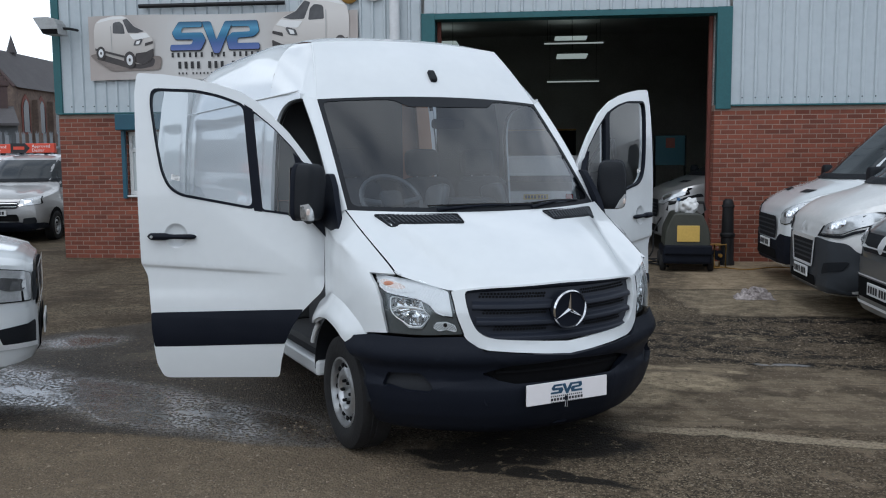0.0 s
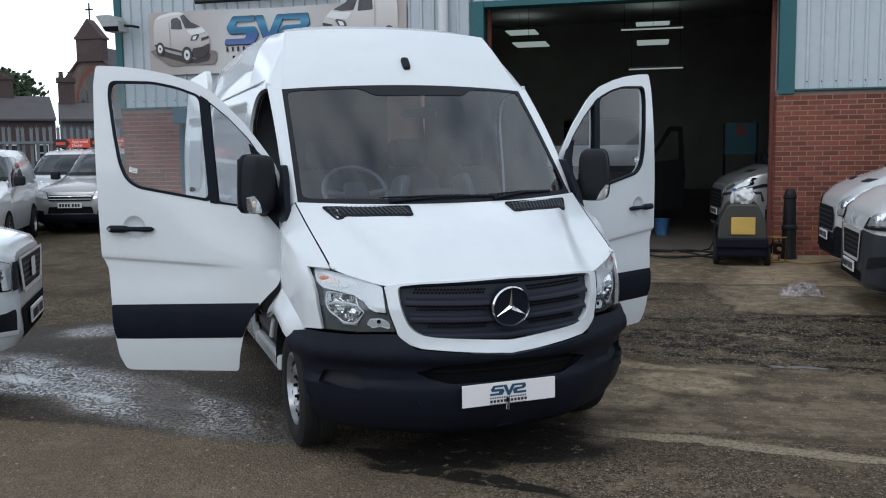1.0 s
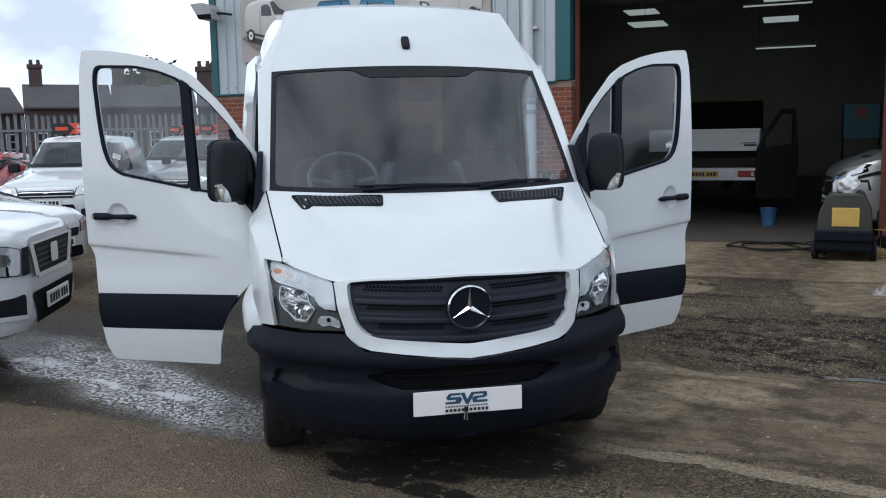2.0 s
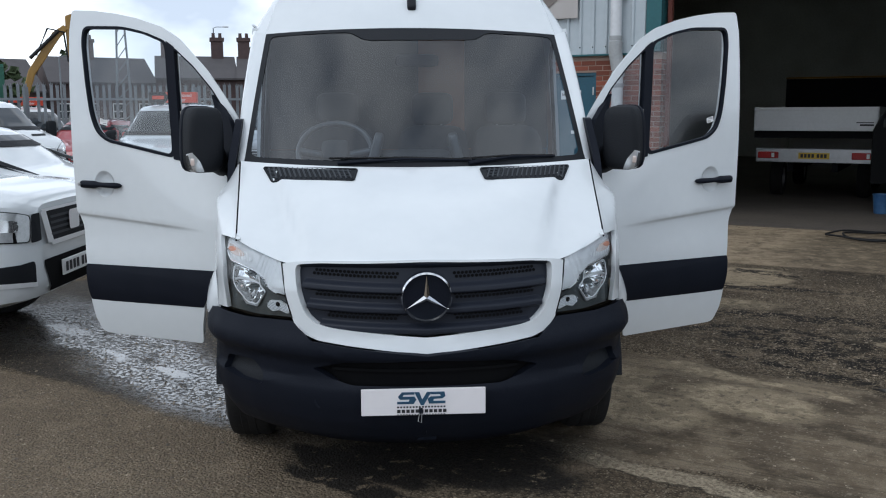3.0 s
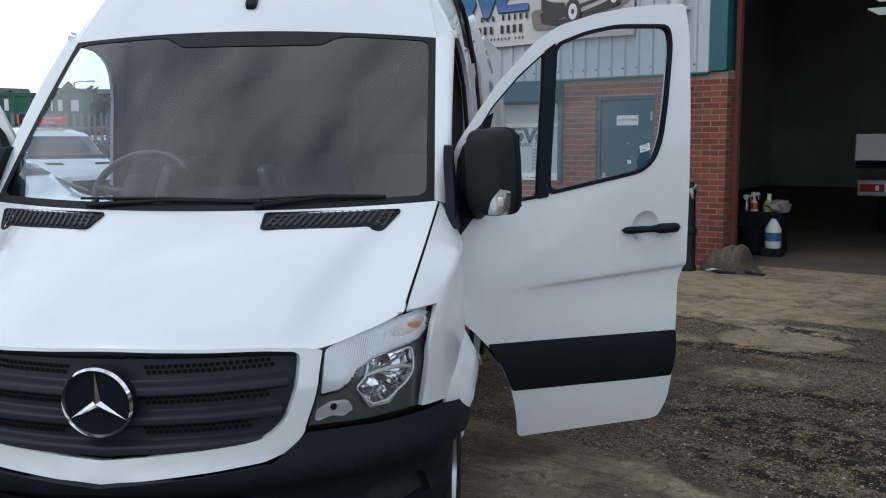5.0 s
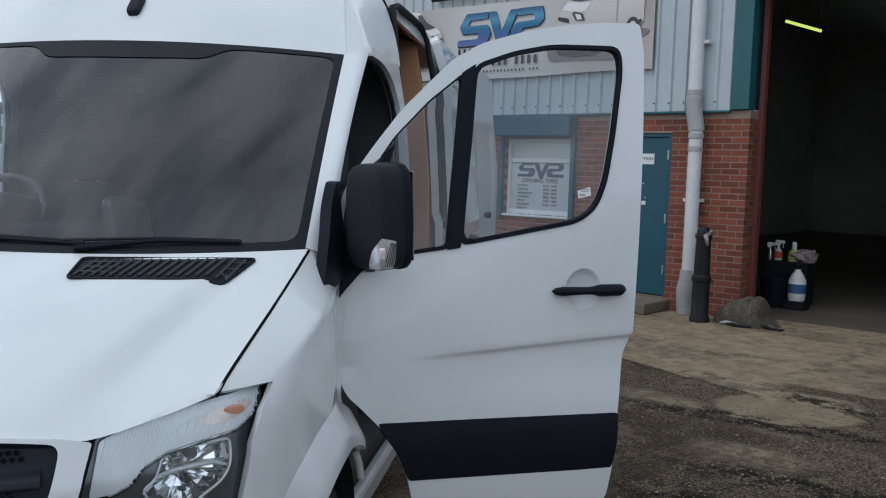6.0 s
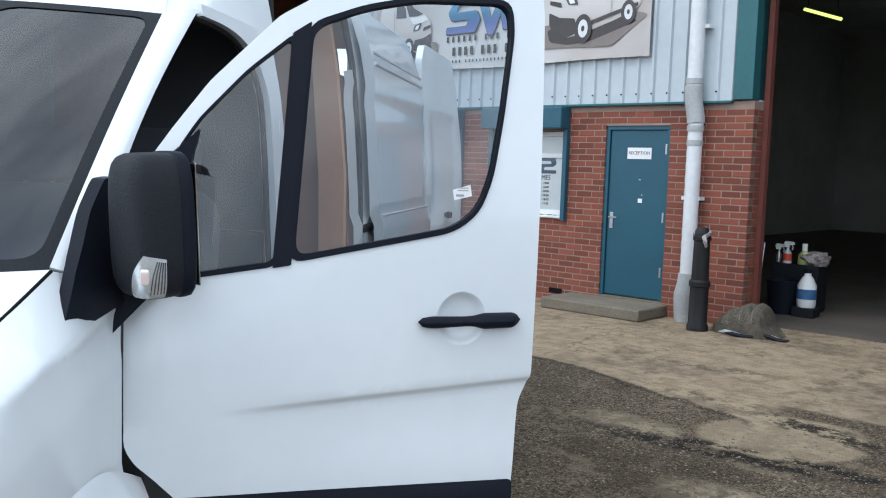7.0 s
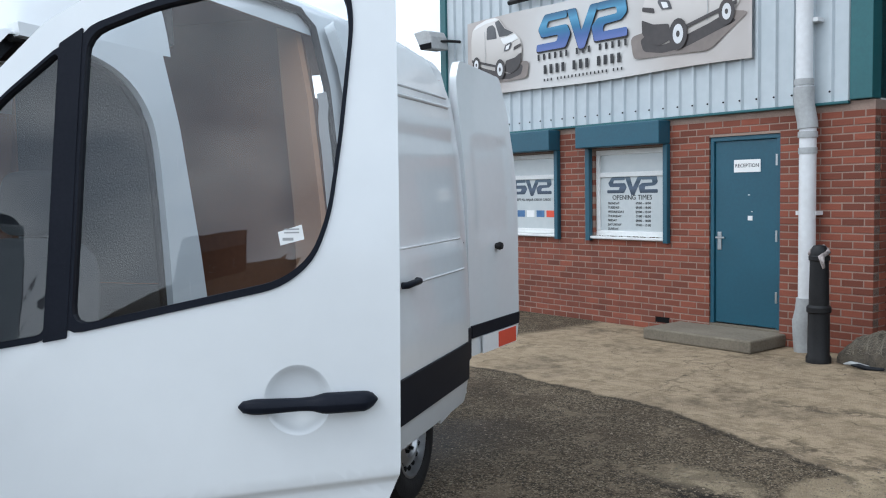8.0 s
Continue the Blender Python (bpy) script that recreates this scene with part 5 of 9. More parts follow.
# ---- yard ground ----
def ground():
    m, n, l, b = node_mat("yard_surface")
    tc = n.new("ShaderNodeTexCoord")
    pos = n.new("ShaderNodeSeparateXYZ")
    warp, wsub, wmul, wadd = n.new("ShaderNodeTexNoise"), n.new("ShaderNodeVectorMath"), n.new("ShaderNodeVectorMath"), n.new("ShaderNodeVectorMath")
    warp.inputs["Scale"].default_value, warp.inputs["Detail"].default_value, warp.inputs["Roughness"].default_value = 1.3, 7, 0.62
    wsub.operation, wmul.operation = "SUBTRACT", "SCALE"
    wsub.inputs[1].default_value, wmul.inputs["Scale"].default_value = (0.5, 0.5, 0.5), 0.5
    l.new(tc.outputs["Object"], warp.inputs["Vector"]), l.new(warp.outputs["Color"], wsub.inputs[0]), l.new(wsub.outputs[0], wmul.inputs[0])
    l.new(wmul.outputs[0], wadd.inputs[0]), l.new(tc.outputs["Object"], wadd.inputs[1])

    def noise_at(scale, detail=6, rough=0.6, source=None):
        t = n.new("ShaderNodeTexNoise")
        t.inputs["Scale"].default_value, t.inputs["Detail"].default_value, t.inputs["Roughness"].default_value = scale, detail, rough
        l.new(source or tc.outputs["Object"], t.inputs["Vector"])
        return t.outputs["Fac"]

    def band(value, lo, hi):
        r = n.new("ShaderNodeMapRange")
        r.interpolation_type = "SMOOTHSTEP"
        r.inputs["From Min"].default_value, r.inputs["From Max"].default_value = lo, hi
        l.new(value, r.inputs["Value"])
        return r.outputs["Result"]

    def calc(op, a, c):
        t = n.new("ShaderNodeMath")
        t.operation = op
        for i, v in enumerate((a, c)):
            if isinstance(v, (int, float)):
                t.inputs[i].default_value = v
            else:
                l.new(v, t.inputs[i])
        return t.outputs[0]

    def blot(x, y, rx, ry, turn, soft=0.35):
        """A mask, 1 inside an uneven ellipse."""
        mp = n.new("ShaderNodeMapping")
        mp.vector_type = "TEXTURE"
        mp.inputs["Location"].default_value, mp.inputs["Rotation"].default_value, mp.inputs["Scale"].default_value = (x, y, 0), (0, 0, radians(turn)), (rx, ry, 1e3)
        l.new(wadd.outputs[0], mp.inputs["Vector"])
        ln = n.new("ShaderNodeVectorMath")
        ln.operation = "LENGTH"
        l.new(mp.outputs[0], ln.inputs[0])
        return calc("SUBTRACT", 1.0, band(ln.outputs["Value"], 1 - soft, 1 + soft))

    def many(op, masks):
        out = masks[0]
        for k in masks[1:]:
            out = calc(op, out, k)
        return out

    def mix(a, c, f):
        t = n.new("ShaderNodeMix")
        t.data_type = "RGBA"
        for key, v in (("A", a), ("B", c)):
            if isinstance(v, tuple):
                t.inputs[key].default_value = (*v, 1)
            else:
                l.new(v, t.inputs[key])
        if isinstance(f, (int, float)):
            t.inputs["Factor"].default_value = f
        else:
            l.new(f, t.inputs["Factor"])
        return t.outputs["Result"]

    l.new(wadd.outputs[0], pos.inputs[0])
    X, Y = pos.outputs["X"], pos.outputs["Y"]

    def cells(scale, feature="F1"):
        v = n.new("ShaderNodeTexVoronoi")
        v.feature = feature
        v.inputs["Scale"].default_value = scale
        l.new(tc.outputs["Object"], v.inputs["Vector"])
        return v

    def chance(v):
        sep = n.new("ShaderNodeSeparateColor")
        l.new(v.outputs["Color"], sep.inputs[0])
        return sep.outputs[0], sep.outputs[1]

    def streaks(sx, sy, turn, detail=4):
        mp = n.new("ShaderNodeMapping")
        mp.inputs["Rotation"].default_value, mp.inputs["Scale"].default_value = (0, 0, radians(turn)), (sx, sy, 1)
        l.new(tc.outputs["Object"], mp.inputs["Vector"])
        return noise_at(1.0, detail, 0.65, mp.outputs[0])

    def beyond(ax, ay, c, soft=0.06):
        """1 on the far side of the line ax x + ay y = c."""
        return band(calc("ADD", calc("MULTIPLY", X, ax), calc("MULTIPLY", Y, ay)), c - soft, c + soft)

    def no(v):
        return calc("SUBTRACT", 1.0, v)

    def both(*v):
        return many("MULTIPLY", list(v))

    def either(*v):
        return many("MAXIMUM", list(v))

    stones, fine, big, mid = noise_at(38, 4, 0.7), noise_at(170, 2, 0.7), noise_at(0.8, 8, 0.65), noise_at(6, 6, 0.7)
    small, large = cells(80), cells(40)
    (ra, rb), (la, lb) = chance(small), chance(large)
    pebble = either(both(band(small.outputs["Distance"], 0.50, 0.40), band(ra, 0.58, 0.64)), both(band(large.outputs["Distance"], 0.44, 0.36), band(la, 0.90, 0.93)))
    # gravelly asphalt: brown binder, pale chippings, dark pits
    tar = mix((0.185, 0.144, 0.094), (0.070, 0.053, 0.035), band(stones, 0.44, 0.56))
    tar = mix(tar, (0.160, 0.124, 0.083), calc("MULTIPLY", band(rb, 0.3, 0.9), 0.6))
    tar = mix(tar, (0.022, 0.018, 0.013), both(band(small.outputs["Distance"], 0.40, 0.56), band(lb, 0.35, 0.60), 0.7))
    tar = mix(tar, mix((0.40, 0.335, 0.24), (0.20, 0.155, 0.10), rb), calc("MULTIPLY", pebble, 0.85))
    tar = mix(tar, mix(tar, (0.070, 0.050, 0.032), 0.45), band(big, 0.44, 0.60))
    tar = mix(tar, mix(tar, (0.26, 0.20, 0.135), 0.5), both(band(noise_at(2.6, 8, 0.72), 0.54, 0.60), no(band(mid, 0.50, 0.62))))
    # worn concrete, with brushed dirt
    slab = mix((0.30, 0.243, 0.167), (0.175, 0.137, 0.090), band(mid, 0.42, 0.58))
    slab = mix(slab, (0.065, 0.050, 0.035), calc("MULTIPLY", band(noise_at(1.3, 7, 0.68), 0.48, 0.58), 0.75))
    slab = mix(slab, mix(slab, (0.428, 0.370, 0.275), 0.7), both(pebble, band(la, 0.2, 0.9)))
    slab = mix(slab, mix(slab, (0.028, 0.022, 0.016), 0.7), band(fine, 0.56, 0.62))
    swept = either(calc("MULTIPLY", band(streaks(0.7, 17, 3), 0.54, 0.60), 0.7), both(band(streaks(0.5, 48, 4, 3), 0.55, 0.60), band(big, 0.38, 0.56)))
    dirty_slab = mix(mix(slab, (0.110, 0.083, 0.055), 0.55), (0.030, 0.024, 0.017), calc("MULTIPLY", swept, 0.42))
    dirty_slab = mix(dirty_slab, mix(dirty_slab, (0.05, 0.038, 0.025), 0.75), band(noise_at(1.9, 8, 0.7), 0.50, 0.60))
    swept_slab = mix(mix(slab, (0.36, 0.275, 0.175), 0.6), (0.060, 0.045, 0.030), calc("MULTIPLY", fine, 0.25))
    brushed = mix(swept_slab, mix(swept_slab, (0.047, 0.035, 0.024), 0.7), either(both(band(streaks(0.5, 34, -14), 0.50, 0.62), band(big, 0.44, 0.58), 0.4), both(band(noise_at(1.1, 8, 0.72), 0.50, 0.60), 0.72), both(band(noise_at(0.9, 3, 0.5), 0.497, 0.5), band(noise_at(0.9, 3, 0.5), 0.506, 0.503), 0.8)))
    brushed = mix(brushed, mix(brushed, (0.40, 0.31, 0.21), 0.42), either(band(mid, 0.62, 0.40), both(band(streaks(0.4, 30, -16), 0.52, 0.62), 0.2)))
    pale = mix((0.40, 0.325, 0.215), (0.235, 0.188, 0.125), band(mid, 0.40, 0.56))
    pale = mix(pale, mix(pale, (0.065, 0.050, 0.035), 0.6), either(band(fine, 0.56, 0.64), band(noise_at(14, 5, 0.7), 0.55, 0.60)))
    # where each lies
    front_slab = both(beyond(1, 0.35, 2.35), beyond(0.02, 1, 5.72, 0.03), no(beyond(0.10, 1, 7.60, 0.05)))
    cloth_slab = both(beyond(1, 0.08, 2.85, 0.10), beyond(0.0, 1, 9.72, 0.05), no(beyond(0, 1, 11.6)))
    apron = both(either(beyond(0, 1, 11.66, 0.05), both(beyond(0.33, 1, 11.16, 0.05), no(beyond(1, 0, 0.40, 0.12)))), no(beyond(0, 1, 15.5)), beyond(1, 0, -4.75, 0.12))
    ridge = both(beyond(0.13, 1, 5.685, 0.012), no(beyond(0.13, 1, 5.82, 0.02)), beyond(1, 0, 0.55, 0.15))
    dusty = both(no(beyond(0.02, 1, 5.13, 0.05)), no(beyond(1, 0, 0.2, 0.9)))
    tar = mix(tar, mix(tar, (0.25, 0.195, 0.135), 0.45), dusty)
    base = mix(tar, dirty_slab, front_slab)
    base = mix(base, brushed, apron)
    base = mix(base, mix(pale, slab, 0.5), calc("MULTIPLY", cloth_slab, 0.75))
    worn = either(blot(1.45, 6.86, 0.42, 0.24, -18, 0.22), blot(1.08, 7.36, 0.36, 0.10, -14, 0.25), blot(0.98, 6.50, 0.38, 0.26, 0, 0.3), blot(0.66, 6.95, 0.30, 0.26, 0, 0.4), blot(2.25, 8.55, 0.45, 0.10, -18, 0.25), blot(0.85, 9.55, 0.42, 0.22, 10, 0.25), blot(-2.9, 7.4, 0.42, 0.20, 20, 0.2), blot(-0.2, 10.4, 0.35, 0.18, 0, 0.3), blot(1.7, 7.2, 0.3, 0.07, -15, 0.3))
    bare = blot(0.62, 10.86, 0.44, 0.56, -14, 0.10)
    worn = both(worn, band(noise_at(3.0, 7, 0.7), 0.37, 0.47))
    base = mix(base, pale, calc("MULTIPLY", worn, 0.85))
    base = mix(base, mix(pale, (0.40, 0.315, 0.205), 0.5), calc("MULTIPLY", bare, 0.95))
    base = mix(base, mix((0.38, 0.315, 0.22), (0.17, 0.135, 0.095), both(band(stones, 0.46, 0.56), 0.7)), calc("MULTIPLY", ridge, 0.95))
    crack = either(both(beyond(0.13, 1, 5.668, 0.008), no(beyond(0.13, 1, 5.688, 0.008)), beyond(1, 0, 0.6)), both(beyond(0, 1, 11.60, 0.02), no(beyond(0, 1, 11.67, 0.02)), no(beyond(1, 0, -1.4)), band(mid, 0.38, 0.48)), both(beyond(0.33, 1, 11.09, 0.02), no(beyond(0.33, 1, 11.17, 0.02)), beyond(1, 0, -1.4), no(beyond(1, 0, 0.4)), band(mid, 0.34, 0.44)), both(beyond(1, 0.175, 0.197, 0.006), no(beyond(1, 0.175, 0.215, 0.006)), beyond(0, 1, 11.7), no(beyond(0, 1, 14.1)), 0.7), both(beyond(1, 0.08, 2.78, 0.04), no(beyond(1, 0.08, 2.86, 0.04)), beyond(0, 1, 9.7), no(beyond(0, 1, 11.6))), both(beyond(0, 1, 9.58, 0.06), no(beyond(0, 1, 9.74, 0.03)), beyond(1, 0, 2.2)))
    # oil and damp; the first mask's last two blots darken the ground below the van's nose
    oil_and_dark = either(blot(0.28, 4.74, 0.62, 0.085, -15, 0.15), blot(0.05, 4.98, 0.42, 0.12, -12, 0.15), blot(0.62, 5.2, 0.45, 0.22, 25, 0.3), blot(0.35, 5.35, 0.7, 0.35, 33, 0.4))
    oil_and_dark = either(both(oil_and_dark, band(noise_at(9, 6, 0.72), 0.37, 0.42)), both(either(blot(1.75, 7.62, 1.1, 0.055, -16, 0.5), blot(3.0, 7.42, 1.5, 0.12, -4, 0.4), blot(1.3, 8.5, 0.9, 0.30, -5, 0.4), blot(2.0, 8.0, 1.2, 0.22, -10, 0.4), blot(1.5, 9.2, 1.0, 0.2, 5, 0.4), blot(3.0, 8.6, 1.4, 0.35, -8, 0.4), blot(0.6, 10.3, 1.1, 0.18, 8, 0.4), blot(0.3, 11.3, 1.1, 0.13, -15, 0.4), blot(3.3, 9.5, 1.3, 0.22, 0, 0.3), blot(-0.55, 12.5, 0.55, 0.10, 15, 0.5), blot(-4.25, 12.55, 0.45, 0.10, 75, 0.5), blot(-4.3, 14.1, 0.35, 0.07, 10, 0.5), blot(0.34, 12.9, 0.85, 0.07, 84, 0.4), blot(1.1, 12.7, 0.9, 0.06, 80, 0.4), blot(-0.95, 14.1, 0.5, 0.10, 5, 0.5)), band(noise_at(6, 8, 0.75), 0.46, 0.52), calc("SUBTRACT", 1.0, calc("MULTIPLY", apron, 0.55))))
    oil_and_dark = either(oil_and_dark, calc("MULTIPLY", crack, 0.6))
    wet = both(beyond(0.09, 1, 4.98, 0.035), no(beyond(1, 0.25, 0.9, 0.5)), no(beyond(-0.95, 1, 12.4, 0.12)), beyond(1, -0.3, -8.6, 0.5), no(beyond(0, 1, 10.3, 0.8)))
    damp = either(calc("MULTIPLY", wet, 0.92), calc("MULTIPLY", both(blot(1.6, 12.9, 0.85, 2.0, 4, 0.3), band(mid, 0.26, 0.50)), 0.72), calc("MULTIPLY", both(blot(2.2, 9.3, 1.9, 0.5, 0, 0.4), band(mid, 0.36, 0.6)), 0.55), calc("MULTIPLY", oil_and_dark, 0.95), calc("MULTIPLY", both(blot(2.0, 8.6, 1.9, 0.85, 0, 0.4), band(mid, 0.36, 0.6)), 0.5), calc("MULTIPLY", both(band(big, 0.52, 0.64), beyond(0, 1, 7.6), no(apron)), 0.4))
    colour = mix(base, mix(base, (0.007, 0.0065, 0.006), calc("ADD", 0.70, calc("MULTIPLY", oil_and_dark, 0.26))), damp)
    l.new(colour, b.inputs["Base Color"])
    # water stands between the stones
    deep = both(wet, either(blot(-2.6, 5.98, 2.0, 0.42, -24, 0.3), blot(-3.7, 6.3, 0.9, 0.55, -15, 0.3), blot(-3.9, 7.9, 0.35, 0.3, 0, 0.5)))
    pool = either(blot(-2.57, 5.80, 0.30, 0.055, -12, 0.3), blot(-1.88, 5.70, 0.22, 0.055, -12, 0.3), blot(-3.45, 6.15, 0.32, 0.10, 5, 0.3), both(blot(2.32, 7.45, 0.20, 0.05, -8, 0.3), band(mid, 0.40, 0.5)))
    height = calc("SUBTRACT", calc("ADD", no(small.outputs["Distance"]), calc("MULTIPLY", stones, 1.2)), calc("MULTIPLY", no(large.outputs["Distance"]), -0.35))
    water = either(pool, both(deep, band(noise_at(34, 5, 0.75), 0.47, 0.52), band(noise_at(4, 4, 0.6), 0.32, 0.44), band(height, 1.78, 1.62)))
    l.new(calc("ADD", 1.45, calc("MULTIPLY", water, 0.85)), b.inputs["IOR"])
    l.new(calc("ADD", 0.22, calc("MULTIPLY", either(water, calc("MULTIPLY", wet, 0.14), calc("MULTIPLY", deep, 0.3)), 0.78)), b.inputs["Specular IOR Level"])
    l.new(calc("SUBTRACT", calc("SUBTRACT", 0.92, either(calc("MULTIPLY", wet, 0.30), calc("MULTIPLY", oil_and_dark, 0.12), calc("MULTIPLY", deep, 0.52))), calc("MULTIPLY", water, 0.34)), b.inputs["Roughness"])
    bp, bp2 = n.new("ShaderNodeBump"), n.new("ShaderNodeBump")
    bp.inputs["Distance"].default_value, bp2.inputs["Distance"].default_value = 0.014, 0.05
    bp2.inputs["Strength"].default_value = 0.3
    smooth = either(both(either(apron, front_slab, cloth_slab), 0.55), water)
    l.new(calc("SUBTRACT", 1.0, calc("MULTIPLY", smooth, 0.97)), bp.inputs["Strength"])
    l.new(calc("ADD", height, calc("MULTIPLY", pebble, 0.5)), bp.inputs["Height"])
    l.new(big, bp2.inputs["Height"]), l.new(bp2.outputs["Normal"], bp.inputs["Normal"]), l.new(bp.outputs["Normal"], b.inputs["Normal"])
    bm = bmesh.new()
    bmesh.ops.create_grid(bm, x_segments=60, y_segments=60, size=600)
    g = part("ground", bm, m)
    tagged(g, "worn grey-brown yard of asphalt and concrete, wet in places", "ground", kind="structure")


ground()


def gravel():
    """Loose chippings pressed into the yard, thicker where the asphalt has broken up."""
    rnd = np.random.default_rng(7)
    fields = [(-3.2, 1.6, 2.4, 5.15, 380), (1.6, 3.0, 3.2, 5.5, 200), (-3.8, 0.2, 5.2, 8.2, 260), (0.6, 3.4, 7.55, 9.6, 520), (0.3, 2.2, 9.6, 11.5, 420), (-3.0, 0.3, 8.2, 11.4, 300), (0.7, 3.2, 5.75, 7.55, 90), (-2.6, 2.0, 11.6, 14.2, 60)]
    vs, fs, k = [], [], 0
    cap = ((0, 1, 4), (1, 2, 4), (2, 3, 4), (3, 0, 4))
    for x0, x1, y0, y1, dense in fields:
        for _ in range(int((x1 - x0) * (y1 - y0) * dense * 2.2)):
            x, y, r = rnd.uniform(x0, x1), rnd.uniform(y0, y1), min(0.003 * rnd.pareto(3.2) + 0.0045, 0.014)
            if -0.35 < x < 1.0 and 4.6 - 0.25 * x < y < 5.5:
                continue                     # the oil hides them
            a, h = rnd.uniform(0, 6.28), r * rnd.uniform(0.3, 0.65)
            for i in range(4):
                q = r * rnd.uniform(0.7, 1.15)
                vs.append((x + q * math.cos(a + 1.571 * i), y + q * math.sin(a + 1.571 * i), 0.0005))
            vs.append((x + r * rnd.uniform(-0.3, 0.3), y + r * rnd.uniform(-0.3, 0.3), h))
            fs += [(k + p, k + q, k + w) for p, q, w in cap]
            k += 5
    stone = surface("chippings", (0.25, 0.20, 0.14), 0.7, 0, (0.13, 0.10, 0.07), 30, 200, 0.8, vary=0.65)
    tagged(part("gravel", (vs, fs), stone), "small pale chippings scattered over the yard", "gravel", kind="stuff")


gravel()

# ---- workshop building: its front stands along y = 14.69 ----
WALL = 14.69
OPEN_L, OPEN_R, OPEN_TOP, SPLIT, EAVES, LEFT, RIGHT, BACK = -1.32, 3.10, 3.90, 2.49, 6.4, -7.82, 12.0, 36.0


def shell():
    t = 0.33
    wall = lambda name, *d: tagged(part(name, boxes(d), SOOT), "dark workshop wall", "wall", kind="structure")
    wall("wall_back", LEFT, RIGHT, BACK, BACK + t, 0, EAVES)
    wall("wall_west", LEFT, LEFT + t, WALL + 0.35, BACK, 0, EAVES)
    wall("wall_east", RIGHT - t, RIGHT, WALL + 0.35, BACK, 0, EAVES)
    wall("wall_front_west", LEFT + 0.02, OPEN_L - 0.01, WALL + 0.13, WALL + 0.34, 0, EAVES)
    wall("wall_front_east", OPEN_R + 0.01, RIGHT, WALL + 0.13, WALL + 0.34, 0, EAVES)
    wall("wall_front_head", OPEN_L - 0.01, OPEN_R + 0.01, WALL + 0.13, WALL + 0.34, OPEN_TOP + 0.02, EAVES)
    tagged(part("ceiling", boxes((LEFT, RIGHT, WALL + 0.05, BACK, EAVES, EAVES + 0.1)), SOOT), "dark workshop roof underside", "ceiling", kind="structure")
    tagged(part("floor", boxes((LEFT + t, RIGHT - t, WALL + 0.36, BACK, -0.02, 0.012)), GARAGE_FLOOR), "dark stained workshop floor", "floor", kind="structure")


def cladding(name, x0, x1, z0, z1):
    """Profiled sheet with a rib every 0.2 m."""
    xs, ys = [], []
    x = x0
    while x < x1:
        for dx, dy in ((0, 0), (0.14, 0), (0.155, -0.032), (0.185, -0.032)):
            if x + dx <= x1:
                xs.append(x + dx), ys.append(dy)
        x += 0.2
    xs.append(x1), ys.append(0)
    n = len(xs)
    vs = [(a, WALL - 0.012 + b, z) for z in (z0, z1) for a, b in zip(xs, ys)]
    c = part(name, (vs, [(i, i + 1, n + i + 1, n + i) for i in range(n - 1)]), CLAD, None, thick=0.01)
    tagged(c, "pale grey profiled steel cladding", "wall cladding", kind="structure")
    bm = bmesh.new()
    x = x0 + 0.17
    while x < x1 and z0 < 3:
        for z in (z0 + 0.1,):
            bmesh.ops.create_cone(bm, cap_ends=True, segments=8, radius1=0.011, radius2=0.008, depth=0.01, matrix=Matrix.Translation((x, WALL - 0.05, z)) @ Matrix.Rotation(radians(90), 4, "X"))
        x += 0.2
    if z0 < 3:
        part("screw", bm, DARK, c)


shell()
cladding("wall_cladding_west", LEFT + 0.1, -1.55, SPLIT, EAVES)
cladding("wall_cladding_east", 3.34, RIGHT, SPLIT, EAVES)
cladding("wall_cladding_head", -1.5, 3.3, OPEN_TOP + 0.1, EAVES)


def trims():
    t = lambda *d: tagged(part("trim", boxes(d), TEAL_TRIM, bevel=0.006), "teal painted steel trim", "trim", kind="structure")
    t(-1.55, -1.33, WALL - 0.045, WALL + 0.35, SPLIT + 0.005, OPEN_TOP + 0.1)
    t(3.11, 3.34, WALL - 0.045, WALL + 0.35, SPLIT - 0.07, OPEN_TOP + 0.1)
    t(-1.33, 3.11, WALL - 0.04, WALL + 0.30, OPEN_TOP, OPEN_TOP + 0.095)
    t(LEFT - 0.03, LEFT + 0.1, WALL - 0.05, WALL + 0.1, SPLIT - 0.01, EAVES)
    t(LEFT, -1.56, WALL - 0.06, WALL - 0.002, SPLIT - 0.03, SPLIT - 0.002)
    t(3.35, RIGHT, WALL - 0.06, WALL - 0.002, SPLIT - 0.03, SPLIT - 0.002)
    tagged(part("trim", boxes((OPEN_L + 0.002, OPEN_L + 0.06, WALL + 0.24, WALL + 0.34, 0, OPEN_TOP - 0.002), (OPEN_R - 0.06, OPEN_R - 0.002, WALL + 0.24, WALL + 0.34, 0, OPEN_TOP - 0.002)), RUST), "red oxide shutter guide", "trim", kind="structure")


trims()
HOLES = [(-3.16, -2.30, 0.0, 2.225), (-4.87, -3.75, 1.06, 2.16), (-6.62, -5.50, 1.06, 2.16)]


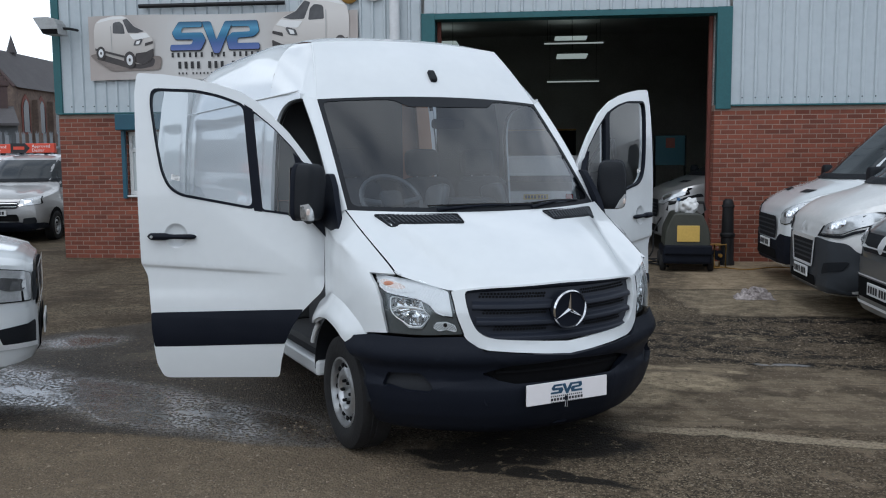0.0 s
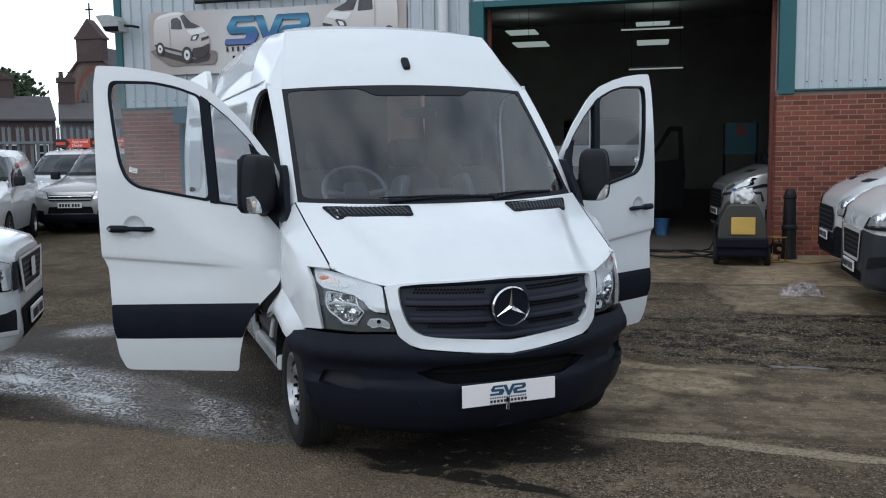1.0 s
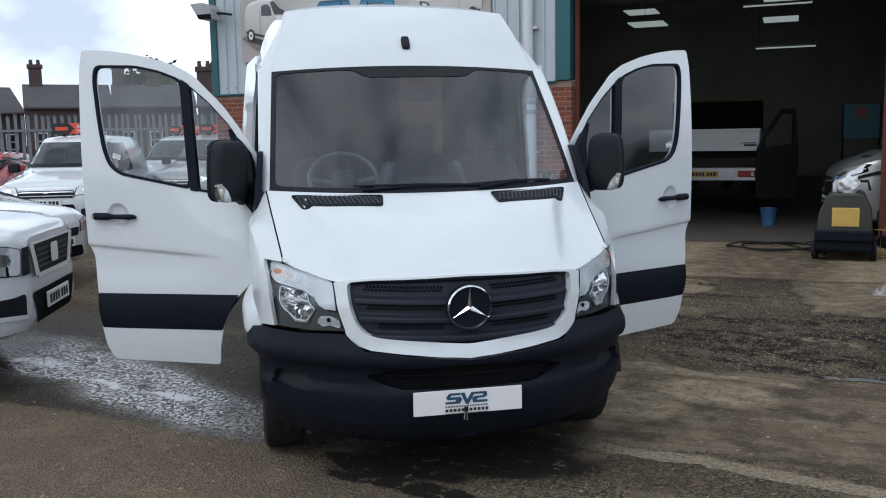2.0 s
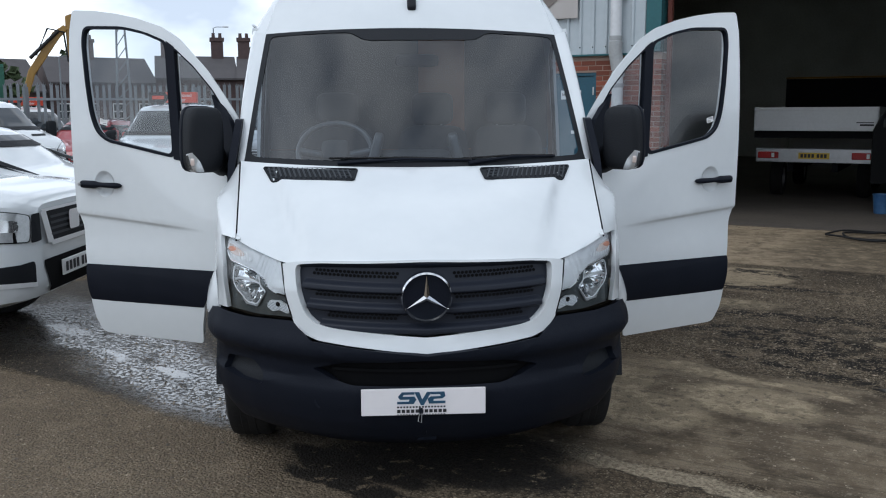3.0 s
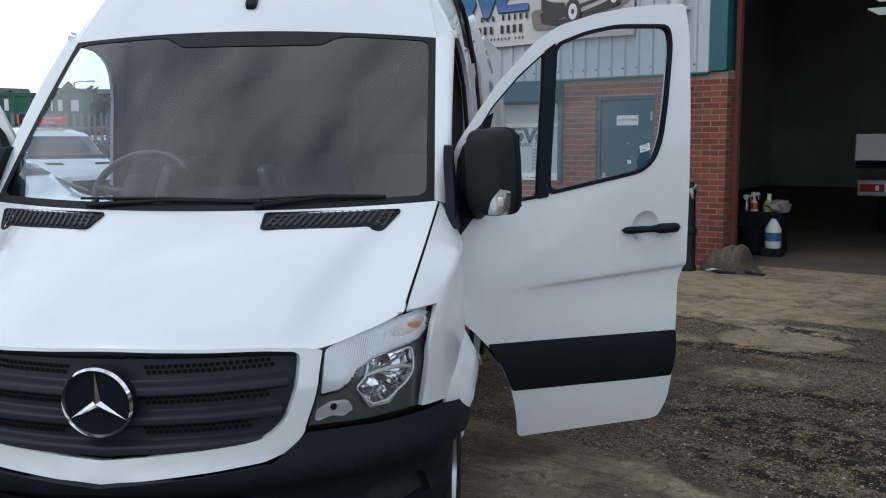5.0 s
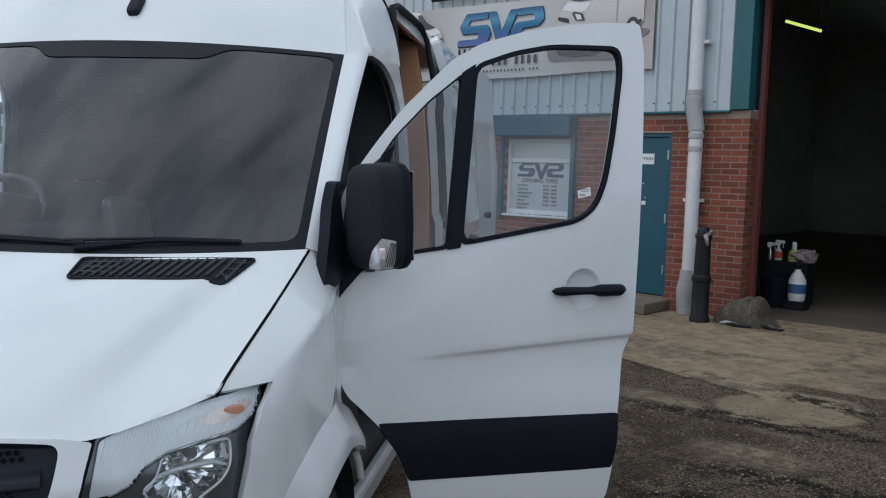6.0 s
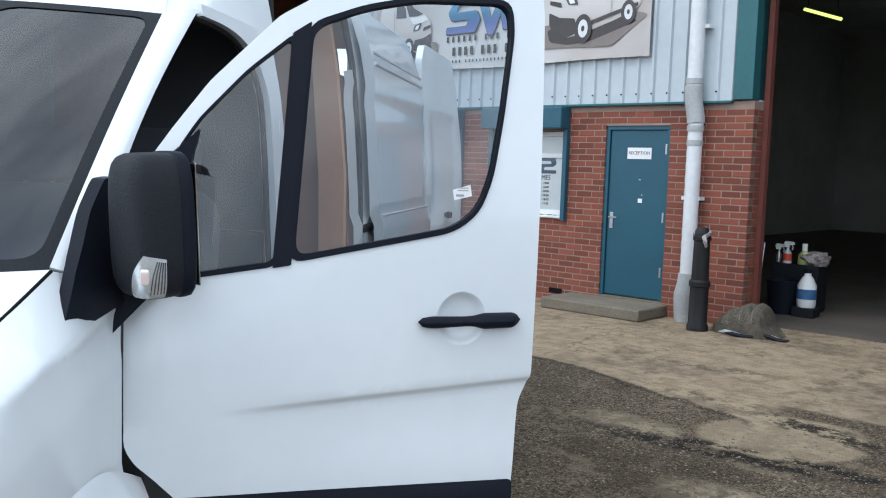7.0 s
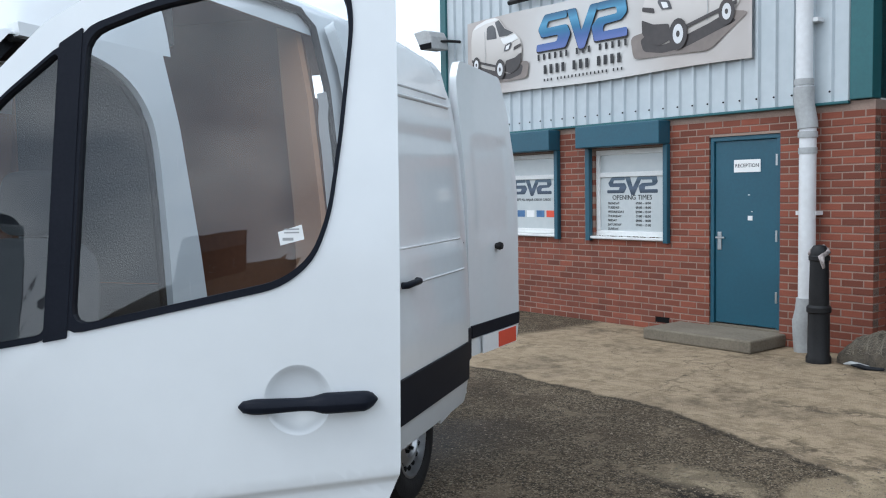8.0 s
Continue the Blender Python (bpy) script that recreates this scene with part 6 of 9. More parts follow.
def brick_wall(name, x0, x1, near):
    """Stretcher bond: a mortar core and a brick for each place; those of the near stretch are parts."""
    cols, rows, joint = 0.225, 0.075, 0.013
    core, cuts = [], sorted({x0, x1, *[h for hole in HOLES for h in hole[:2] if x0 < h < x1]})
    for a, c in zip(cuts, cuts[1:]):
        hole = [h for h in HOLES if h[0] <= a + 1e-3 and h[1] >= c - 1e-3]
        if not hole:
            core.append((a, c, WALL + 0.005, WALL + 0.12, 0, SPLIT - 0.005))
        else:
            if hole[0][2] > 0:
                core.append((a, c, WALL + 0.005, WALL + 0.12, 0, hole[0][2]))
            core.append((a, c, WALL + 0.005, WALL + 0.12, hole[0][3], SPLIT - 0.005))
    w = tagged(part(name, boxes(*core), MORTAR), "red brick wall with pale mortar", "wall", kind="structure")
    shapes = {}

    def brick(length):
        key = round(length, 3)
        if key not in shapes:
            bm = boxes((-key / 2, key / 2, 0, 0.10, 0, rows - joint))
            bmesh.ops.bevel(bm, geom=[e for e in bm.edges if all(abs(v.co.y) < 1e-4 for v in e.verts)], offset=0.003, segments=1, affect="EDGES")
            me = bpy.data.meshes.new("brick")
            bm.to_mesh(me), bm.free()
            me.materials.append(BRICK)
            shapes[key] = me
        return shapes[key]

    rnd, vs, fs, count = random.Random(5), [], [], 0
    for r in range(int((SPLIT - 0.03) / rows)):
        z, x = r * rows + 0.004, x0 - (cols / 2 if r % 2 else 0)
        while x < x1 - 0.02:
            spans = [(max(x, x0), min(x + cols - joint, x1))]
            for h in HOLES:
                if z + rows - joint > h[2] + 0.01 and z < h[3] - 0.01:
                    spans = [q for a, c in spans for q in ((a, min(c, h[0])), (max(a, h[1]), c)) if q[1] - q[0] > 0.03] if any(c > h[0] and a < h[1] for a, c in spans) else spans
            for a, c in spans:
                if c - a < 0.03:
                    continue
                me, mid, dy = brick(c - a), (a + c) / 2, rnd.uniform(-0.002, 0.002)
                if near[0] < mid < near[1] and near[2] < z < near[3] and count < 300:
                    ob = new("brick", me)
                    ob.parent = w
                    ob.location = (mid, WALL + dy, z)
                    count += 1
                else:
                    k = len(vs)
                    vs += [(v.co.x + mid, v.co.y + WALL + dy, v.co.z + z) for v in me.vertices]
                    fs += [tuple(i + k for i in p.vertices) for p in me.polygons]
            x += cols
    tagged(part("bricks", (vs, fs), BRICK, w), "red bricks", kind="stuff")


def pier(name, x, s):
    """The brick return of the big opening."""
    p = tagged(part(name, boxes((min(x, x - s * 0.1), max(x, x - s * 0.1), WALL + 0.1, WALL + 0.335, 0, SPLIT - 0.006)), MORTAR), "brick return of the workshop opening", "wall", kind="structure")
    me = bpy.data.meshes.new("brick")
    bm = boxes((-0.05, 0.05, 0, 0.214, 0, 0.064))
    bmesh.ops.bevel(bm, geom=bm.edges[:], offset=0.003, segments=1, affect="EDGES")
    bm.to_mesh(me), bm.free()
    me.materials.append(BRICK)
    for r in range(32):
        ob = new("brick", me)
        ob.parent = p
        ob.location = (x - s * 0.04, WALL + 0.106 if r % 2 else WALL + 0.116, r * 0.075 + 0.004)


def gradient(name, stops, z0, z1, metal=0.3):
    """A print that runs through colours from z0 up to z1."""
    m, n, l, b = node_mat(name)
    tc, sep, mr, rp = (n.new("ShaderNode" + k) for k in ("TexCoord", "SeparateXYZ", "MapRange", "ValToRGB"))
    mr.inputs["From Min"].default_value, mr.inputs["From Max"].default_value = z0, z1
    l.new(tc.outputs["Object"], sep.inputs[0]), l.new(sep.outputs["Z"], mr.inputs["Value"]), l.new(mr.outputs["Result"], rp.inputs["Fac"])
    rp.color_ramp.elements[0].color, rp.color_ramp.elements[1].color = (*stops[0], 1), (*stops[-1], 1)
    for i, c in enumerate(stops[1:-1]):
        rp.color_ramp.elements.new((i + 1) / (len(stops) - 1)).color = (*c, 1)
    l.new(rp.outputs["Color"], b.inputs["Base Color"])
    b.inputs["Roughness"].default_value, b.inputs["Metallic"].default_value = 0.4, metal
    return m


def mark_bars(x0, z0, h, words, pitch, wide):
    """Plain upright bars, one for each sign of a line, with gaps between the words."""
    out, k = [], 0
    for w in words:
        out += [(x0 + (k + i) * pitch, x0 + (k + i) * pitch + wide, z0, z0 + h) for i in range(w)]
        k += w + 0.8
    return out


def banner():
    b = thing("banner", pose(0, 0, 0), "long vinyl banner with a blue mark and two printed vans", "banner")
    X0, X1, Z0, Z1, Y = -7.17, -2.58, 3.015, 4.075, WALL - 0.085
    part("sheet", grid(lambda u, v: (X0 + (X1 - X0) * u, Y + 0.008 * math.sin(u * 31) * math.sin(v * 5), Z0 + (Z1 - Z0) * v + 0.012 * math.sin(u * 9)), 60, 8), BANNER, b, smooth=60, thick=0.004)
    blue = gradient("blue_steel_print", ((0.11, 0.15, 0.36), (0.055, 0.11, 0.28), (0.03, 0.14, 0.26), (0.09, 0.27, 0.42), (0.03, 0.09, 0.17)), 3.49, 3.95)
    for line in logo_strokes(1.52, 0.46):
        base = rounded(line, 0.03, 3)
        cx, cz = sum(a for a, c in base) / len(base), sum(c for a, c in base) / len(base)
        part("mark_edge", prism([(cx + (a - cx) * 1.03 - 4.98, cz + (c - cz) * 1.05 + 3.712) for a, c in base], lambda a, c: (a, Y - 0.020, c), (0, 0.006, 0)), INK, b, "dark edge of the strokes")
        part("mark", prism([(a - 4.98, c + 3.72) for a, c in base], lambda a, c: (a, Y - 0.026, c), (0, 0.005, 0)), blue, b, "blue folded strokes")
    letter_bars(b, mark_bars(-5.73, 3.375, 0.078, (6, 3, 5), 0.1, 0.038), lambda a, c: (a, Y - 0.021, c), INK)
    letter_bars(b, mark_bars(-5.62, 3.19, 0.115, (4, 3, 4), 0.107, 0.052), lambda a, c: (a, Y - 0.021, c), INK)
    letter_bars(b, mark_bars(-5.62, 3.095, 0.035, (3, 14, 3), 0.063, 0.024), lambda a, c: (a, Y - 0.021, c), INK)
    body_print = gradient("printed_white_body", ((0.30, 0.27, 0.24), (0.52, 0.49, 0.46), (0.66, 0.63, 0.60)), 3.2, 4.05, 0.0)
    floor_print = surface("printed_floor", (0.22, 0.185, 0.165), 0.5, 0, (0.16, 0.135, 0.12), 2.5, 12, 0.8)
    shade_print = surface("printed_shadow", (0.035, 0.03, 0.03), 0.5, 0, (0.06, 0.05, 0.048), 3, 15, 0.7)
    glass_print = surface("printed_dark_glass", (0.045, 0.045, 0.05), 0.4, 0, (0.10, 0.10, 0.105), 2.2, 8, 0.9)

    def printed(x, z, k, s):
        """A van in three-quarter view, flat on the sheet; s gives the way it faces."""
        q = lambda line: [(x + s * k * a, z + k * c) for a, c in line]
        step = [0]

        def lay(name, line, material, soft=0.0, label=""):
            step[0] += 1
            line = rounded(line, soft, 3) if soft else line
            part(name, prism(q(line), lambda a, c: (a, Y - 0.013 - 0.0012 * step[0], c), (0, 0.001, 0)), material, b, label)
        lay("printed_floor", [(-0.10, 0.22), (0.30, 0.30), (1.20, 0.18), (1.16, -0.04), (0.3, -0.06)], floor_print, 0.06)
        lay("printed_shadow", [(0.02, 0.16), (0.20, 0.26), (0.9, 0.2), (1.08, 0.14), (1.04, 0.02), (0.82, -0.02), (0.56, 0.0)], shade_print, 0.04)
        lay("printed_van", [(0.0, 0.30), (0.0, 0.62), (0.03, 0.75), (0.11, 0.82), (0.34, 0.87), (0.52, 0.87), (0.60, 0.84), (0.73, 0.69), (0.93, 0.60), (1.02, 0.51), (1.06, 0.40), (1.05, 0.2), (0.98, 0.10), (0.84, 0.05), (0.66, 0.08), (0.3, 0.18), (0.1, 0.25)], body_print, 0.03, "flat picture of a pale van")
        lay("printed_roof", [(0.05, 0.755), (0.13, 0.815), (0.34, 0.862), (0.52, 0.862), (0.58, 0.83), (0.30, 0.81)], PAPER, 0.02)
        lay("printed_glass", [(0.34, 0.58), (0.345, 0.74), (0.38, 0.765), (0.47, 0.775), (0.53, 0.72), (0.555, 0.57)], glass_print, 0.02)
        lay("printed_screen", [(0.52, 0.80), (0.60, 0.825), (0.72, 0.69), (0.90, 0.605), (0.78, 0.58), (0.61, 0.585)], glass_print, 0.015)
        lay("printed_bonnet", [(0.63, 0.56), (0.80, 0.57), (0.93, 0.585), (1.0, 0.51), (0.86, 0.48), (0.70, 0.47)], PAPER, 0.02)
        lay("printed_bumper", [(0.70, 0.10), (0.74, 0.24), (0.92, 0.26), (1.055, 0.32), (1.05, 0.19), (0.98, 0.10), (0.84, 0.05)], shade_print, 0.02)
        lay("printed_grille", [(0.90, 0.36), (0.91, 0.41), (1.045, 0.44), (1.05, 0.40)], shade_print, 0.01)
        lay("printed_lamp", [(0.70, 0.37), (0.73, 0.45), (0.85, 0.485), (0.87, 0.46), (0.82, 0.38)], glass_print, 0.015)
        lay("printed_lamp_glint", [(0.74, 0.39), (0.76, 0.44), (0.83, 0.455), (0.80, 0.39)], PAPER, 0.01)
        lay("printed_door_line", [(0.305, 0.70), (0.313, 0.70), (0.322, 0.20), (0.314, 0.20)], PVC_DARK)
        lay("printed_trim", [(0.02, 0.335), (0.30, 0.265), (0.55, 0.20), (0.55, 0.165), (0.30, 0.23), (0.02, 0.30)], shade_print)
        for cx, cz, r in ((0.12, 0.25, 0.10), (0.63, 0.13, 0.125)):
            ring = lambda f, g: [(cx + f * r * math.cos(i * 0.3927), cz + g * r * math.sin(i * 0.3927)) for i in range(16)]
            lay("printed_arch", ring(0.82, 1.15), shade_print)
            lay("printed_rim", ring(0.46, 0.72), PVC)
            lay("printed_hub", ring(0.16, 0.24), shade_print)
    printed(-7.07, 3.22, 0.98, 1)
    printed(-2.72, 3.24, 1.22, -1)
    tagged(part("sign_bar", tube([(-6.26, WALL - 0.11, 4.22), (-3.78, WALL - 0.11, 4.22)], 0.035, 8), IRON), "dark bar lamp above the banner", "bar lamp")


PANE_BLUE = gradient("grey_blue_print", ((0.03, 0.045, 0.07), (0.07, 0.10, 0.15), (0.035, 0.06, 0.09), (0.10, 0.15, 0.20)), 1.62, 1.82, 0.0)


def windows():
    for k, (x0, x1) in enumerate(((-4.87, -3.75), (-6.62, -5.50))):
        z0, z1 = 1.06, 2.16
        w = thing(f"window_{k + 1}", pose(0, 0, 0), "white framed office window under a teal shutter box", "window", kind="structure")
        f = 0.065
        part("window_frame", boxes((x0 + 0.005, x1 - 0.005, WALL + 0.05, WALL + 0.11, z0 + 0.03, z0 + f + 0.03), (x0 + 0.005, x1 - 0.005, WALL + 0.05, WALL + 0.11, z1 - f, z1 - 0.003), (x0 + 0.005, x0 + f, WALL + 0.05, WALL + 0.11, z0 + f + 0.03, z1 - f), (x1 - f, x1 - 0.005, WALL + 0.05, WALL + 0.11, z0 + f + 0.03, z1 - f), (x0 + f, x1 - f, WALL + 0.05, WALL + 0.11, z1 - 0.34, z1 - 0.28)), UPVC, w, "white plastic frame", bevel=0.008)
        part("window_sill", boxes((x0 - 0.02, x1 + 0.02, WALL - 0.05, WALL + 0.1, z0 - 0.005, z0 + 0.028)), UPVC, w, "white sill with dirt", bevel=0.008)
        part("pane", boxes((x0 + f, x1 - f, WALL + 0.075, WALL + 0.082, z1 - 0.28, z1 - f)), surface_once_glass(), w)
        pn = part("pane", boxes((x0 + f, x1 - f, WALL + 0.075, WALL + 0.082, z0 + f + 0.03, z1 - 0.34)), surface_once_glass(), w, "frosted pane with blue and black print")
        cx, y = (x0 + x1) / 2, WALL + 0.072
        for line in logo_strokes(0.78, 0.2):
            part("pane_mark", prism([(a + cx, c + 1.72) for a, c in rounded(line, 0.012, 2)], lambda a, c: (a, y, c), (0, 0.002, 0)), PANE_BLUE, pn)
        face = lambda x, z: pose(x, y, z, 90, 0, 0)
        if k == 0:
            writing("pane_words", "OPENING TIMES", 0.085, face(cx, 1.565), INK, pn)
            for i, d in enumerate(("MONDAY", "TUESDAY", "WEDNESDAY", "THURSDAY", "FRIDAY", "SATURDAY", "SUNDAY")):
                z = 1.495 - i * 0.053
                writing("pane_words", d, 0.043, face(cx - 0.38, z), INK, pn, "LEFT")
                if i < 6:
                    writing("pane_words", "09:00 - 18:00" if i < 5 else "09:00 - 15:00", 0.043, face(cx + 0.06, z), INK, pn, "LEFT")
        else:
            writing("pane_words", "ACCEPT ALL MAJOR CREDIT CARDS", 0.046, face(cx, 1.545), INK, pn)
            for i, mt in enumerate((BLUE_SIGN, PAPER, BLUE_SIGN, RED_SIGN)):
                part("card_mark", boxes((cx - 0.28 + i * 0.19, cx - 0.13 + i * 0.19, y, y + 0.002, 1.31, 1.40)), mt, pn)
        sh = thing("shutter_box", pose(0, 0, 0), "teal roller shutter box over the window", "shutter", "window shutters")
        part("housing", boxes((x0 - 0.10, x1 + 0.07, WALL - 0.22, WALL - 0.003, 2.185, 2.45)), TEAL, sh, bevel=0.012)
        part("guide", boxes((x0 - 0.075, x0 - 0.008, WALL - 0.07, WALL - 0.003, 1.03, 2.183)), TEAL, sh, bevel=0.006)
        part("guide", boxes((x1 + 0.008, x1 + 0.07, WALL - 0.07, WALL - 0.003, 1.03, 2.183)), TEAL, sh, bevel=0.006)


def surface_once_glass():
    if "frost" not in _once:
        _once["frost"] = surface("frosted_vinyl_glass", (0.50, 0.53, 0.53), 0.25, 0, (0.42, 0.46, 0.47), 1.2, 10, 0.6, coat=0.5)
    return _once["frost"]


def reception():
    d = thing("door_1", pose(0, 0, 0), "closed teal steel door with a small white sign", "door", kind="structure")
    x0, x1, z0, z1 = -3.16, -2.30, 0.16, 2.225
    part("door_frame", boxes((x0 + 0.003, x0 + 0.05, WALL + 0.02, WALL + 0.12, z0, z1 - 0.05), (x1 - 0.05, x1 - 0.003, WALL + 0.02, WALL + 0.12, z0, z1 - 0.05), (x0 + 0.003, x1 - 0.003, WALL + 0.02, WALL + 0.12, z1 - 0.05, z1 - 0.003)), TEAL, d, bevel=0.005)
    leaf = part("door_leaf", boxes((x0 + 0.054, x1 - 0.054, WALL + 0.045, WALL + 0.09, z0 + 0.012, z1 - 0.054)), TEAL, d, bevel=0.004)
    part("threshold", boxes((x0, x1, WALL + 0.012, WALL + 0.12, 0, z0 - 0.003)), CONCRETE, d)
    part("door_handle", tube([(-3.05, WALL + 0.0, 1.12), (-3.05, WALL - 0.03, 1.12), (-2.94, WALL - 0.035, 1.12)], 0.011, 8), STEEL, leaf, "steel lever handle", smooth=50)
    part("handle_plate", boxes((-3.075, -3.025, WALL + 0.036, WALL + 0.044, 0.98, 1.18)), STEEL, leaf, bevel=0.003)
    for z in (0.5, 1.15, 1.95):
        part("hinge", boxes((x1 - 0.06, x1 - 0.035, WALL + 0.012, WALL + 0.045, z - 0.06, z + 0.06)), STEEL, leaf, bevel=0.004)
    sg = part("door_sign", boxes((-2.87, -2.55, WALL + 0.038, WALL + 0.044, 1.83, 1.965)), PAPER, leaf, "white reception sign")
    writing("sign_words", "RECEPTION", 0.055, pose(-2.71, WALL + 0.0365, 1.9, 90), INK, sg)
    part("paper_scrap", boxes((-2.70, -2.645, WALL + 0.040, WALL + 0.0445, 1.31, 1.36)), PAPER, leaf)
    part("door_mark", boxes((-2.70, -2.68, WALL + 0.041, WALL + 0.0445, 1.58, 1.59), (-2.66, -2.645, WALL + 0.041, WALL + 0.0445, 1.40, 1.41)), PAPER, leaf)
    bm = boxes((-3.56, -2.22, 14.03, WALL + 0.01, 0, 0.135))
    tagged(part("doorstep", bm, CONCRETE, bevel=0.02), "worn concrete step below the door", "step")


def drainpipe():
    p = thing("drainpipe", pose(0, 0, 0), "grey plastic drainpipe with collars and elbows", "drainpipe")
    y = WALL - 0.13
    part("upper_pipe", tube([(-1.97, y, 6.3), (-1.97, y, 2.62)], 0.082, 16), PVC, p, smooth=50)
    part("elbow", tube([(-1.97, y, 2.62), (-1.97, y, 2.5), (-1.95, y, 2.40), (-1.93, y, 2.30), (-1.925, y, 2.24)], 0.098, 16), PVC_DARK, p, "darker grey elbow", smooth=50)
    part("lower_pipe", tube([(-1.925, y, 2.26), (-1.925, y, 0.52)], 0.082, 16), PVC, p, smooth=50)
    for z, r in ((2.62, 0.1), (2.7, 0.095), (2.18, 0.095), (2.02, 0.09), (0.52, 0.1)):
        x = -1.97 if z > 2.4 else -1.925
        part("collar", tube([(x, y, z - 0.03), (x, y, z + 0.03)], r, 16), PVC_DARK, p, smooth=50)
    part("foot_bend", tube([(-1.925, y, 0.54), (-1.93, y, 0.42), (-1.955, y, 0.3), (-1.96, y, 0.18), (-1.95, y, 0.0)], [0.098, 0.105, 0.11, 0.1, 0.095], 16), PVC_DARK, p, smooth=50)
    for z in (1.4, 3.3):
        part("bracket", boxes((-2.05, -1.83, y, WALL, z - 0.02, z + 0.02)), PVC, p)


def bollard(x, y, h, cloth=False):
    b = thing("bollard", pose(x, y, 0), "black cast iron bollard", "bollard", "bollards at the opening")
    part("post", lathe([(0.115, 0), (0.115, 0.05), (0.1, 0.08), (0.098, h * 0.42), (0.112, h * 0.43), (0.112, h * 0.47), (0.092, h * 0.49), (0.084, h * 0.86), (0.096, h * 0.87), (0.096, h * 0.90), (0.082, h * 0.91), (0.08, h * 0.95), (0.055, h * 0.99), (0, h)], 20), IRON, b, smooth=40)
    return b


def floodlight():
    f = thing("floodlight", pose(-7.62, WALL - 0.1, 3.86), "grey floodlight on the building corner", "floodlight")
    part("housing", prism([(-0.30, 0.16), (-0.06, 0.17), (0.06, 0.14), (0.12, 0.06), (0.15, -0.12), (-0.13, -0.11)], lambda a, b: (a, -0.40, b), (0, 0.30, 0)), PVC_DARK, f, "grey sloped housing", bevel=0.015)
    part("lamp_glass", prism([(-0.12, -0.108), (0.14, -0.118), (0.13, -0.03), (-0.16, -0.03)], lambda a, b: (a, -0.408, b), (0, 0.006, 0)), DARK, f, "dark lamp glass")
    part("arm", tube([(0.08, -0.25, 0.0), (0.20, -0.14, 0.0), (0.24, 0.05, 0.0)], 0.022, 8), IRON, f)


banner(), windows(), reception(), drainpipe(), floodlight()
bollard(-1.57, 14.15, 1.12), bollard(3.26, 14.25, 1.03)


# ---- other vehicles ----
from mathutils.bvhtree import BVHTree


def loft_body(stations, sweep=0.34):
    """A closed body through stations (y, bottom, belt, top, half width at the belt, half width of the roof)."""
    vs, fs, k = [], [], 11
    for y, zb, zl, zt, w, wt in stations:
        half = [(0.0, zb), (w * 0.82, zb), (w * 0.96, zb + 0.05), (w, zb + 0.22), (w * 1.005, (zb + zl) / 2 + 0.08), (w * 0.985, zl),
                (w * 0.985 + (wt - w * 0.985) * 0.5, zl + (zt - zl) * 0.56), (wt, zt - min(0.12, (zt - zl) * 0.4)), (wt * 0.9, zt - min(0.035, (zt - zl) * 0.12)), (wt * 0.6, zt - min(0.008, (zt - zl) * 0.05)), (0.0, zt)]
        back = lambda x: y + sweep * (x / 0.95) ** 2 * ease(y, 0.25, 0.8) * (1 - ease(y, 1.8, 2.7))   # the screen's corners lie further back
        vs += [(x, back(x), z) for x, z in half] + [(-x, back(x), z) for x, z in half[-2:0:-1]]
    n = 2 * k - 2
    for i in range(len(stations) - 1):
        for j in range(n):
            a, c = i * n + j, i * n + (j + 1) % n
            fs.append((a, a + n, c + n, c))
    fs.append(tuple(range(n)))
    fs.append(tuple((len(stations) - 1) * n + j for j in range(n))[::-1])
    bm = bmesh.new()
    bv = [bm.verts.new(v) for v in vs]
    for f in fs:
        bm.faces.new([bv[i] for i in f])
    bmesh.ops.recalc_face_normals(bm, faces=bm.faces)
    return bm


def subdivided(stations, n=3):
    """Stations rounded through, with n steps between each two."""
    out, k = [], len(stations)
    for i in range(k - 1):
        p0, p1, p2, p3 = (np.array(stations[min(max(i + d, 0), k - 1)]) for d in (-1, 0, 1, 2))
        for j in range(n):
            t = j / n
            c = 0.5 * (2 * p1 + (p2 - p0) * t + (2 * p0 - 5 * p1 + 4 * p2 - p3) * t * t + (3 * p1 - p0 - 3 * p2 + p3) * t**3)
            c[0] = p1[0] + (p2[0] - p1[0]) * t
            c[3] = max(c[3], c[2] + 0.01)
            out.append(tuple(float(v) for v in c))
    return out + [stations[-1]]


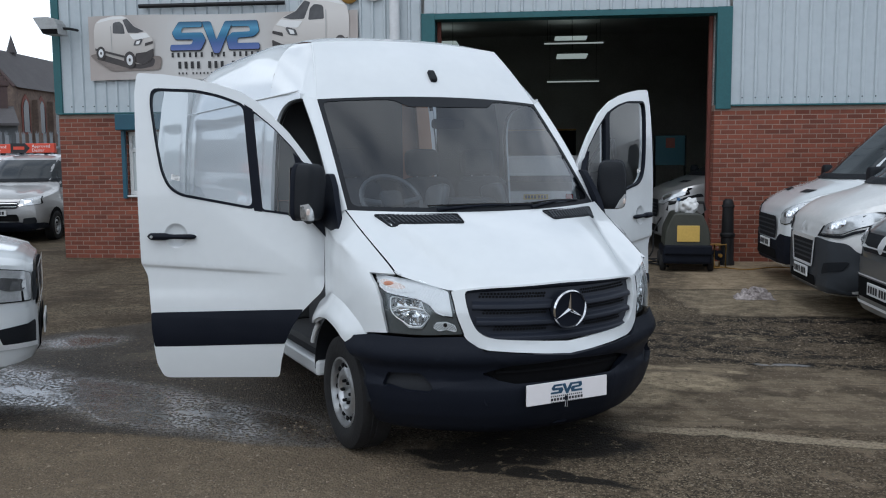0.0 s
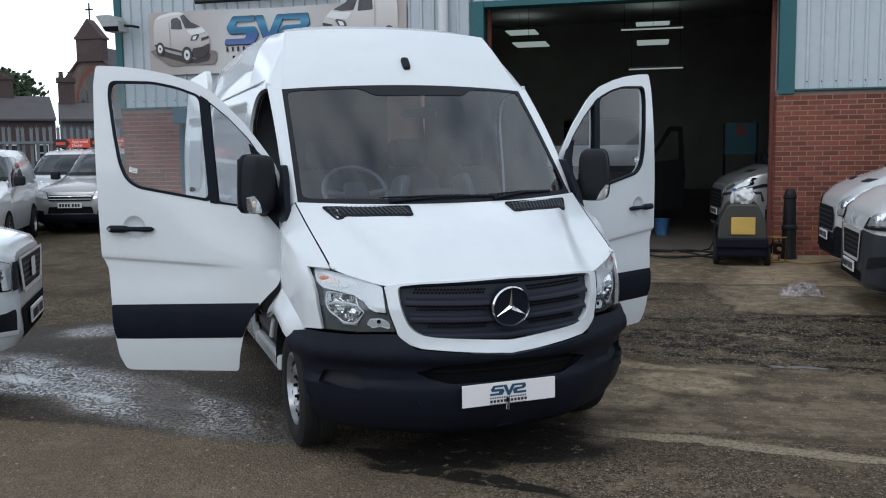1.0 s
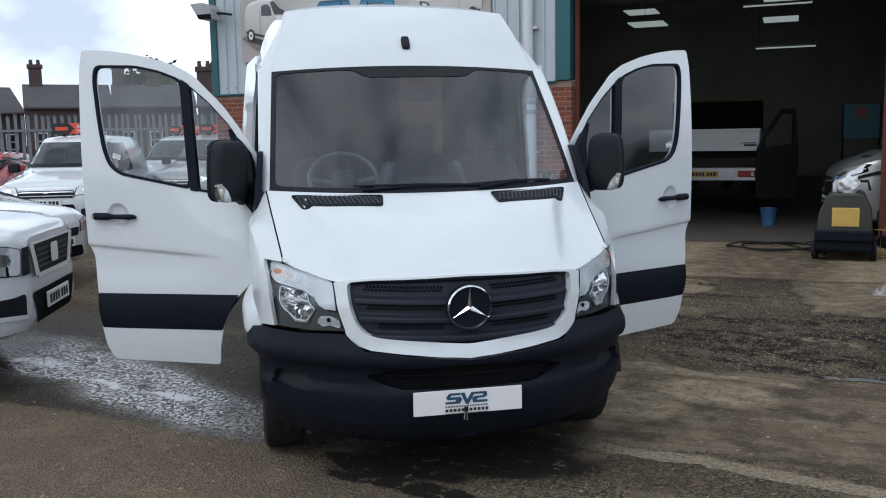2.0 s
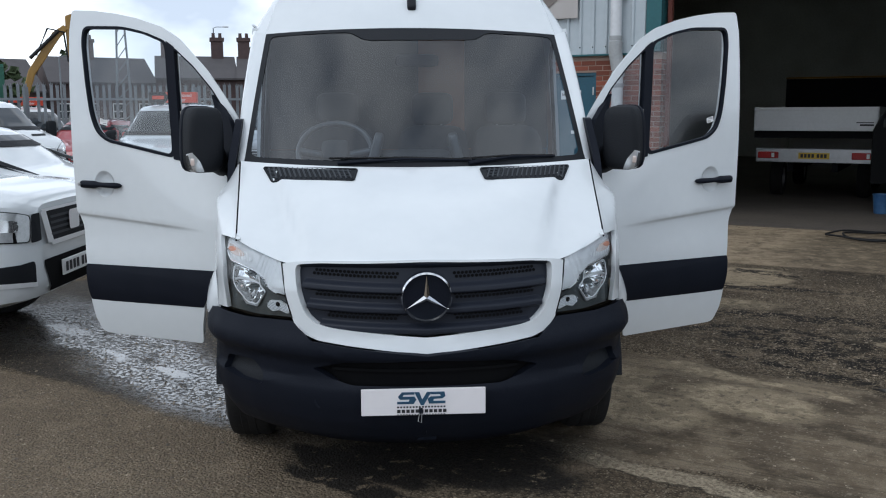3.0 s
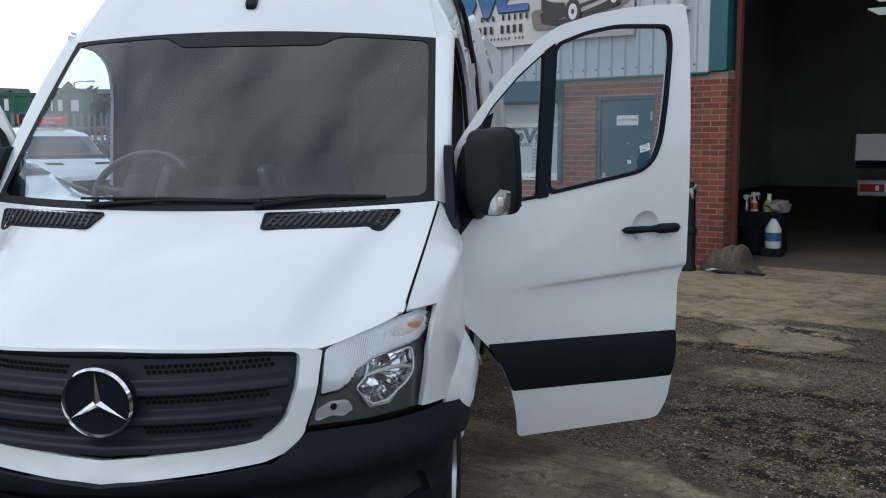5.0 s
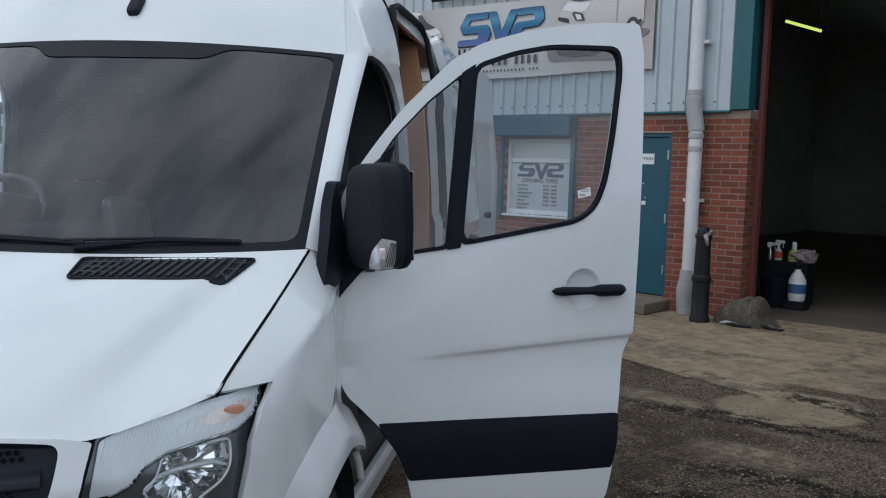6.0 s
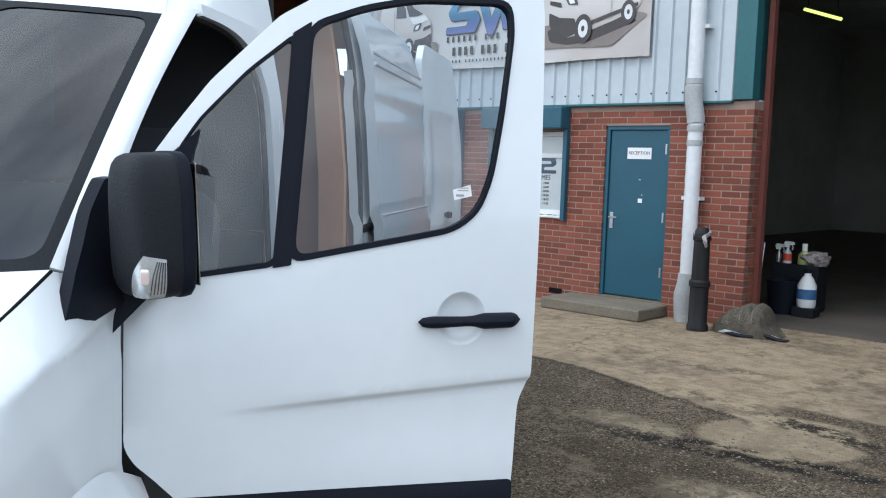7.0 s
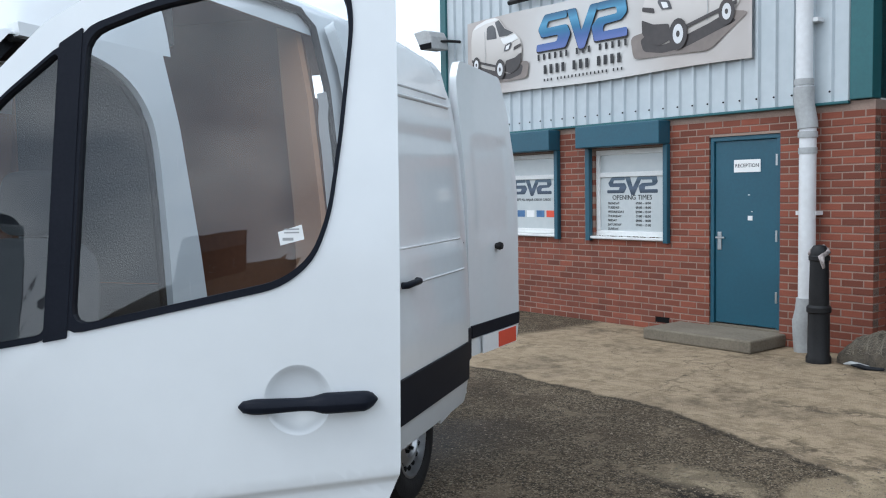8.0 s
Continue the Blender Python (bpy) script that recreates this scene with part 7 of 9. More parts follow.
class Skin:
    """A body to which lamps, glass and trim are fitted."""

    def __init__(self, owner, stations, paint, label=""):
        bm = loft_body(subdivided(stations))
        self.tree, self.owner = BVHTree.FromBMesh(bm), owner
        self.body = part("body", bm, paint, owner, label, smooth=38)

    def at(self, a, b, face, proud):
        if face == "front":
            start, way = Vector((a, -2, b)), Vector((0, 1, 0))
        elif face == "rear":
            start, way = Vector((a, 12, b)), Vector((0, -1, 0))
        else:
            s = 1 if face == "right" else -1
            start, way = Vector((3 * s, a, b)), Vector((-s, 0, 0))
        hit, no, _, _ = self.tree.ray_cast(start, way)
        if hit is None:
            hit, no, _, _ = self.tree.find_nearest(start + way * 2.6)
        if no.dot(way) > 0:
            no = -no
        return hit + no * proud

    def fit(self, name, outline, face, material, proud=0.008, parent=None, label="", step=0.07, r=0.03, thick=0.015):
        line = rounded(outline, r, 3) if r else outline
        bm = sheet([line], lambda a, b: self.at(a, b, face, proud), step)
        bmesh.ops.recalc_face_normals(bm, faces=bm.faces)
        return part(name, bm, material, parent or self.owner, label, smooth=50)

    def pair(self, name, outline, face, material, **kw):
        return [self.fit(name, [(s * a, b) for a, b in outline], face, material, **kw) for s in (1, -1)]


VAN_BODY = [(0.0, 0.30, 0.84, 0.91, 0.58, 0.50), (0.05, 0.26, 0.94, 1.02, 0.76, 0.66), (0.18, 0.24, 1.03, 1.13, 0.88, 0.76), (0.36, 0.24, 1.11, 1.23, 0.955, 0.83), (0.56, 0.25, 1.17, 1.32, 0.98, 0.85), (0.70, 0.27, 1.20, 1.41, 0.985, 0.84), (1.08, 0.27, 1.24, 1.74, 0.985, 0.81), (1.55, 0.27, 1.26, 2.14, 0.985, 0.80), (2.3, 0.27, 1.28, 2.3, 0.985, 0.82), (3.5, 0.27, 1.28, 2.34, 0.985, 0.83), (5.2, 0.27, 1.28, 2.32, 0.985, 0.83), (5.3, 0.30, 1.28, 2.28, 0.96, 0.80)]
MID_BODY = [(s[0], s[1], s[2] * 0.96, s[3] * 0.97 if s[3] < 1.3 else 1.28 + (s[3] - 1.3) * 0.68, s[4] * 0.98, s[5]) for s in VAN_BODY]
SMALL_BODY = [(0.0, 0.34, 0.72, 0.80, 0.60, 0.46), (0.06, 0.26, 0.80, 0.92, 0.80, 0.62), (0.22, 0.24, 0.90, 1.0, 0.87, 0.70), (0.6, 0.24, 0.98, 1.09, 0.905, 0.74), (1.0, 0.24, 1.02, 1.17, 0.91, 0.74), (1.15, 0.24, 1.04, 1.26, 0.91, 0.72), (1.55, 0.24, 1.06, 1.58, 0.91, 0.68), (1.95, 0.24, 1.07, 1.78, 0.91, 0.68), (2.6, 0.24, 1.08, 1.83, 0.91, 0.69), (4.2, 0.24, 1.08, 1.81, 0.91, 0.69), (4.35, 0.28, 1.08, 1.76, 0.89, 0.66)]
PICKUP_BODY = [(0.0, 0.46, 0.98, 1.04, 0.54, 0.46), (0.06, 0.40, 1.03, 1.09, 0.70, 0.60), (0.25, 0.36, 1.06, 1.14, 0.84, 0.72), (0.55, 0.36, 1.08, 1.17, 0.915, 0.79), (1.1, 0.36, 1.06, 1.18, 0.925, 0.8), (1.35, 0.36, 1.08, 1.26, 0.925, 0.74), (1.75, 0.36, 1.1, 1.58, 0.92, 0.68), (2.1, 0.36, 1.11, 1.78, 0.92, 0.66), (2.7, 0.36, 1.11, 1.81, 0.92, 0.66), (3.3, 0.36, 1.11, 1.74, 0.92, 0.66), (3.5, 0.36, 1.11, 1.24, 0.92, 0.80), (5.1, 0.40, 1.11, 1.2, 0.92, 0.82), (5.2, 0.44, 1.08, 1.16, 0.90, 0.80)]
CAR_BODY = [(0.0, 0.34, 0.66, 0.72, 0.56, 0.44), (0.07, 0.24, 0.74, 0.82, 0.76, 0.6), (0.25, 0.2, 0.82, 0.9, 0.84, 0.68), (0.7, 0.2, 0.88, 0.98, 0.875, 0.70), (1.05, 0.2, 0.92, 1.05, 0.88, 0.70), (1.45, 0.2, 0.95, 1.28, 0.88, 0.64), (1.85, 0.2, 0.97, 1.47, 0.88, 0.60), (2.5, 0.2, 0.98, 1.5, 0.88, 0.60), (3.4, 0.2, 1.0, 1.46, 0.87, 0.60), (3.9, 0.26, 1.0, 1.28, 0.85, 0.60), (4.1, 0.34, 0.95, 1.02, 0.82, 0.60)]


def scaled(line, f):
    cx, cz = sum(p[0] for p in line) / len(line), sum(p[1] for p in line) / len(line)
    return [(cx + (a - cx) * f, cz + (b - cz) * f) for a, b in line]


def vehicle(name, m, label, category, body, paint, style):
    """A parked vehicle: body, glass, lamps, grille, bumper, wheels, mirrors and plate."""
    v = thing(name, m, label, category, style.get("group", ""))
    k = Skin(v, body, paint)
    top = max(s[3] for s in body)
    base = next(s for s in body if s[3] - s[2] > 0.18)          # foot of the windscreen
    head = next(s for s in body if s[3] > top - 0.17)
    wt, zb, zh = base[5], base[3] + 0.0, head[3] - 0.09
    k.fit("windscreen", [(-base[4] * 0.86, zb + 0.02), (base[4] * 0.86, zb + 0.02), (wt * 0.90, zh), (-wt * 0.90, zh)], "front", CAR_GLASS, 0.006, label="dark windscreen", r=0.06)
    k.fit("screen_edge", [(-base[4] * 0.88, zb - 0.035), (base[4] * 0.88, zb - 0.035), (base[4] * 0.87, zb + 0.03), (-base[4] * 0.87, zb + 0.03)], "front", MATT_BLACK, 0.012, r=0.01)
    for s, face in ((1, "right"), (-1, "left")):
        y0, y1, z0 = base[0] + 0.22, head[0] + 0.05, base[2] + 0.06
        win = [(y0, z0), (head[0] + 0.85, z0 + 0.02), (head[0] + 0.83, zh - 0.02), (y1, zh - 0.03), (y0 + 0.28, (z0 + zh) / 2 + 0.02)]
        k.fit("side_window", win, face, CAR_GLASS, 0.006, label="dark side window")
        if style.get("glazed"):
            k.fit("side_window", [(head[0] + 0.95, z0 + 0.02), (head[0] + 1.8, z0 + 0.03), (head[0] + 1.75, zh - 0.02), (head[0] + 0.94, zh - 0.02)], face, CAR_GLASS, 0.006, label="dark side window")
        mi = part("door_mirror", smooth_box(0.2, 0.13, style.get("mirror", 0.2)), style.get("mirror_paint", MATT_BLACK), v, "door mirror", smooth=60)
        mi.matrix_basis = pose(s * (base[4] + 0.11), base[0] + 0.35, base[2] + 0.18)
        k.fit("door_gap", [(y0 + 0.02, z0 - 0.05), (y0 + 0.032, z0 - 0.05), (y0 + 0.052, body[3][1] + 0.12), (y0 + 0.04, body[3][1] + 0.12)], face, DARK, 0.002, r=0)
    for key, material, proud, lab in (("bumper", style.get("bumper_paint", BLACK), 0.016, "front bumper"), ("grille", MATT_BLACK, 0.02, "dark grille"), ("intake", DARK, 0.024, "lower intake"), ("badge", surface_once("lamp_silver"), 0.04, "plain chrome badge")):
        if key in style:
            k.fit(key, style[key], "front", material, proud, label=lab, step=0.06)
    for i, bar in enumerate(style.get("bars", ())):
        k.fit("grille_bar", bar, "front", surface_once("lamp_silver"), 0.03, label="chrome grille bar", r=0.006)
    for bar in style.get("slats", ()):
        k.fit("grille_slat", bar, "front", VENT, 0.03, label="black grille slat", r=0.006)
    if "vents" in style:
        k.pair("bonnet_vent", style["vents"], "front", MATT_BLACK, proud=0.006, label="black bonnet vent", r=0.01)
    k.pair("lamp_rim", scaled(style["lamp"], 1.07), "front", DARK, proud=0.008, label="dark lamp rim", step=0.05)
    k.pair("headlamp", style["lamp"], "front", surface_once("lens_clear"), proud=0.013, label="clear headlamp", step=0.05)
    k.pair("lamp_reflector", scaled(style["lamp"], 0.42), "front", surface_once("lamp_mirror"), proud=0.018, label="bright reflector", step=0.05)
    if "lamp_dark" in style:
        k.pair("lamp_mask", style["lamp_dark"], "front", MATT_BLACK, proud=0.017, label="dark lamp surround", r=0.01)
    if "fog" in style:
        k.pair("fog_recess", style["fog"], "front", MATT_BLACK, proud=0.022, label="dark fog lamp recess")
    if "chrome" in style:
        k.pair("fog_trim", style["chrome"], "front", surface_once("lamp_silver"), proud=0.03, label="chrome fog lamp trim", r=0.01)
    zp, yp = style.get("plate", (0.5, 0))
    p = k.at(0, zp, "front", 0.045)
    number_plate(v, pose(0, p.y, zp))
    r = style.get("wheel", 0.32)
    for y in style.get("axles", (0.9, body[-1][0] - 0.95)):
        for s in (1, -1):
            w = base[4]
            # the body is uncut: a dark patch paints the wheel well's shade
            k.fit("wheel_arch", [(y + (r + 0.09) * math.cos(a * math.pi / 10), r + (r + 0.09) * math.sin(a * math.pi / 10)) for a in range(-1, 12)], "right" if s > 0 else "left", DARK, 0.004, r=0, step=0.12, label="dark patch painted for the shaded wheel arch")
            wheel(v, s * (w - 0.075), y, s, r, 0.21, style.get("steel", False))
    return v


LAMP_VAN = [(0.62, 0.82), (0.60, 0.94), (0.70, 1.01), (0.86, 1.09), (0.955, 1.14), (0.945, 1.0), (0.86, 0.86), (0.74, 0.81)]
TRANSIT = dict(group="vans along the wall", lamp=LAMP_VAN, lamp_dark=[(0.80, 0.86), (0.90, 0.93), (0.945, 1.03), (0.95, 0.97), (0.87, 0.85), (0.80, 0.82)], bumper=[(-0.955, 0.30), (0.955, 0.30), (0.975, 0.64), (0.62, 0.68), (0.47, 0.58), (-0.47, 0.58), (-0.62, 0.68), (-0.975, 0.64)], grille=[(-0.44, 0.60), (0.44, 0.60), (0.52, 0.76), (0.46, 0.90), (-0.46, 0.90), (-0.52, 0.76)], intake=[(-0.55, 0.34), (0.55, 0.34), (0.5, 0.46), (-0.5, 0.46)], plate=(0.53, 0), mirror=0.34, wheel=0.34, steel=True,
               bars=[], slats=[[(-0.46, z), (0.46, z), (0.46, z + 0.02), (-0.46, z + 0.02)] for z in (0.65, 0.71, 0.77, 0.83)], vents=[(0.30, 1.20), (0.62, 1.21), (0.64, 1.245), (0.32, 1.24)])
BOXER = dict(group="vans along the wall", bumper_paint=VENT, lamp=[(0.56, 0.88), (0.62, 0.97), (0.78, 1.03), (0.955, 1.125), (0.95, 1.0), (0.84, 0.895)], lamp_dark=[(0.50, 0.85), (0.84, 0.85), (0.965, 0.95), (0.96, 0.985), (0.85, 0.885), (0.57, 0.87), (0.63, 0.965), (0.58, 0.96)], bumper=[(-0.955, 0.28), (0.955, 0.28), (0.975, 0.62), (0.88, 0.80), (0.50, 0.84), (0.38, 0.82), (0.34, 0.53), (-0.34, 0.53), (-0.38, 0.82), (-0.50, 0.84), (-0.88, 0.80), (-0.975, 0.62)], fog=[(0.62, 0.46), (0.86, 0.52), (0.90, 0.62), (0.66, 0.58)], grille=[(-0.34, 0.52), (0.34, 0.52), (0.41, 0.80), (-0.41, 0.80)], intake=[(-0.5, 0.32), (0.5, 0.32), (0.46, 0.42), (-0.46, 0.42)], plate=(0.44, 0), mirror=0.34, wheel=0.34, steel=True,
             bars=[[(-0.44, 0.79), (0.44, 0.79), (0.44, 0.835), (-0.44, 0.835)], [(0.33, 0.52), (0.375, 0.52), (0.455, 0.82), (0.40, 0.82)], [(-0.375, 0.52), (-0.33, 0.52), (-0.40, 0.82), (-0.455, 0.82)], [(-0.36, 0.505), (0.36, 0.505), (0.36, 0.535), (-0.36, 0.535)]], slats=[[(-0.36, z), (0.36, z), (0.36, z + 0.02), (-0.36, z + 0.02)] for z in (0.58, 0.63, 0.68, 0.73)], badge=[(-0.04, 0.87), (0.04, 0.87), (0.05, 0.97), (-0.03, 0.96)])
TRANSPORTER = dict(group="vans along the wall", lamp=[(0.50, 0.84), (0.52, 0.98), (0.85, 1.02), (0.88, 0.86)], bumper=[(-0.9, 0.30), (0.9, 0.30), (0.93, 0.76), (-0.93, 0.76)], bumper_paint=GREY_PAINT, grille=[(-0.48, 0.82), (0.48, 0.82), (0.48, 0.98), (-0.48, 0.98)], intake=[(-0.6, 0.40), (0.6, 0.40), (0.6, 0.58), (-0.6, 0.58)], badge=[(0.075 * math.cos(i * 0.5236), 0.905 + 0.075 * math.sin(i * 0.5236)) for i in range(12)], plate=(0.50, 0), mirror=0.24, wheel=0.34, bars=[[(-0.48, 0.86), (0.48, 0.86), (0.48, 0.875), (-0.48, 0.875)], [(-0.6, 0.595), (0.6, 0.595), (0.6, 0.61), (-0.6, 0.61)], [(-0.7, 0.34), (0.7, 0.34), (0.72, 0.365), (-0.72, 0.365)]])
vehicle("parked_van", pose(3.48, 12.65, 0, 0, 0, -91), "white van with a black bumper parked beside the brick wall", "van", VAN_BODY, WHITE, TRANSIT)
vehicle("parked_van", pose(3.30, 10.3, 0, 0, 0, -91), "white van with a deep dark bumper and chrome-edged grille", "van", VAN_BODY, WHITE_OLD, BOXER)
vehicle("parked_van", pose(3.34, 8.12, 0, 0, 0, -91), "dark grey van with chrome grille bars", "van", MID_BODY, GREY_PAINT, TRANSPORTER)
PICKUP = dict(lamp=[(0.60, 0.80), (0.58, 0.97), (0.70, 1.0), (0.90, 1.05), (0.915, 0.92), (0.82, 0.82)], lamp_dark=[(0.49, 0.80), (0.59, 0.79), (0.57, 0.98), (0.50, 0.985)], bumper=[(-0.92, 0.42), (0.92, 0.42), (0.94, 0.76), (-0.94, 0.76)], bumper_paint=WHITE, grille=[(-0.38, 0.77), (0.38, 0.77), (0.46, 0.985), (-0.46, 0.985)], intake=[(-0.40, 0.44), (0.40, 0.44), (0.50, 0.66), (-0.50, 0.66)], fog=[(0.56, 0.50), (0.82, 0.53), (0.84, 0.65), (0.57, 0.67)], chrome=[(0.56, 0.495), (0.82, 0.525), (0.86, 0.66), (0.835, 0.662), (0.80, 0.555), (0.56, 0.525)], badge=[(-0.085, 0.82), (0.085, 0.82), (0.085, 0.96), (-0.085, 0.96)], plate=(0.57, 0), mirror=0.22, mirror_paint=WHITE, wheel=0.38, axles=(0.95, 4.1), glazed=True,
              bars=[[(-0.48, 0.985), (0.48, 0.985), (0.5, 1.005), (-0.5, 1.005)], [(0.33, 0.765), (0.42, 0.765), (0.51, 0.99), (0.43, 0.99)], [(-0.42, 0.765), (-0.33, 0.765), (-0.43, 0.99), (-0.51, 0.99)], [(-0.36, 0.745), (0.36, 0.745), (0.37, 0.778), (-0.37, 0.778)]],
              slats=[[(-0.36, z), (0.36, z), (0.37, z + 0.018), (-0.37, z + 0.018)] for z in (0.81, 0.85, 0.89, 0.93)])
vehicle("pickup_truck", pose(-3.2, 6.03, 0, 0, 0, 119), "white pickup truck with a chrome-edged grille", "pickup truck", PICKUP_BODY, WHITE, PICKUP)
SMALL = dict(group="vans in the yard", lamp=[(0.48, 0.76), (0.52, 0.90), (0.84, 0.95), (0.86, 0.80)], bumper=[(-0.86, 0.26), (0.86, 0.26), (0.88, 0.42), (0.5, 0.44), (-0.5, 0.44), (-0.88, 0.42)], grille=[(-0.46, 0.72), (0.46, 0.72), (0.48, 0.84), (-0.48, 0.84)], intake=[(-0.5, 0.46), (0.5, 0.46), (0.46, 0.60), (-0.46, 0.60)], fog=[(0.56, 0.40), (0.80, 0.42), (0.80, 0.54), (0.58, 0.52)], plate=(0.63, 0), mirror=0.18, wheel=0.31, steel=False, bars=[[(-0.46, 0.80), (0.46, 0.80), (0.46, 0.815), (-0.46, 0.815)], [(-0.46, 0.75), (0.46, 0.75), (0.46, 0.765), (-0.46, 0.765)]])
SPOTS = [(-10.6, 17.0, 10, SILVER_PAINT, "silver small van with a dealer's roof sign", SMALL_BODY), (-10.35, 13.1, 28, WHITE, "white small van with a dealer's roof sign", SMALL_BODY), (-12.1, 17.6, 8, WHITE, "white small van parked behind another", SMALL_BODY), (-8.9, 20.6, 0, WHITE_OLD, "white small van beside the steel fence", SMALL_BODY), (-13.2, 13.0, 82, WHITE, "white medium van with a dark bumper", MID_BODY), (-16.0, 16.2, 80, WHITE, "white van parked by the steel fence", SMALL_BODY)]


def roof_sign(m):
    """A dealer's box sign that stands on a roof."""
    s = thing("roof_sign", m, "orange and black dealer's sign on a van roof", "sign", "roof signs")
    part("sign_box", boxes((-0.48, 0.48, -0.06, 0.06, 0.02, 0.23)), RED_SIGN, s, bevel=0.01)
    part("arrow_field", prism([(-0.482, 0.018), (-0.16, 0.018), (-0.06, 0.125), (-0.16, 0.232), (-0.482, 0.232)], lambda a, b: (a, -0.066, b), (0, 0.004, 0)), INK, s)
    part("sign_mark", boxes((-0.42, -0.18, -0.071, -0.067, 0.09, 0.16)), RED_SIGN, s, "plain orange bar")
    writing("sign_words", "Approved", 0.1, pose(-0.02, -0.0625, 0.165, 90), PAPER, s, "LEFT")
    writing("sign_words", "Dealer", 0.1, pose(-0.02, -0.0625, 0.075, 90), PAPER, s, "LEFT")
    part("foot", boxes((-0.3, -0.24, -0.05, 0.05, -0.02, 0.02), (0.24, 0.3, -0.05, 0.05, -0.02, 0.02)), BLACK, s)


for _x, _y, _a, _paint, _label, _body in SPOTS:
    _m = pose(_x, _y, 0, 0, 0, _a)
    vehicle("parked_van", _m, _label, "van", _body, _paint, SMALL if _body is SMALL_BODY else {**TRANSIT, "group": "vans in the yard"})
    roof_sign(_m @ pose(0, 2.25, max(s[3] for s in _body) + 0.005))
CAR = dict(group="cars in the yard", lamp=[(0.46, 0.60), (0.50, 0.72), (0.80, 0.78), (0.82, 0.66)], grille=[(-0.40, 0.56), (0.40, 0.56), (0.42, 0.66), (-0.42, 0.66)], intake=[(-0.5, 0.32), (0.5, 0.32), (0.46, 0.44), (-0.46, 0.44)], plate=(0.5, 0), wheel=0.31, glazed=True, mirror=0.15)
vehicle("parked_car", pose(-15.2, 15.0, 0, 0, 0, 25), "red hatchback car parked among vans", "car", CAR_BODY, RED_PAINT, {**CAR, "mirror_paint": RED_PAINT})
vehicle("parked_car", pose(-6.15, 9.1, 0, 0, 0, 104), "white car parked beside the pickup truck", "car", CAR_BODY, WHITE, {**CAR, "mirror_paint": WHITE})

# ---- inside the workshop ----
vehicle("workshop_van", pose(2.42, 16.75, 0.012, 0, 0, -84), "silver van standing inside the dark workshop", "van", MID_BODY, SILVER_PAINT, {**TRANSIT, "group": "", "lamp": [(0.50, 0.84), (0.62, 0.98), (0.90, 1.12), (0.92, 1.0), (0.72, 0.84)], "bumper_paint": SILVER_PAINT})


def flatbed():
    t = thing("flatbed_truck", pose(0.28, 19.0, 0.012), "flatbed truck with a white tailgate, seen from behind", "truck")
    part("tailgate", boxes((-1.06, 1.0, 0, 0.05, 1.28, 1.70)), WHITE_OLD, t, "white dented tailgate", bevel=0.015)
    part("tailgate_rib", boxes((-1.06, 1.0, -0.015, 0.0, 1.64, 1.70), (-1.06, 1.0, -0.015, 0.0, 1.28, 1.33)), WHITE_OLD, t, bevel=0.006)
    part("bed", boxes((-1.05, 0.99, 0.05, 3.2, 1.15, 1.27)), DARK, t, "dark load bed")
    part("side_board", boxes((-1.07, -1.03, 0.06, 3.2, 1.28, 1.70)), WHITE_OLD, t)
    part("side_board", boxes((0.97, 1.01, 0.06, 3.2, 1.28, 1.70)), WHITE_OLD, t)
    part("head_board", boxes((-1.0, 0.95, 3.15, 3.22, 1.3, 2.3)), DARK, t, "dark mesh headboard")
    part("headboard_rail", tube([(-1.0, 3.1, 2.32), (0.95, 3.1, 2.32)], 0.02, 8), YELLOW_PAINT, t)
    bar = part("lamp_bar", boxes((-1.0, 1.02, 0.0, 0.06, 0.71, 0.96)), STEEL, t, "silver rear lamp bar", bevel=0.01)
    for x in (-0.96, 0.62):
        part("tail_lamp", boxes((x, x + 0.36, -0.03, 0.0, 0.78, 0.90)), RED_LAMP, bar, "red tail lamp", bevel=0.015)
        part("reversing_lens", boxes((x + 0.24, x + 0.29, -0.036, -0.03, 0.80, 0.88)), PAPER, bar)
    number_plate(bar, pose(0.0, -0.012, 0.835), 0.52, 0.11, YELLOW_PLATE)
    part("tailgate_print", boxes((0.72, 0.94, -0.019, -0.016, 1.37, 1.40), (0.66, 0.94, -0.019, -0.016, 1.42, 1.435)), INK, t)
    part("chassis", boxes((-0.45, -0.35, 0.06, 5.0, 0.55, 0.70), (0.3, 0.4, 0.06, 5.0, 0.55, 0.70)), DARK, t)
    part("cab", boxes((-0.95, 0.9, 3.4, 5.0, 0.5, 2.3)), WHITE_OLD, t, "white cab", bevel=0.1)
    for x in (-0.8, 0.75):
        wheel(t, x, 1.4, math.copysign(1, x), 0.34, 0.24, True), wheel(t, x, 4.4, math.copysign(1, x), 0.34, 0.24, True)


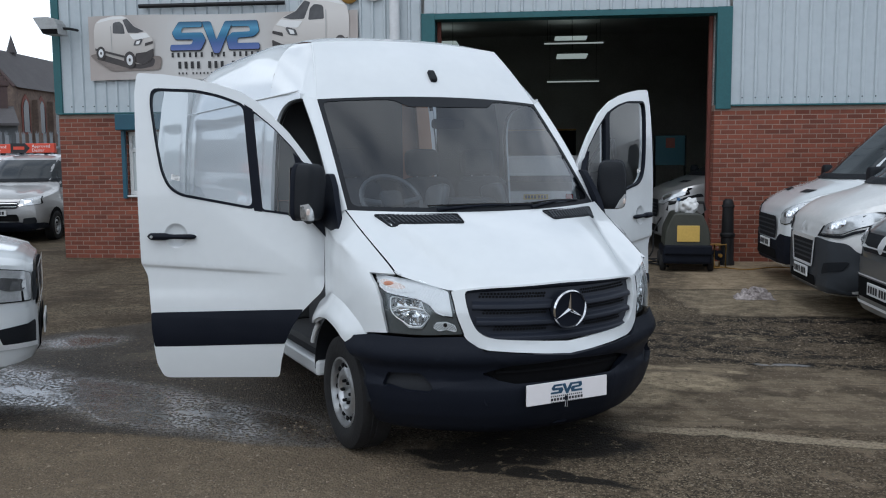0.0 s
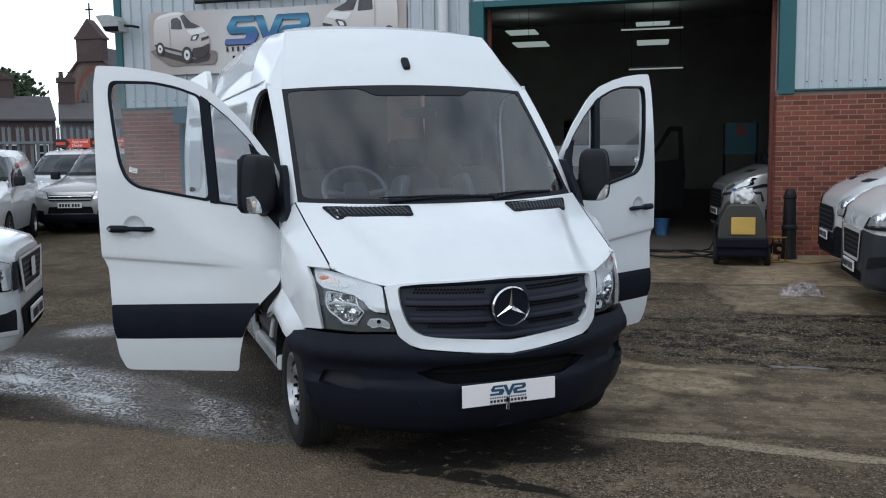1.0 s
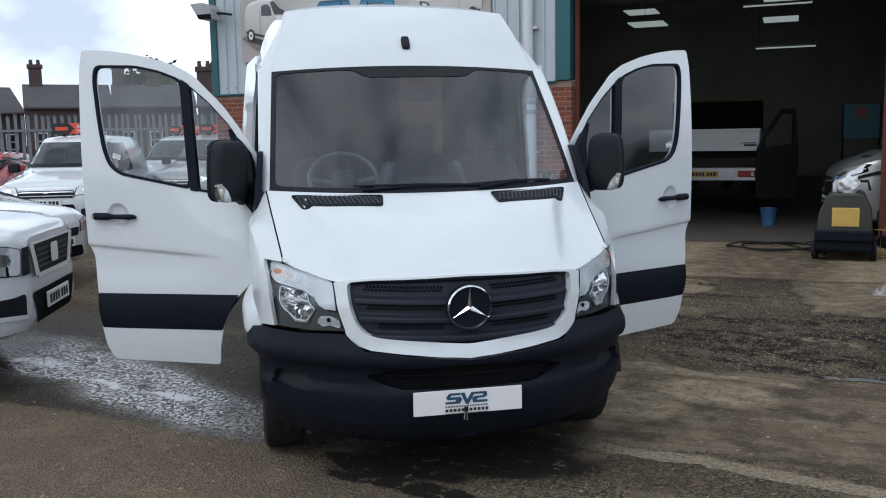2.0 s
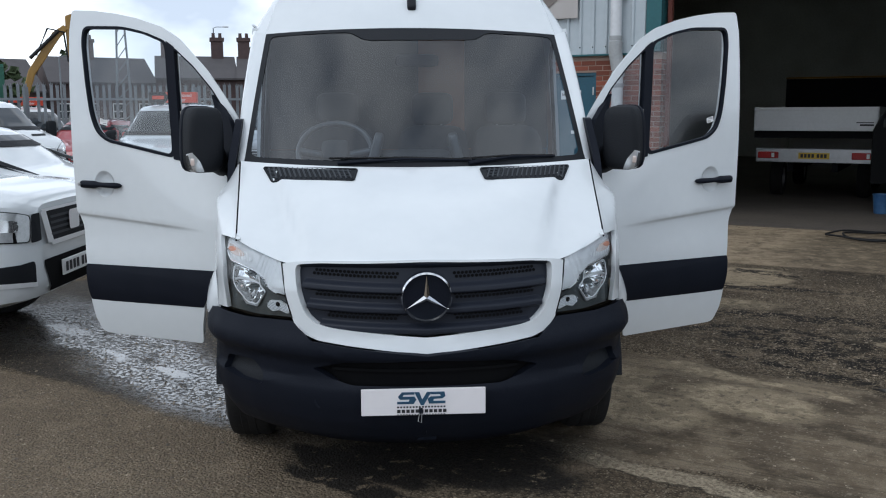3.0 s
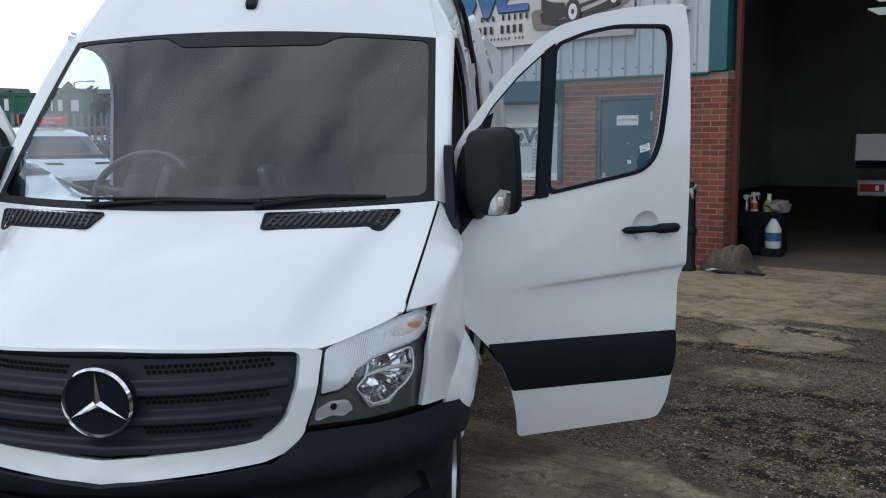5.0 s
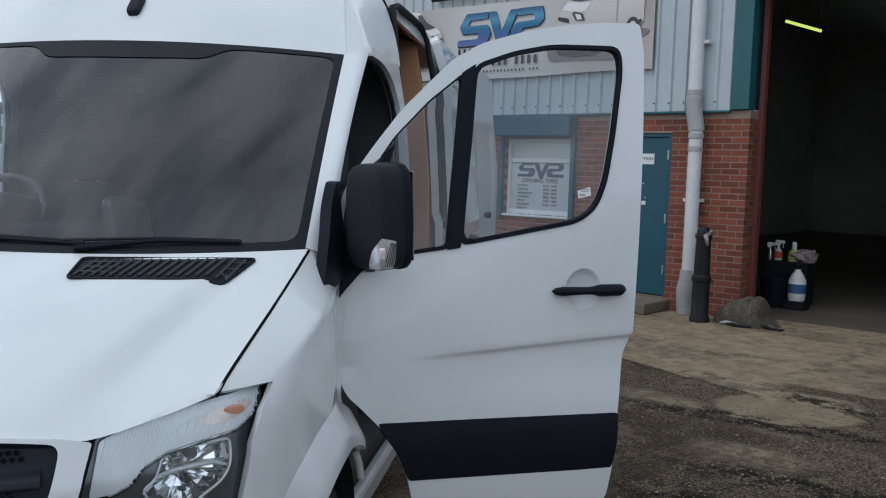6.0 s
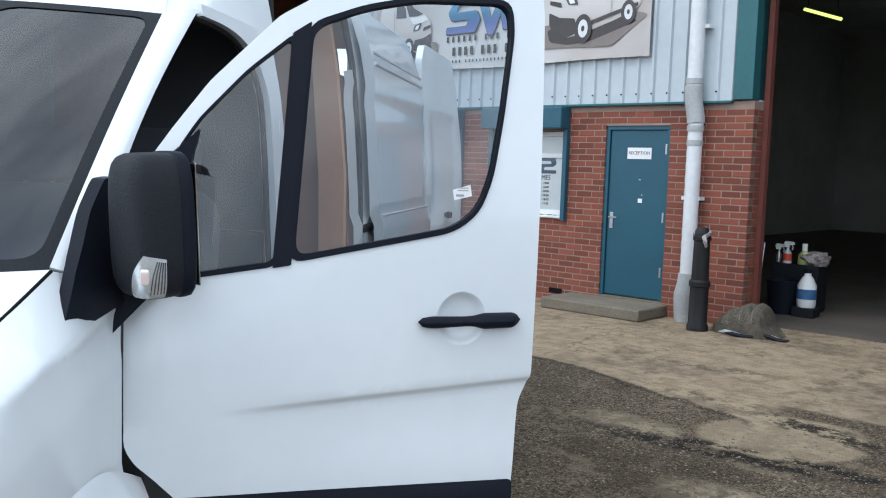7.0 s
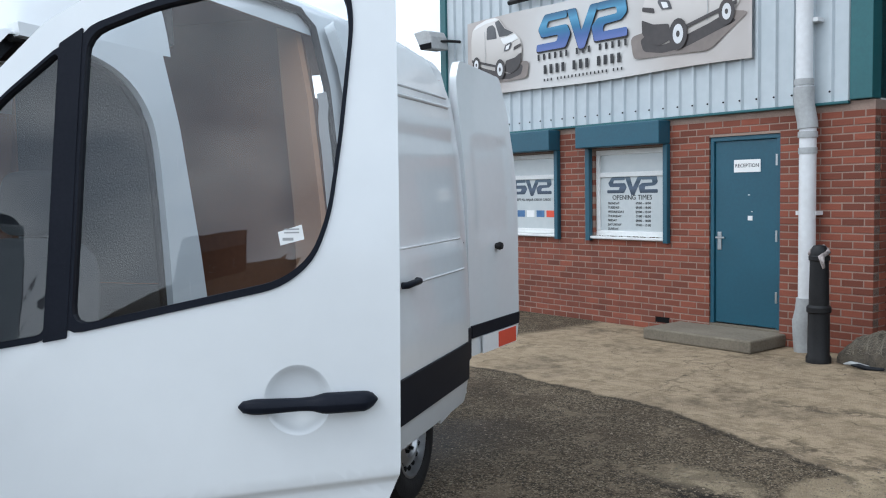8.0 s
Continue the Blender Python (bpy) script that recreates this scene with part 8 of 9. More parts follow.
def pressure_washer():
    w = thing("pressure_washer", pose(2.53, 13.6, 0, 0, 0, -4), "dark green pressure washer with a yellow panel", "pressure washer")
    hood = rounded([(-0.33, 0.34), (-0.31, 0.62), (-0.2, 0.86), (0.2, 0.86), (0.31, 0.62), (0.33, 0.34)], 0.06)
    part("hood", prism(hood, lambda a, b: (a, -0.25, b), (0, 0.85, 0)), surface("washer_green", (0.05, 0.052, 0.04), 0.5, 0, (0.035, 0.036, 0.03), 4, 40, 0.6), w, "dark green-grey hood", bevel=0.03)
    part("base", boxes((-0.35, 0.35, -0.32, 0.7, 0.12, 0.345)), BLACK, w, "black base tray", bevel=0.04)
    part("bumper_bar", boxes((-0.34, 0.34, -0.36, -0.30, 0.26, 0.40)), BLACK, w, bevel=0.02)
    part("panel", boxes((-0.15, 0.17, -0.266, -0.245, 0.44, 0.68)), surface("washer_yellow", (0.66, 0.44, 0.10), 0.45, 0, (0.5, 0.32, 0.07), 5, 30, 0.6), w, "yellow front panel", bevel=0.008)
    for s in (-1, 1):
        for y in (-0.12, 0.5):
            part("wheel", lathe([(0.05, -0.03), (0.11, -0.04), (0.125, -0.02), (0.125, 0.02), (0.11, 0.04), (0.05, 0.03)], 20, "x"), RUBBER, w, smooth=40).matrix_basis = pose(s * 0.34, y, 0.125)
    part("hose_reel", tube([(-0.28, 0.1, 0.88), (-0.25, 0.1, 1.0), (0.25, 0.1, 1.0), (0.28, 0.1, 0.88)], 0.02, 8), IRON, w)
    c = bmesh.new()
    bmesh.ops.create_icosphere(c, subdivisions=4, radius=0.13)
    for v in c.verts:
        v.co *= 1 + 0.45 * noise.noise(v.co * 14) + 0.2 * noise.noise(v.co * 40)
        v.co.z *= 0.85
    rag = tagged(part("rag", c, PAPER, smooth=80), "crumpled white rag lying on the washer", "cloth")
    rag.matrix_world = pose(2.56, 13.53, 0.96)
    b = thing("spray_bottle", pose(2.41, 13.67, 0.86), "small clear spray bottle with a blue trigger", "bottle")
    part("bottle", lathe([(0.035, 0), (0.04, 0.01), (0.04, 0.11), (0.016, 0.15), (0.016, 0.17)], 14), PVC, b, smooth=50)
    part("trigger", boxes((-0.015, 0.03, -0.04, 0.02, 0.17, 0.21)), BLUE_SIGN, b, bevel=0.006)
    r = thing("cable_reel", pose(3.02, 13.8, 0, 0, 0, 30), "yellow cable reel frame on the ground", "cable reel")
    bm = bmesh.new()
    for y in (-0.07, 0.07):
        tube([(-0.11, y, 0.02), (-0.11, y, 0.36), (0.11, y, 0.36), (0.11, y, 0.02), (-0.11, y, 0.02)], 0.016, 8, bm)
    tube([(0, -0.09, 0.2), (0, 0.09, 0.2)], 0.03, 8, bm)
    part("frame", bm, YELLOW_PAINT, r, "yellow tube frame", smooth=50)
    part("drum", lathe([(0.03, -0.06), (0.08, -0.06), (0.08, -0.05), (0.05, -0.045), (0.05, 0.045), (0.08, 0.05), (0.08, 0.06), (0.03, 0.06)], 18, "y"), BLACK, r, smooth=40).matrix_basis = pose(0, 0, 0.2)
    hose = [(2.3, 13.75, 0.03)] + [(1.5 + 0.55 * math.cos(a * 0.6 + 1) + 0.02 * a, 14.45 + 0.42 * math.sin(a * 0.6 + 1), 0.025 + 0.012 * (a % 3)) for a in range(24)] + [(2.2, 15.2, 0.03), (2.35, 15.9, 0.4), (2.6, 16.2, 0.75)]
    tagged(part("hose", tube([tuple(p) for p in smooth_open(hose)], 0.013, 8), RUBBER, smooth=60), "black rubber hose coiled on the ground", "hose")
    lead = [(3.1, 13.9, 0.01), (3.4, 13.6, 0.01), (3.9, 13.9, 0.01), (4.6, 13.7, 0.01)]
    tagged(part("cable", tube([tuple(p) for p in smooth_open(lead)], 0.009, 6), YELLOW_PAINT, smooth=60), "thin yellow cable lying on concrete", "cable")
    tagged(part("bucket", lathe([(0.11, 0), (0.14, 0.3), (0.15, 0.3), (0.15, 0.31), (0.135, 0.31), (0.1, 0.02), (0, 0.02)], 20), BLUE_SIGN, smooth=40), "blue plastic bucket on the workshop floor", "bucket").location = (1.5, 17.6, 0.012)


def smooth_open(points, n=4):
    out = []
    for i in range(len(points) - 1):
        p0, p1, p2, p3 = (np.array(points[min(max(i + d, 0), len(points) - 1)]) for d in (-1, 0, 1, 2))
        for j in range(n):
            t = j / n
            out.append(0.5 * (2 * p1 + (p2 - p0) * t + (2 * p0 - 5 * p1 + 4 * p2 - p3) * t * t + (3 * p1 - p0 - 3 * p2 + p3) * t**3))
    return out + [np.array(points[-1])]


def workshop_bits():
    bench = thing("cleaning_bin", pose(-1.42, 16.12, 0.012), "black plastic bin holding cleaning things", "bin")
    part("bin", lathe([(0.17, 0), (0.20, 0.38), (0.215, 0.38), (0.215, 0.41), (0.195, 0.41), (0.16, 0.03), (0, 0.03)], 24), BLACK, bench, smooth=40)
    shelf = tagged(part("crate", boxes((-1.68, -1.10, 16.36, 16.70, 0.012, 0.60)), MATT_BLACK, bevel=0.02), "dark crate against the workshop wall", "crate")
    for x, y, h, r, mt, cap, lab in ((-1.52, 16.45, 0.20, 0.052, PVC, PAPER, "clear spray bottle with a red label"), (-1.31, 16.45, 0.20, 0.075, surface("lime_bottle", (0.50, 0.55, 0.20), 0.4, 0, (0.40, 0.45, 0.15), 5, 30), PAPER, "lime yellow plastic cleaner bottle"), (-1.64, 16.48, 0.16, 0.03, STEEL, PAPER, "slim pale spray bottle")):
        b = thing("bottle", pose(x, y, 0.6), lab, "bottle", "cleaning bottles")
        part("flask", lathe([(r, 0), (r * 1.03, 0.02), (r * 0.95, h * 0.6), (r * 0.35, h * 0.86), (r * 0.3, h)], 16), mt, b, smooth=45)
        if r > 0.06:
            part("cap", lathe([(r * 0.42, h * 0.84), (r * 0.42, h + 0.05), (r * 0.36, h + 0.06), (0, h + 0.06)], 14), cap, b, smooth=40)
            continue
        part("spray_head", prism([(-0.035, h), (0.018, h), (0.022, h + 0.03), (0.075, h + 0.032), (0.085, h + 0.045), (0.07, h + 0.07), (-0.03, h + 0.075), (-0.05, h + 0.05)], lambda p, q: (p, -0.014, q), (0, 0.028, 0)), cap, b, "white spray head", bevel=0.004)
        part("trigger", tube([(0.045, 0, h + 0.035), (0.062, 0, h + 0.005), (0.06, 0, h - 0.03)], 0.006, 6), cap, b, smooth=50)
        if r > 0.05:
            part("label_band", lathe([(r * 1.02, 0.03), (r * 1.035, 0.035), (r * 1.0, 0.12), (r * 0.98, 0.12)], 16, caps=False), RED_SIGN, b, "red label", smooth=45)
    tagged(part("block", boxes((-1.24, -0.98, 15.94, 16.18, 0.012, 0.13)), MATT_BLACK, bevel=0.01), "low dark block on the workshop floor", "block")
    d = thing("canister", pose(-1.11, 16.05, 0.13), "white plastic canister with a blue label", "canister")
    part("flask", lathe([(0.10, 0), (0.11, 0.03), (0.11, 0.26), (0.06, 0.36), (0.04, 0.38), (0.04, 0.42)], 18), PAPER, d, smooth=45)
    part("label_band", lathe([(0.112, 0.1), (0.1125, 0.1), (0.1125, 0.22), (0.112, 0.22)], 18, caps=False), BLUE_SIGN, d, smooth=45)
    part("cap", lathe([(0.045, 0.41), (0.045, 0.47), (0, 0.47)], 14), BLACK, d)
    c = bmesh.new()
    bmesh.ops.create_icosphere(c, subdivisions=4, radius=0.17)
    for v in c.verts:
        v.co *= 1 + 0.4 * noise.noise(v.co * 9) + 0.2 * noise.noise(v.co * 30)
        v.co.z = max(v.co.z * 0.6, -0.07)
    tagged(part("rag", c, CLOTH, smooth=80), "heap of pale rags on the crate", "cloth").location = (-1.17, 16.5, 0.665)
    tagged(part("stick", tube([(-1.66, 15.9, 0.02), (-1.72, 16.2, 0.85)], 0.012, 8), STEEL, smooth=50), "thin silver pole leaning on the wall", "pole")
    p = thing("poster", pose(3.0, 18.75, 1.8), "teal poster with an orange square", "poster")
    part("sheet", boxes((-0.29, 0.29, 0, 0.01, -0.3, 0.30)), surface("poster_teal", (0.012, 0.075, 0.095), 0.6), p)
    part("square", boxes((-0.09, 0.09, -0.006, -0.002, 0.05, 0.25)), RUST, p)
    for x in (-0.3, 0.3):
        part("leg", boxes((x - 0.02, x + 0.02, 0.012, 0.05, -1.79, 0.3)), DARK, p)
    for x0, x1, y, z in ((0.47, 2.23, 27.6, 5.06), (0.6, 2.45, 33.0, 4.36)):
        f = thing("strip_light", pose(0, 0, 0), "long white strip light under the workshop roof", "strip light", "strip lights")
        part("tube", tube([(x0, y, z), (x1, y, z)], 0.022, 8), STRIP, f, smooth=60)
        part("batten", boxes((x0, x1, y - 0.03, y + 0.03, z + 0.02, z + 0.08)), WHITE_OLD, f)
        for x in (x0 + 0.1, x1 - 0.1):
            part("hanger", tube([(x, y, z + 0.07), (x, y, EAVES + 0.01)], 0.006, 5), IRON, f)
    f = thing("strip_light", pose(0, 0, 0), "yellow-green fluorescent strip light", "strip light", "strip lights")
    part("tube", tube([(-4.37, 24.0, 5.13), (-3.61, 24.0, 4.86)], 0.032, 8), LIME, f, smooth=60)
    for x, z in ((-4.3, 5.10), (-3.7, 4.89)):
        part("hanger", tube([(x, 24.0, z + 0.02), (x, 24.0, EAVES + 0.01)], 0.006, 5), IRON, f)
    for x0, x1, y, z in ((0.9, 1.9, 30.0, 4.99), (0.85, 1.95, 31.5, 5.75), (-2.95, -1.9, 29.0, 4.97), (-3.7, -2.65, 32.5, 5.80)):
        rl = thing("roof_light", pose(0, 0, 0), "dim pale panel light under the roof", "panel light", "panel lights")
        part("panel", boxes((x0, x1, y, y + 1.3, z, z + 0.03)), SKYLIGHT, rl)
        part("hanger", tube([((x0 + x1) / 2, y + 0.015, z + 0.15), ((x0 + x1) / 2, y + 0.015, EAVES + 0.01)], 0.006, 5), IRON, rl)
    vd = thing("loose_van_door", pose(1.25, 18.6, 0.012, 0, 0, 25), "dark van door standing open in the workshop", "van door")
    part("door_skin", sheet([rounded([(0, 0.4), (0.75, 0.4), (0.8, 1.1), (0.72, 2.05), (0.45, 2.05), (0.1, 1.5), (0, 1.3)], 0.04), rounded([(0.15, 1.35), (0.68, 1.4), (0.66, 1.95), (0.48, 1.95), (0.16, 1.5)], 0.03)], lambda a, b: (a, 0, b), 0.5), IRON, vd, thick=0.05)


STRIP, _n, _l, _b = node_mat("white_strip_light")
_b.inputs["Emission Color"].default_value, _b.inputs["Emission Strength"].default_value = (0.85, 0.9, 0.8, 1), 0.28


def loose_yard_things():
    rnd = random.Random(3)
    bm = bmesh.new()
    bmesh.ops.create_grid(bm, x_segments=44, y_segments=30, size=0.5)
    for v in bm.verts:
        x, y = v.co.x * 0.46, v.co.y * 0.36
        rr = math.hypot(x / 0.22, y / 0.17) + 0.25 * noise.noise((x * 7, y * 7, 3))
        h = max(0, 1 - rr) ** 0.7 * 0.15
        fold = abs(math.sin(22 * x + 9 * y + 6 * noise.noise((x * 5, y * 5, 8)))) ** 0.6
        v.co = Vector((x * (1 + 0.35 * noise.noise((x * 6, y * 6, 1))), y * (1 + 0.4 * noise.noise((x * 6, y * 6, 4))), 0.006 + h * (0.45 + 0.75 * fold) + 0.018 * fold * max(0, 1.2 - rr)))
    tagged(part("cloth", bm, CLOTH, smooth=80, thick=0.004), "dirty pale cloth crumpled on the concrete, its folds' shade painted dark", "cloth").location = (2.92, 10.95, 0)
    def slump(u, v, proud=0.0):
        """The sack's skin: u along the wall, v from the ground in front, over the ridge, to the wall."""
        top = interp(u, [0, 0.12, 0.3, 0.52, 0.66, 0.74, 0.82, 0.92, 1], [0.14, 0.22, 0.27, 0.33, 0.34, 0.29, 0.12, 0.04, 0.012])
        deep = interp(u, [0, 0.2, 0.6, 0.8, 1], [0.16, 0.21, 0.25, 0.24, 0.10])
        a = math.pi * v
        lump = noise.noise((u * 6, v * 4, 2.0)) * 0.10 + noise.noise((u * 17, v * 11, 5.0)) * 0.055
        crease = 0.03 * abs(math.sin(9 * u + 5 * v + 2.5 * noise.noise((u * 4, v * 4, 8)))) ** 3
        z = top * math.sin(a) ** 0.62 * (1 + lump) - crease * math.sin(a)
        y = -deep * math.cos(a) ** 1 * (1 + 0.6 * lump) + 0.04 * math.sin(a)
        return Vector((-0.32 + 0.70 * u + 0.05 * lump, y - proud * math.cos(a), max(0.004, z + 0.004 + proud * math.sin(a))))
    sack = tagged(part("rubble_sack", grid(slump, 60, 40), surface("brown_sack", (0.115, 0.095, 0.068), 0.9, 0, (0.035, 0.03, 0.024), 14, 70, 0.9, bump=0.6), smooth=60), "slumped dark brown netted sack beside the bollard", "sack")
    sack.location = (-1.12, 14.40, 0.0)
    bm = bmesh.new()
    for i in range(17):
        tube([slump(0.16 + 0.50 * i / 16 + 0.03 * math.sin(i + 0.4 * j), 0.08 + 0.40 * j / 8, 0.004) for j in range(9)], 0.0022, 4, bm)
    for j in range(11):
        tube([slump(0.14 + 0.54 * i / 12, 0.08 + 0.038 * j + 0.012 * math.sin(2 * i + j), 0.004) for i in range(13)], 0.0022, 4, bm)
    tagged(part("netting", bm, surface("pale_net", (0.24, 0.21, 0.16), 0.8, 0, (0.10, 0.085, 0.065), 30, 80, 0.8), sack, "pale worn netting"), kind="stuff")
    for k, (lo, y0) in enumerate(((0.10, -0.25), (0.20, -0.29))):
        part("hem", tube([(-0.30 + lo + 0.62 * t / 9, y0 - 0.03 * math.sin(t * 0.7 + k) + 0.016 * t - 0.01, 0.022 + 0.014 * math.sin(1.3 * t + k)) for t in range(10)], [0.006] + [0.022] * 8 + [0.006], 8), MATT_BLACK if k else PVC_DARK, sack, "folded hem of the sack", smooth=60)
    bm = bmesh.new()
    tube([(-0.07, -0.05, 0), (-0.085, 0.03, 0.03), (0.0, 0.085, 0.05), (0.085, 0.0, 0.02), (0.06, -0.07, -0.02), (0.1, -0.1, -0.12)], [0.02, 0.028, 0.03, 0.026, 0.03, 0.012], 8, bm)
    for v in bm.verts:
        v.co += Vector((noise.noise(v.co * 40), noise.noise(v.co * 40 + Vector((5, 0, 0))), noise.noise(v.co * 40 + Vector((0, 7, 0))))) * 0.012
    tagged(part("rag", bm, CLOTH, smooth=80), "pinkish white rag tied round a bollard", "cloth").matrix_world = pose(-1.57, 14.15, 1.03)
    a = tagged(part("air_brick", boxes((-3.90, -3.70, WALL - 0.003, WALL + 0.02, 0.09, 0.155)), DARK), "dark air brick low in the wall", "air brick", kind="structure")
    bm = bmesh.new()
    for i in range(40):
        m = Matrix.Translation((rnd.uniform(-4.8, -3.8), WALL - 0.02 + rnd.uniform(-0.02, 0.02), 1.093)) @ Matrix.Diagonal((rnd.uniform(0.6, 2), 1, 0.5, 1))
        bmesh.ops.create_icosphere(bm, subdivisions=1, radius=rnd.uniform(0.006, 0.014), matrix=m)
    tagged(part("sill_dirt", bm, CONCRETE), "crumbs of dirt on the window sill", "dirt", kind="stuff")
    for x, z, mt in ((-2.72, 4.33, YELLOW_PAINT), (-2.32, 4.36, PAPER)):
        al = thing("alarm_box", pose(x, WALL - 0.05, z), "small alarm box high on the cladding", "alarm box", "alarm boxes")
        part("case", lathe([(0, 0), (0.12, 0), (0.15, 0.02), (0.15, 0.05)], 20, "y"), mt, al, smooth=40).matrix_basis = pose(0, -0.05, 0)
        part("case_mark", boxes((-0.07, 0.07, -0.056, -0.052, -0.03, 0.03)), BLUE_SIGN, al)


flatbed(), pressure_washer(), workshop_bits(), loose_yard_things()


# ---- fence, houses and the far side ----
def polar(deg, dist, eye=(1.5, 1.0)):
    """A point at a bearing (degrees to the left of +y) and distance from the middle of the walk's start."""
    return (eye[0] - dist * math.sin(radians(deg)), eye[1] + dist * math.cos(radians(deg)))


def palisade(points, h=2.4):
    f = thing("palisade_fence", pose(0, 0, 0), "galvanised steel palisade fence with split tops", "fence")
    vs, fs, rnd = [], [], random.Random(2)
    for (x0, y0), (x1, y1) in zip(points, points[1:]):
        d = Vector((x1 - x0, y1 - y0, 0))
        n, u = int(d.length / 0.155), d.normalized()
        w = Vector((-u.y, u.x, 0))
        for i in range(n):
            p, k = Vector((x0, y0, 0)) + u * (i * 0.155), len(vs)
            hh, lean = h + rnd.uniform(-0.02, 0.02), rnd.uniform(-0.012, 0.012)
            front = [(-0.036, 0), (0.036, 0), (0.036, hh - 0.13), (0.042, hh - 0.02), (0.014, hh - 0.07), (0.0, hh + 0.02), (-0.014, hh - 0.07), (-0.042, hh - 0.02), (-0.036, hh - 0.13)]
            vs += [tuple(p + u * (a + lean * b) + Vector((0, 0, b)) + w * (0.012 * (1 - abs(a) / 0.034))) for a, b in front]
            fs += [tuple(k + j for j in (0, 1, 2, 8)), tuple(k + j for j in (2, 3, 4)), tuple(k + j for j in (2, 4, 5, 6, 8)), tuple(k + j for j in (6, 7, 8))]
        for z in (0.45, 2.0):
            part("rail", prism([(-0.03, z - 0.03), (0.03, z - 0.03), (0.03, z + 0.03), (-0.03, z + 0.03)], lambda a, b: (x0 + w.x * (0.05 + a), y0 + w.y * (0.05 + a), b), d), GALV, f)
        for i in range(int(d.length / 2.75) + 1):
            p = Vector((x0, y0, 0)) + u * (i * 2.75) + w * 0.1
            part("post", boxes((p.x - 0.05, p.x + 0.05, p.y - 0.05, p.y + 0.05, 0, h - 0.1)), GALV, f)
    tagged(part("pale", (vs, fs), GALV, f, thick=0.004), kind="stuff")


palisade([(-8.4, 22.6), (-12.6, 20.8), (-17.6, 16.2), (-20.5, 11.0), (-23.0, 4.0)])


def house(m, w, eaves, ridge, depth, bays, chimneys, wall_mat=None, pale=False):
    """One house of a terrace: x along the front, y backwards."""
    h = thing("terraced_house", m, "sooty red brick terraced house with chimney stacks" if not pale else "pale rendered house with a slate roof", "house", "houses beyond the fence")
    part("wall", boxes((0, w, 0, depth, 0, eaves)), wall_mat or FAR_BRICK, h)
    g = [(0, eaves), (depth / 2, ridge - 0.1), (depth, eaves)]
    part("gable", prism(g, lambda a, b: (0.02, a, b), (w - 0.04, 0, 0)), wall_mat or FAR_BRICK, h)
    slope = math.atan2(ridge - eaves, depth / 2)
    part("roof", prism([(-0.4, eaves - 0.2), (depth / 2, ridge), (depth + 0.4, eaves - 0.2), (depth + 0.4, eaves - 0.05), (depth / 2, ridge + 0.16), (-0.4, eaves - 0.05)], lambda a, b: (-0.05, a, b), (w + 0.1, 0, 0)), ROOF_TILE, h, "dark slate roof")
    for i in range(bays):
        x = w * (i + 0.5) / bays
        for z in (1.2, 3.9):
            if z + 1.3 < eaves:
                wd = part("window", boxes((x - 0.5, x + 0.5, -0.06, 0.02, z, z + 1.35)), UPVC, h, "white window")
                part("pane", boxes((x - 0.42, x + 0.42, -0.08, -0.055, z + 0.08, z + 0.62), (x - 0.42, x + 0.42, -0.08, -0.055, z + 0.70, z + 1.27)), CAR_GLASS, wd)
    for x in chimneys:
        c = part("chimney", boxes((x - 0.5, x + 0.5, depth / 2 - 0.45, depth / 2 + 0.45, ridge - 0.8, ridge + 1.6), (x - 0.6, x + 0.6, depth / 2 - 0.55, depth / 2 + 0.55, ridge + 1.45, ridge + 1.75)), FAR_BRICK, h, "sooty brick chimney stack")
        for dx in (-0.28, 0.28):
            part("chimney_pot", lathe([(0.16, 0), (0.13, 0.35), (0.16, 0.4), (0.12, 0.41)], 10), FAR_BRICK, c).matrix_basis = pose(x + dx, depth / 2, ridge + 1.75)


def facing(deg, dist, turn=0.0):
    x, y = polar(deg, dist)
    return pose(x, y, 0, 0, 0, deg + turn)


# bearings run to the left from the +y direction
for _d, _c in ((46.0, (1.0, 5.2)), (41.2, (0.6, 3.4))):
    house(facing(_d, 78), 6.6, 4.6, 6.4, 8.0, 3, _c)
house(facing(36.2, 62), 3.7, 4.0, 5.0, 6.0, 2, (0.5, 2.9), surface("grey_render", (0.10, 0.105, 0.11), 0.85, 0, (0.075, 0.08, 0.085), 1, 9, 0.7), True)
house(facing(52.0, 84, 8), 9.0, 4.4, 6.6, 9, 4, (4.0,))
house(facing(59.0, 80, 12), 10.0, 3.6, 6.2, 9, 4, ())
house(facing(66.0, 66, 12), 8.5, 3.0, 5.4, 8, 3, (), PVC, True)
house(facing(74.0, 70, 15), 9.0, 3.6, 5.8, 8, 3, ())


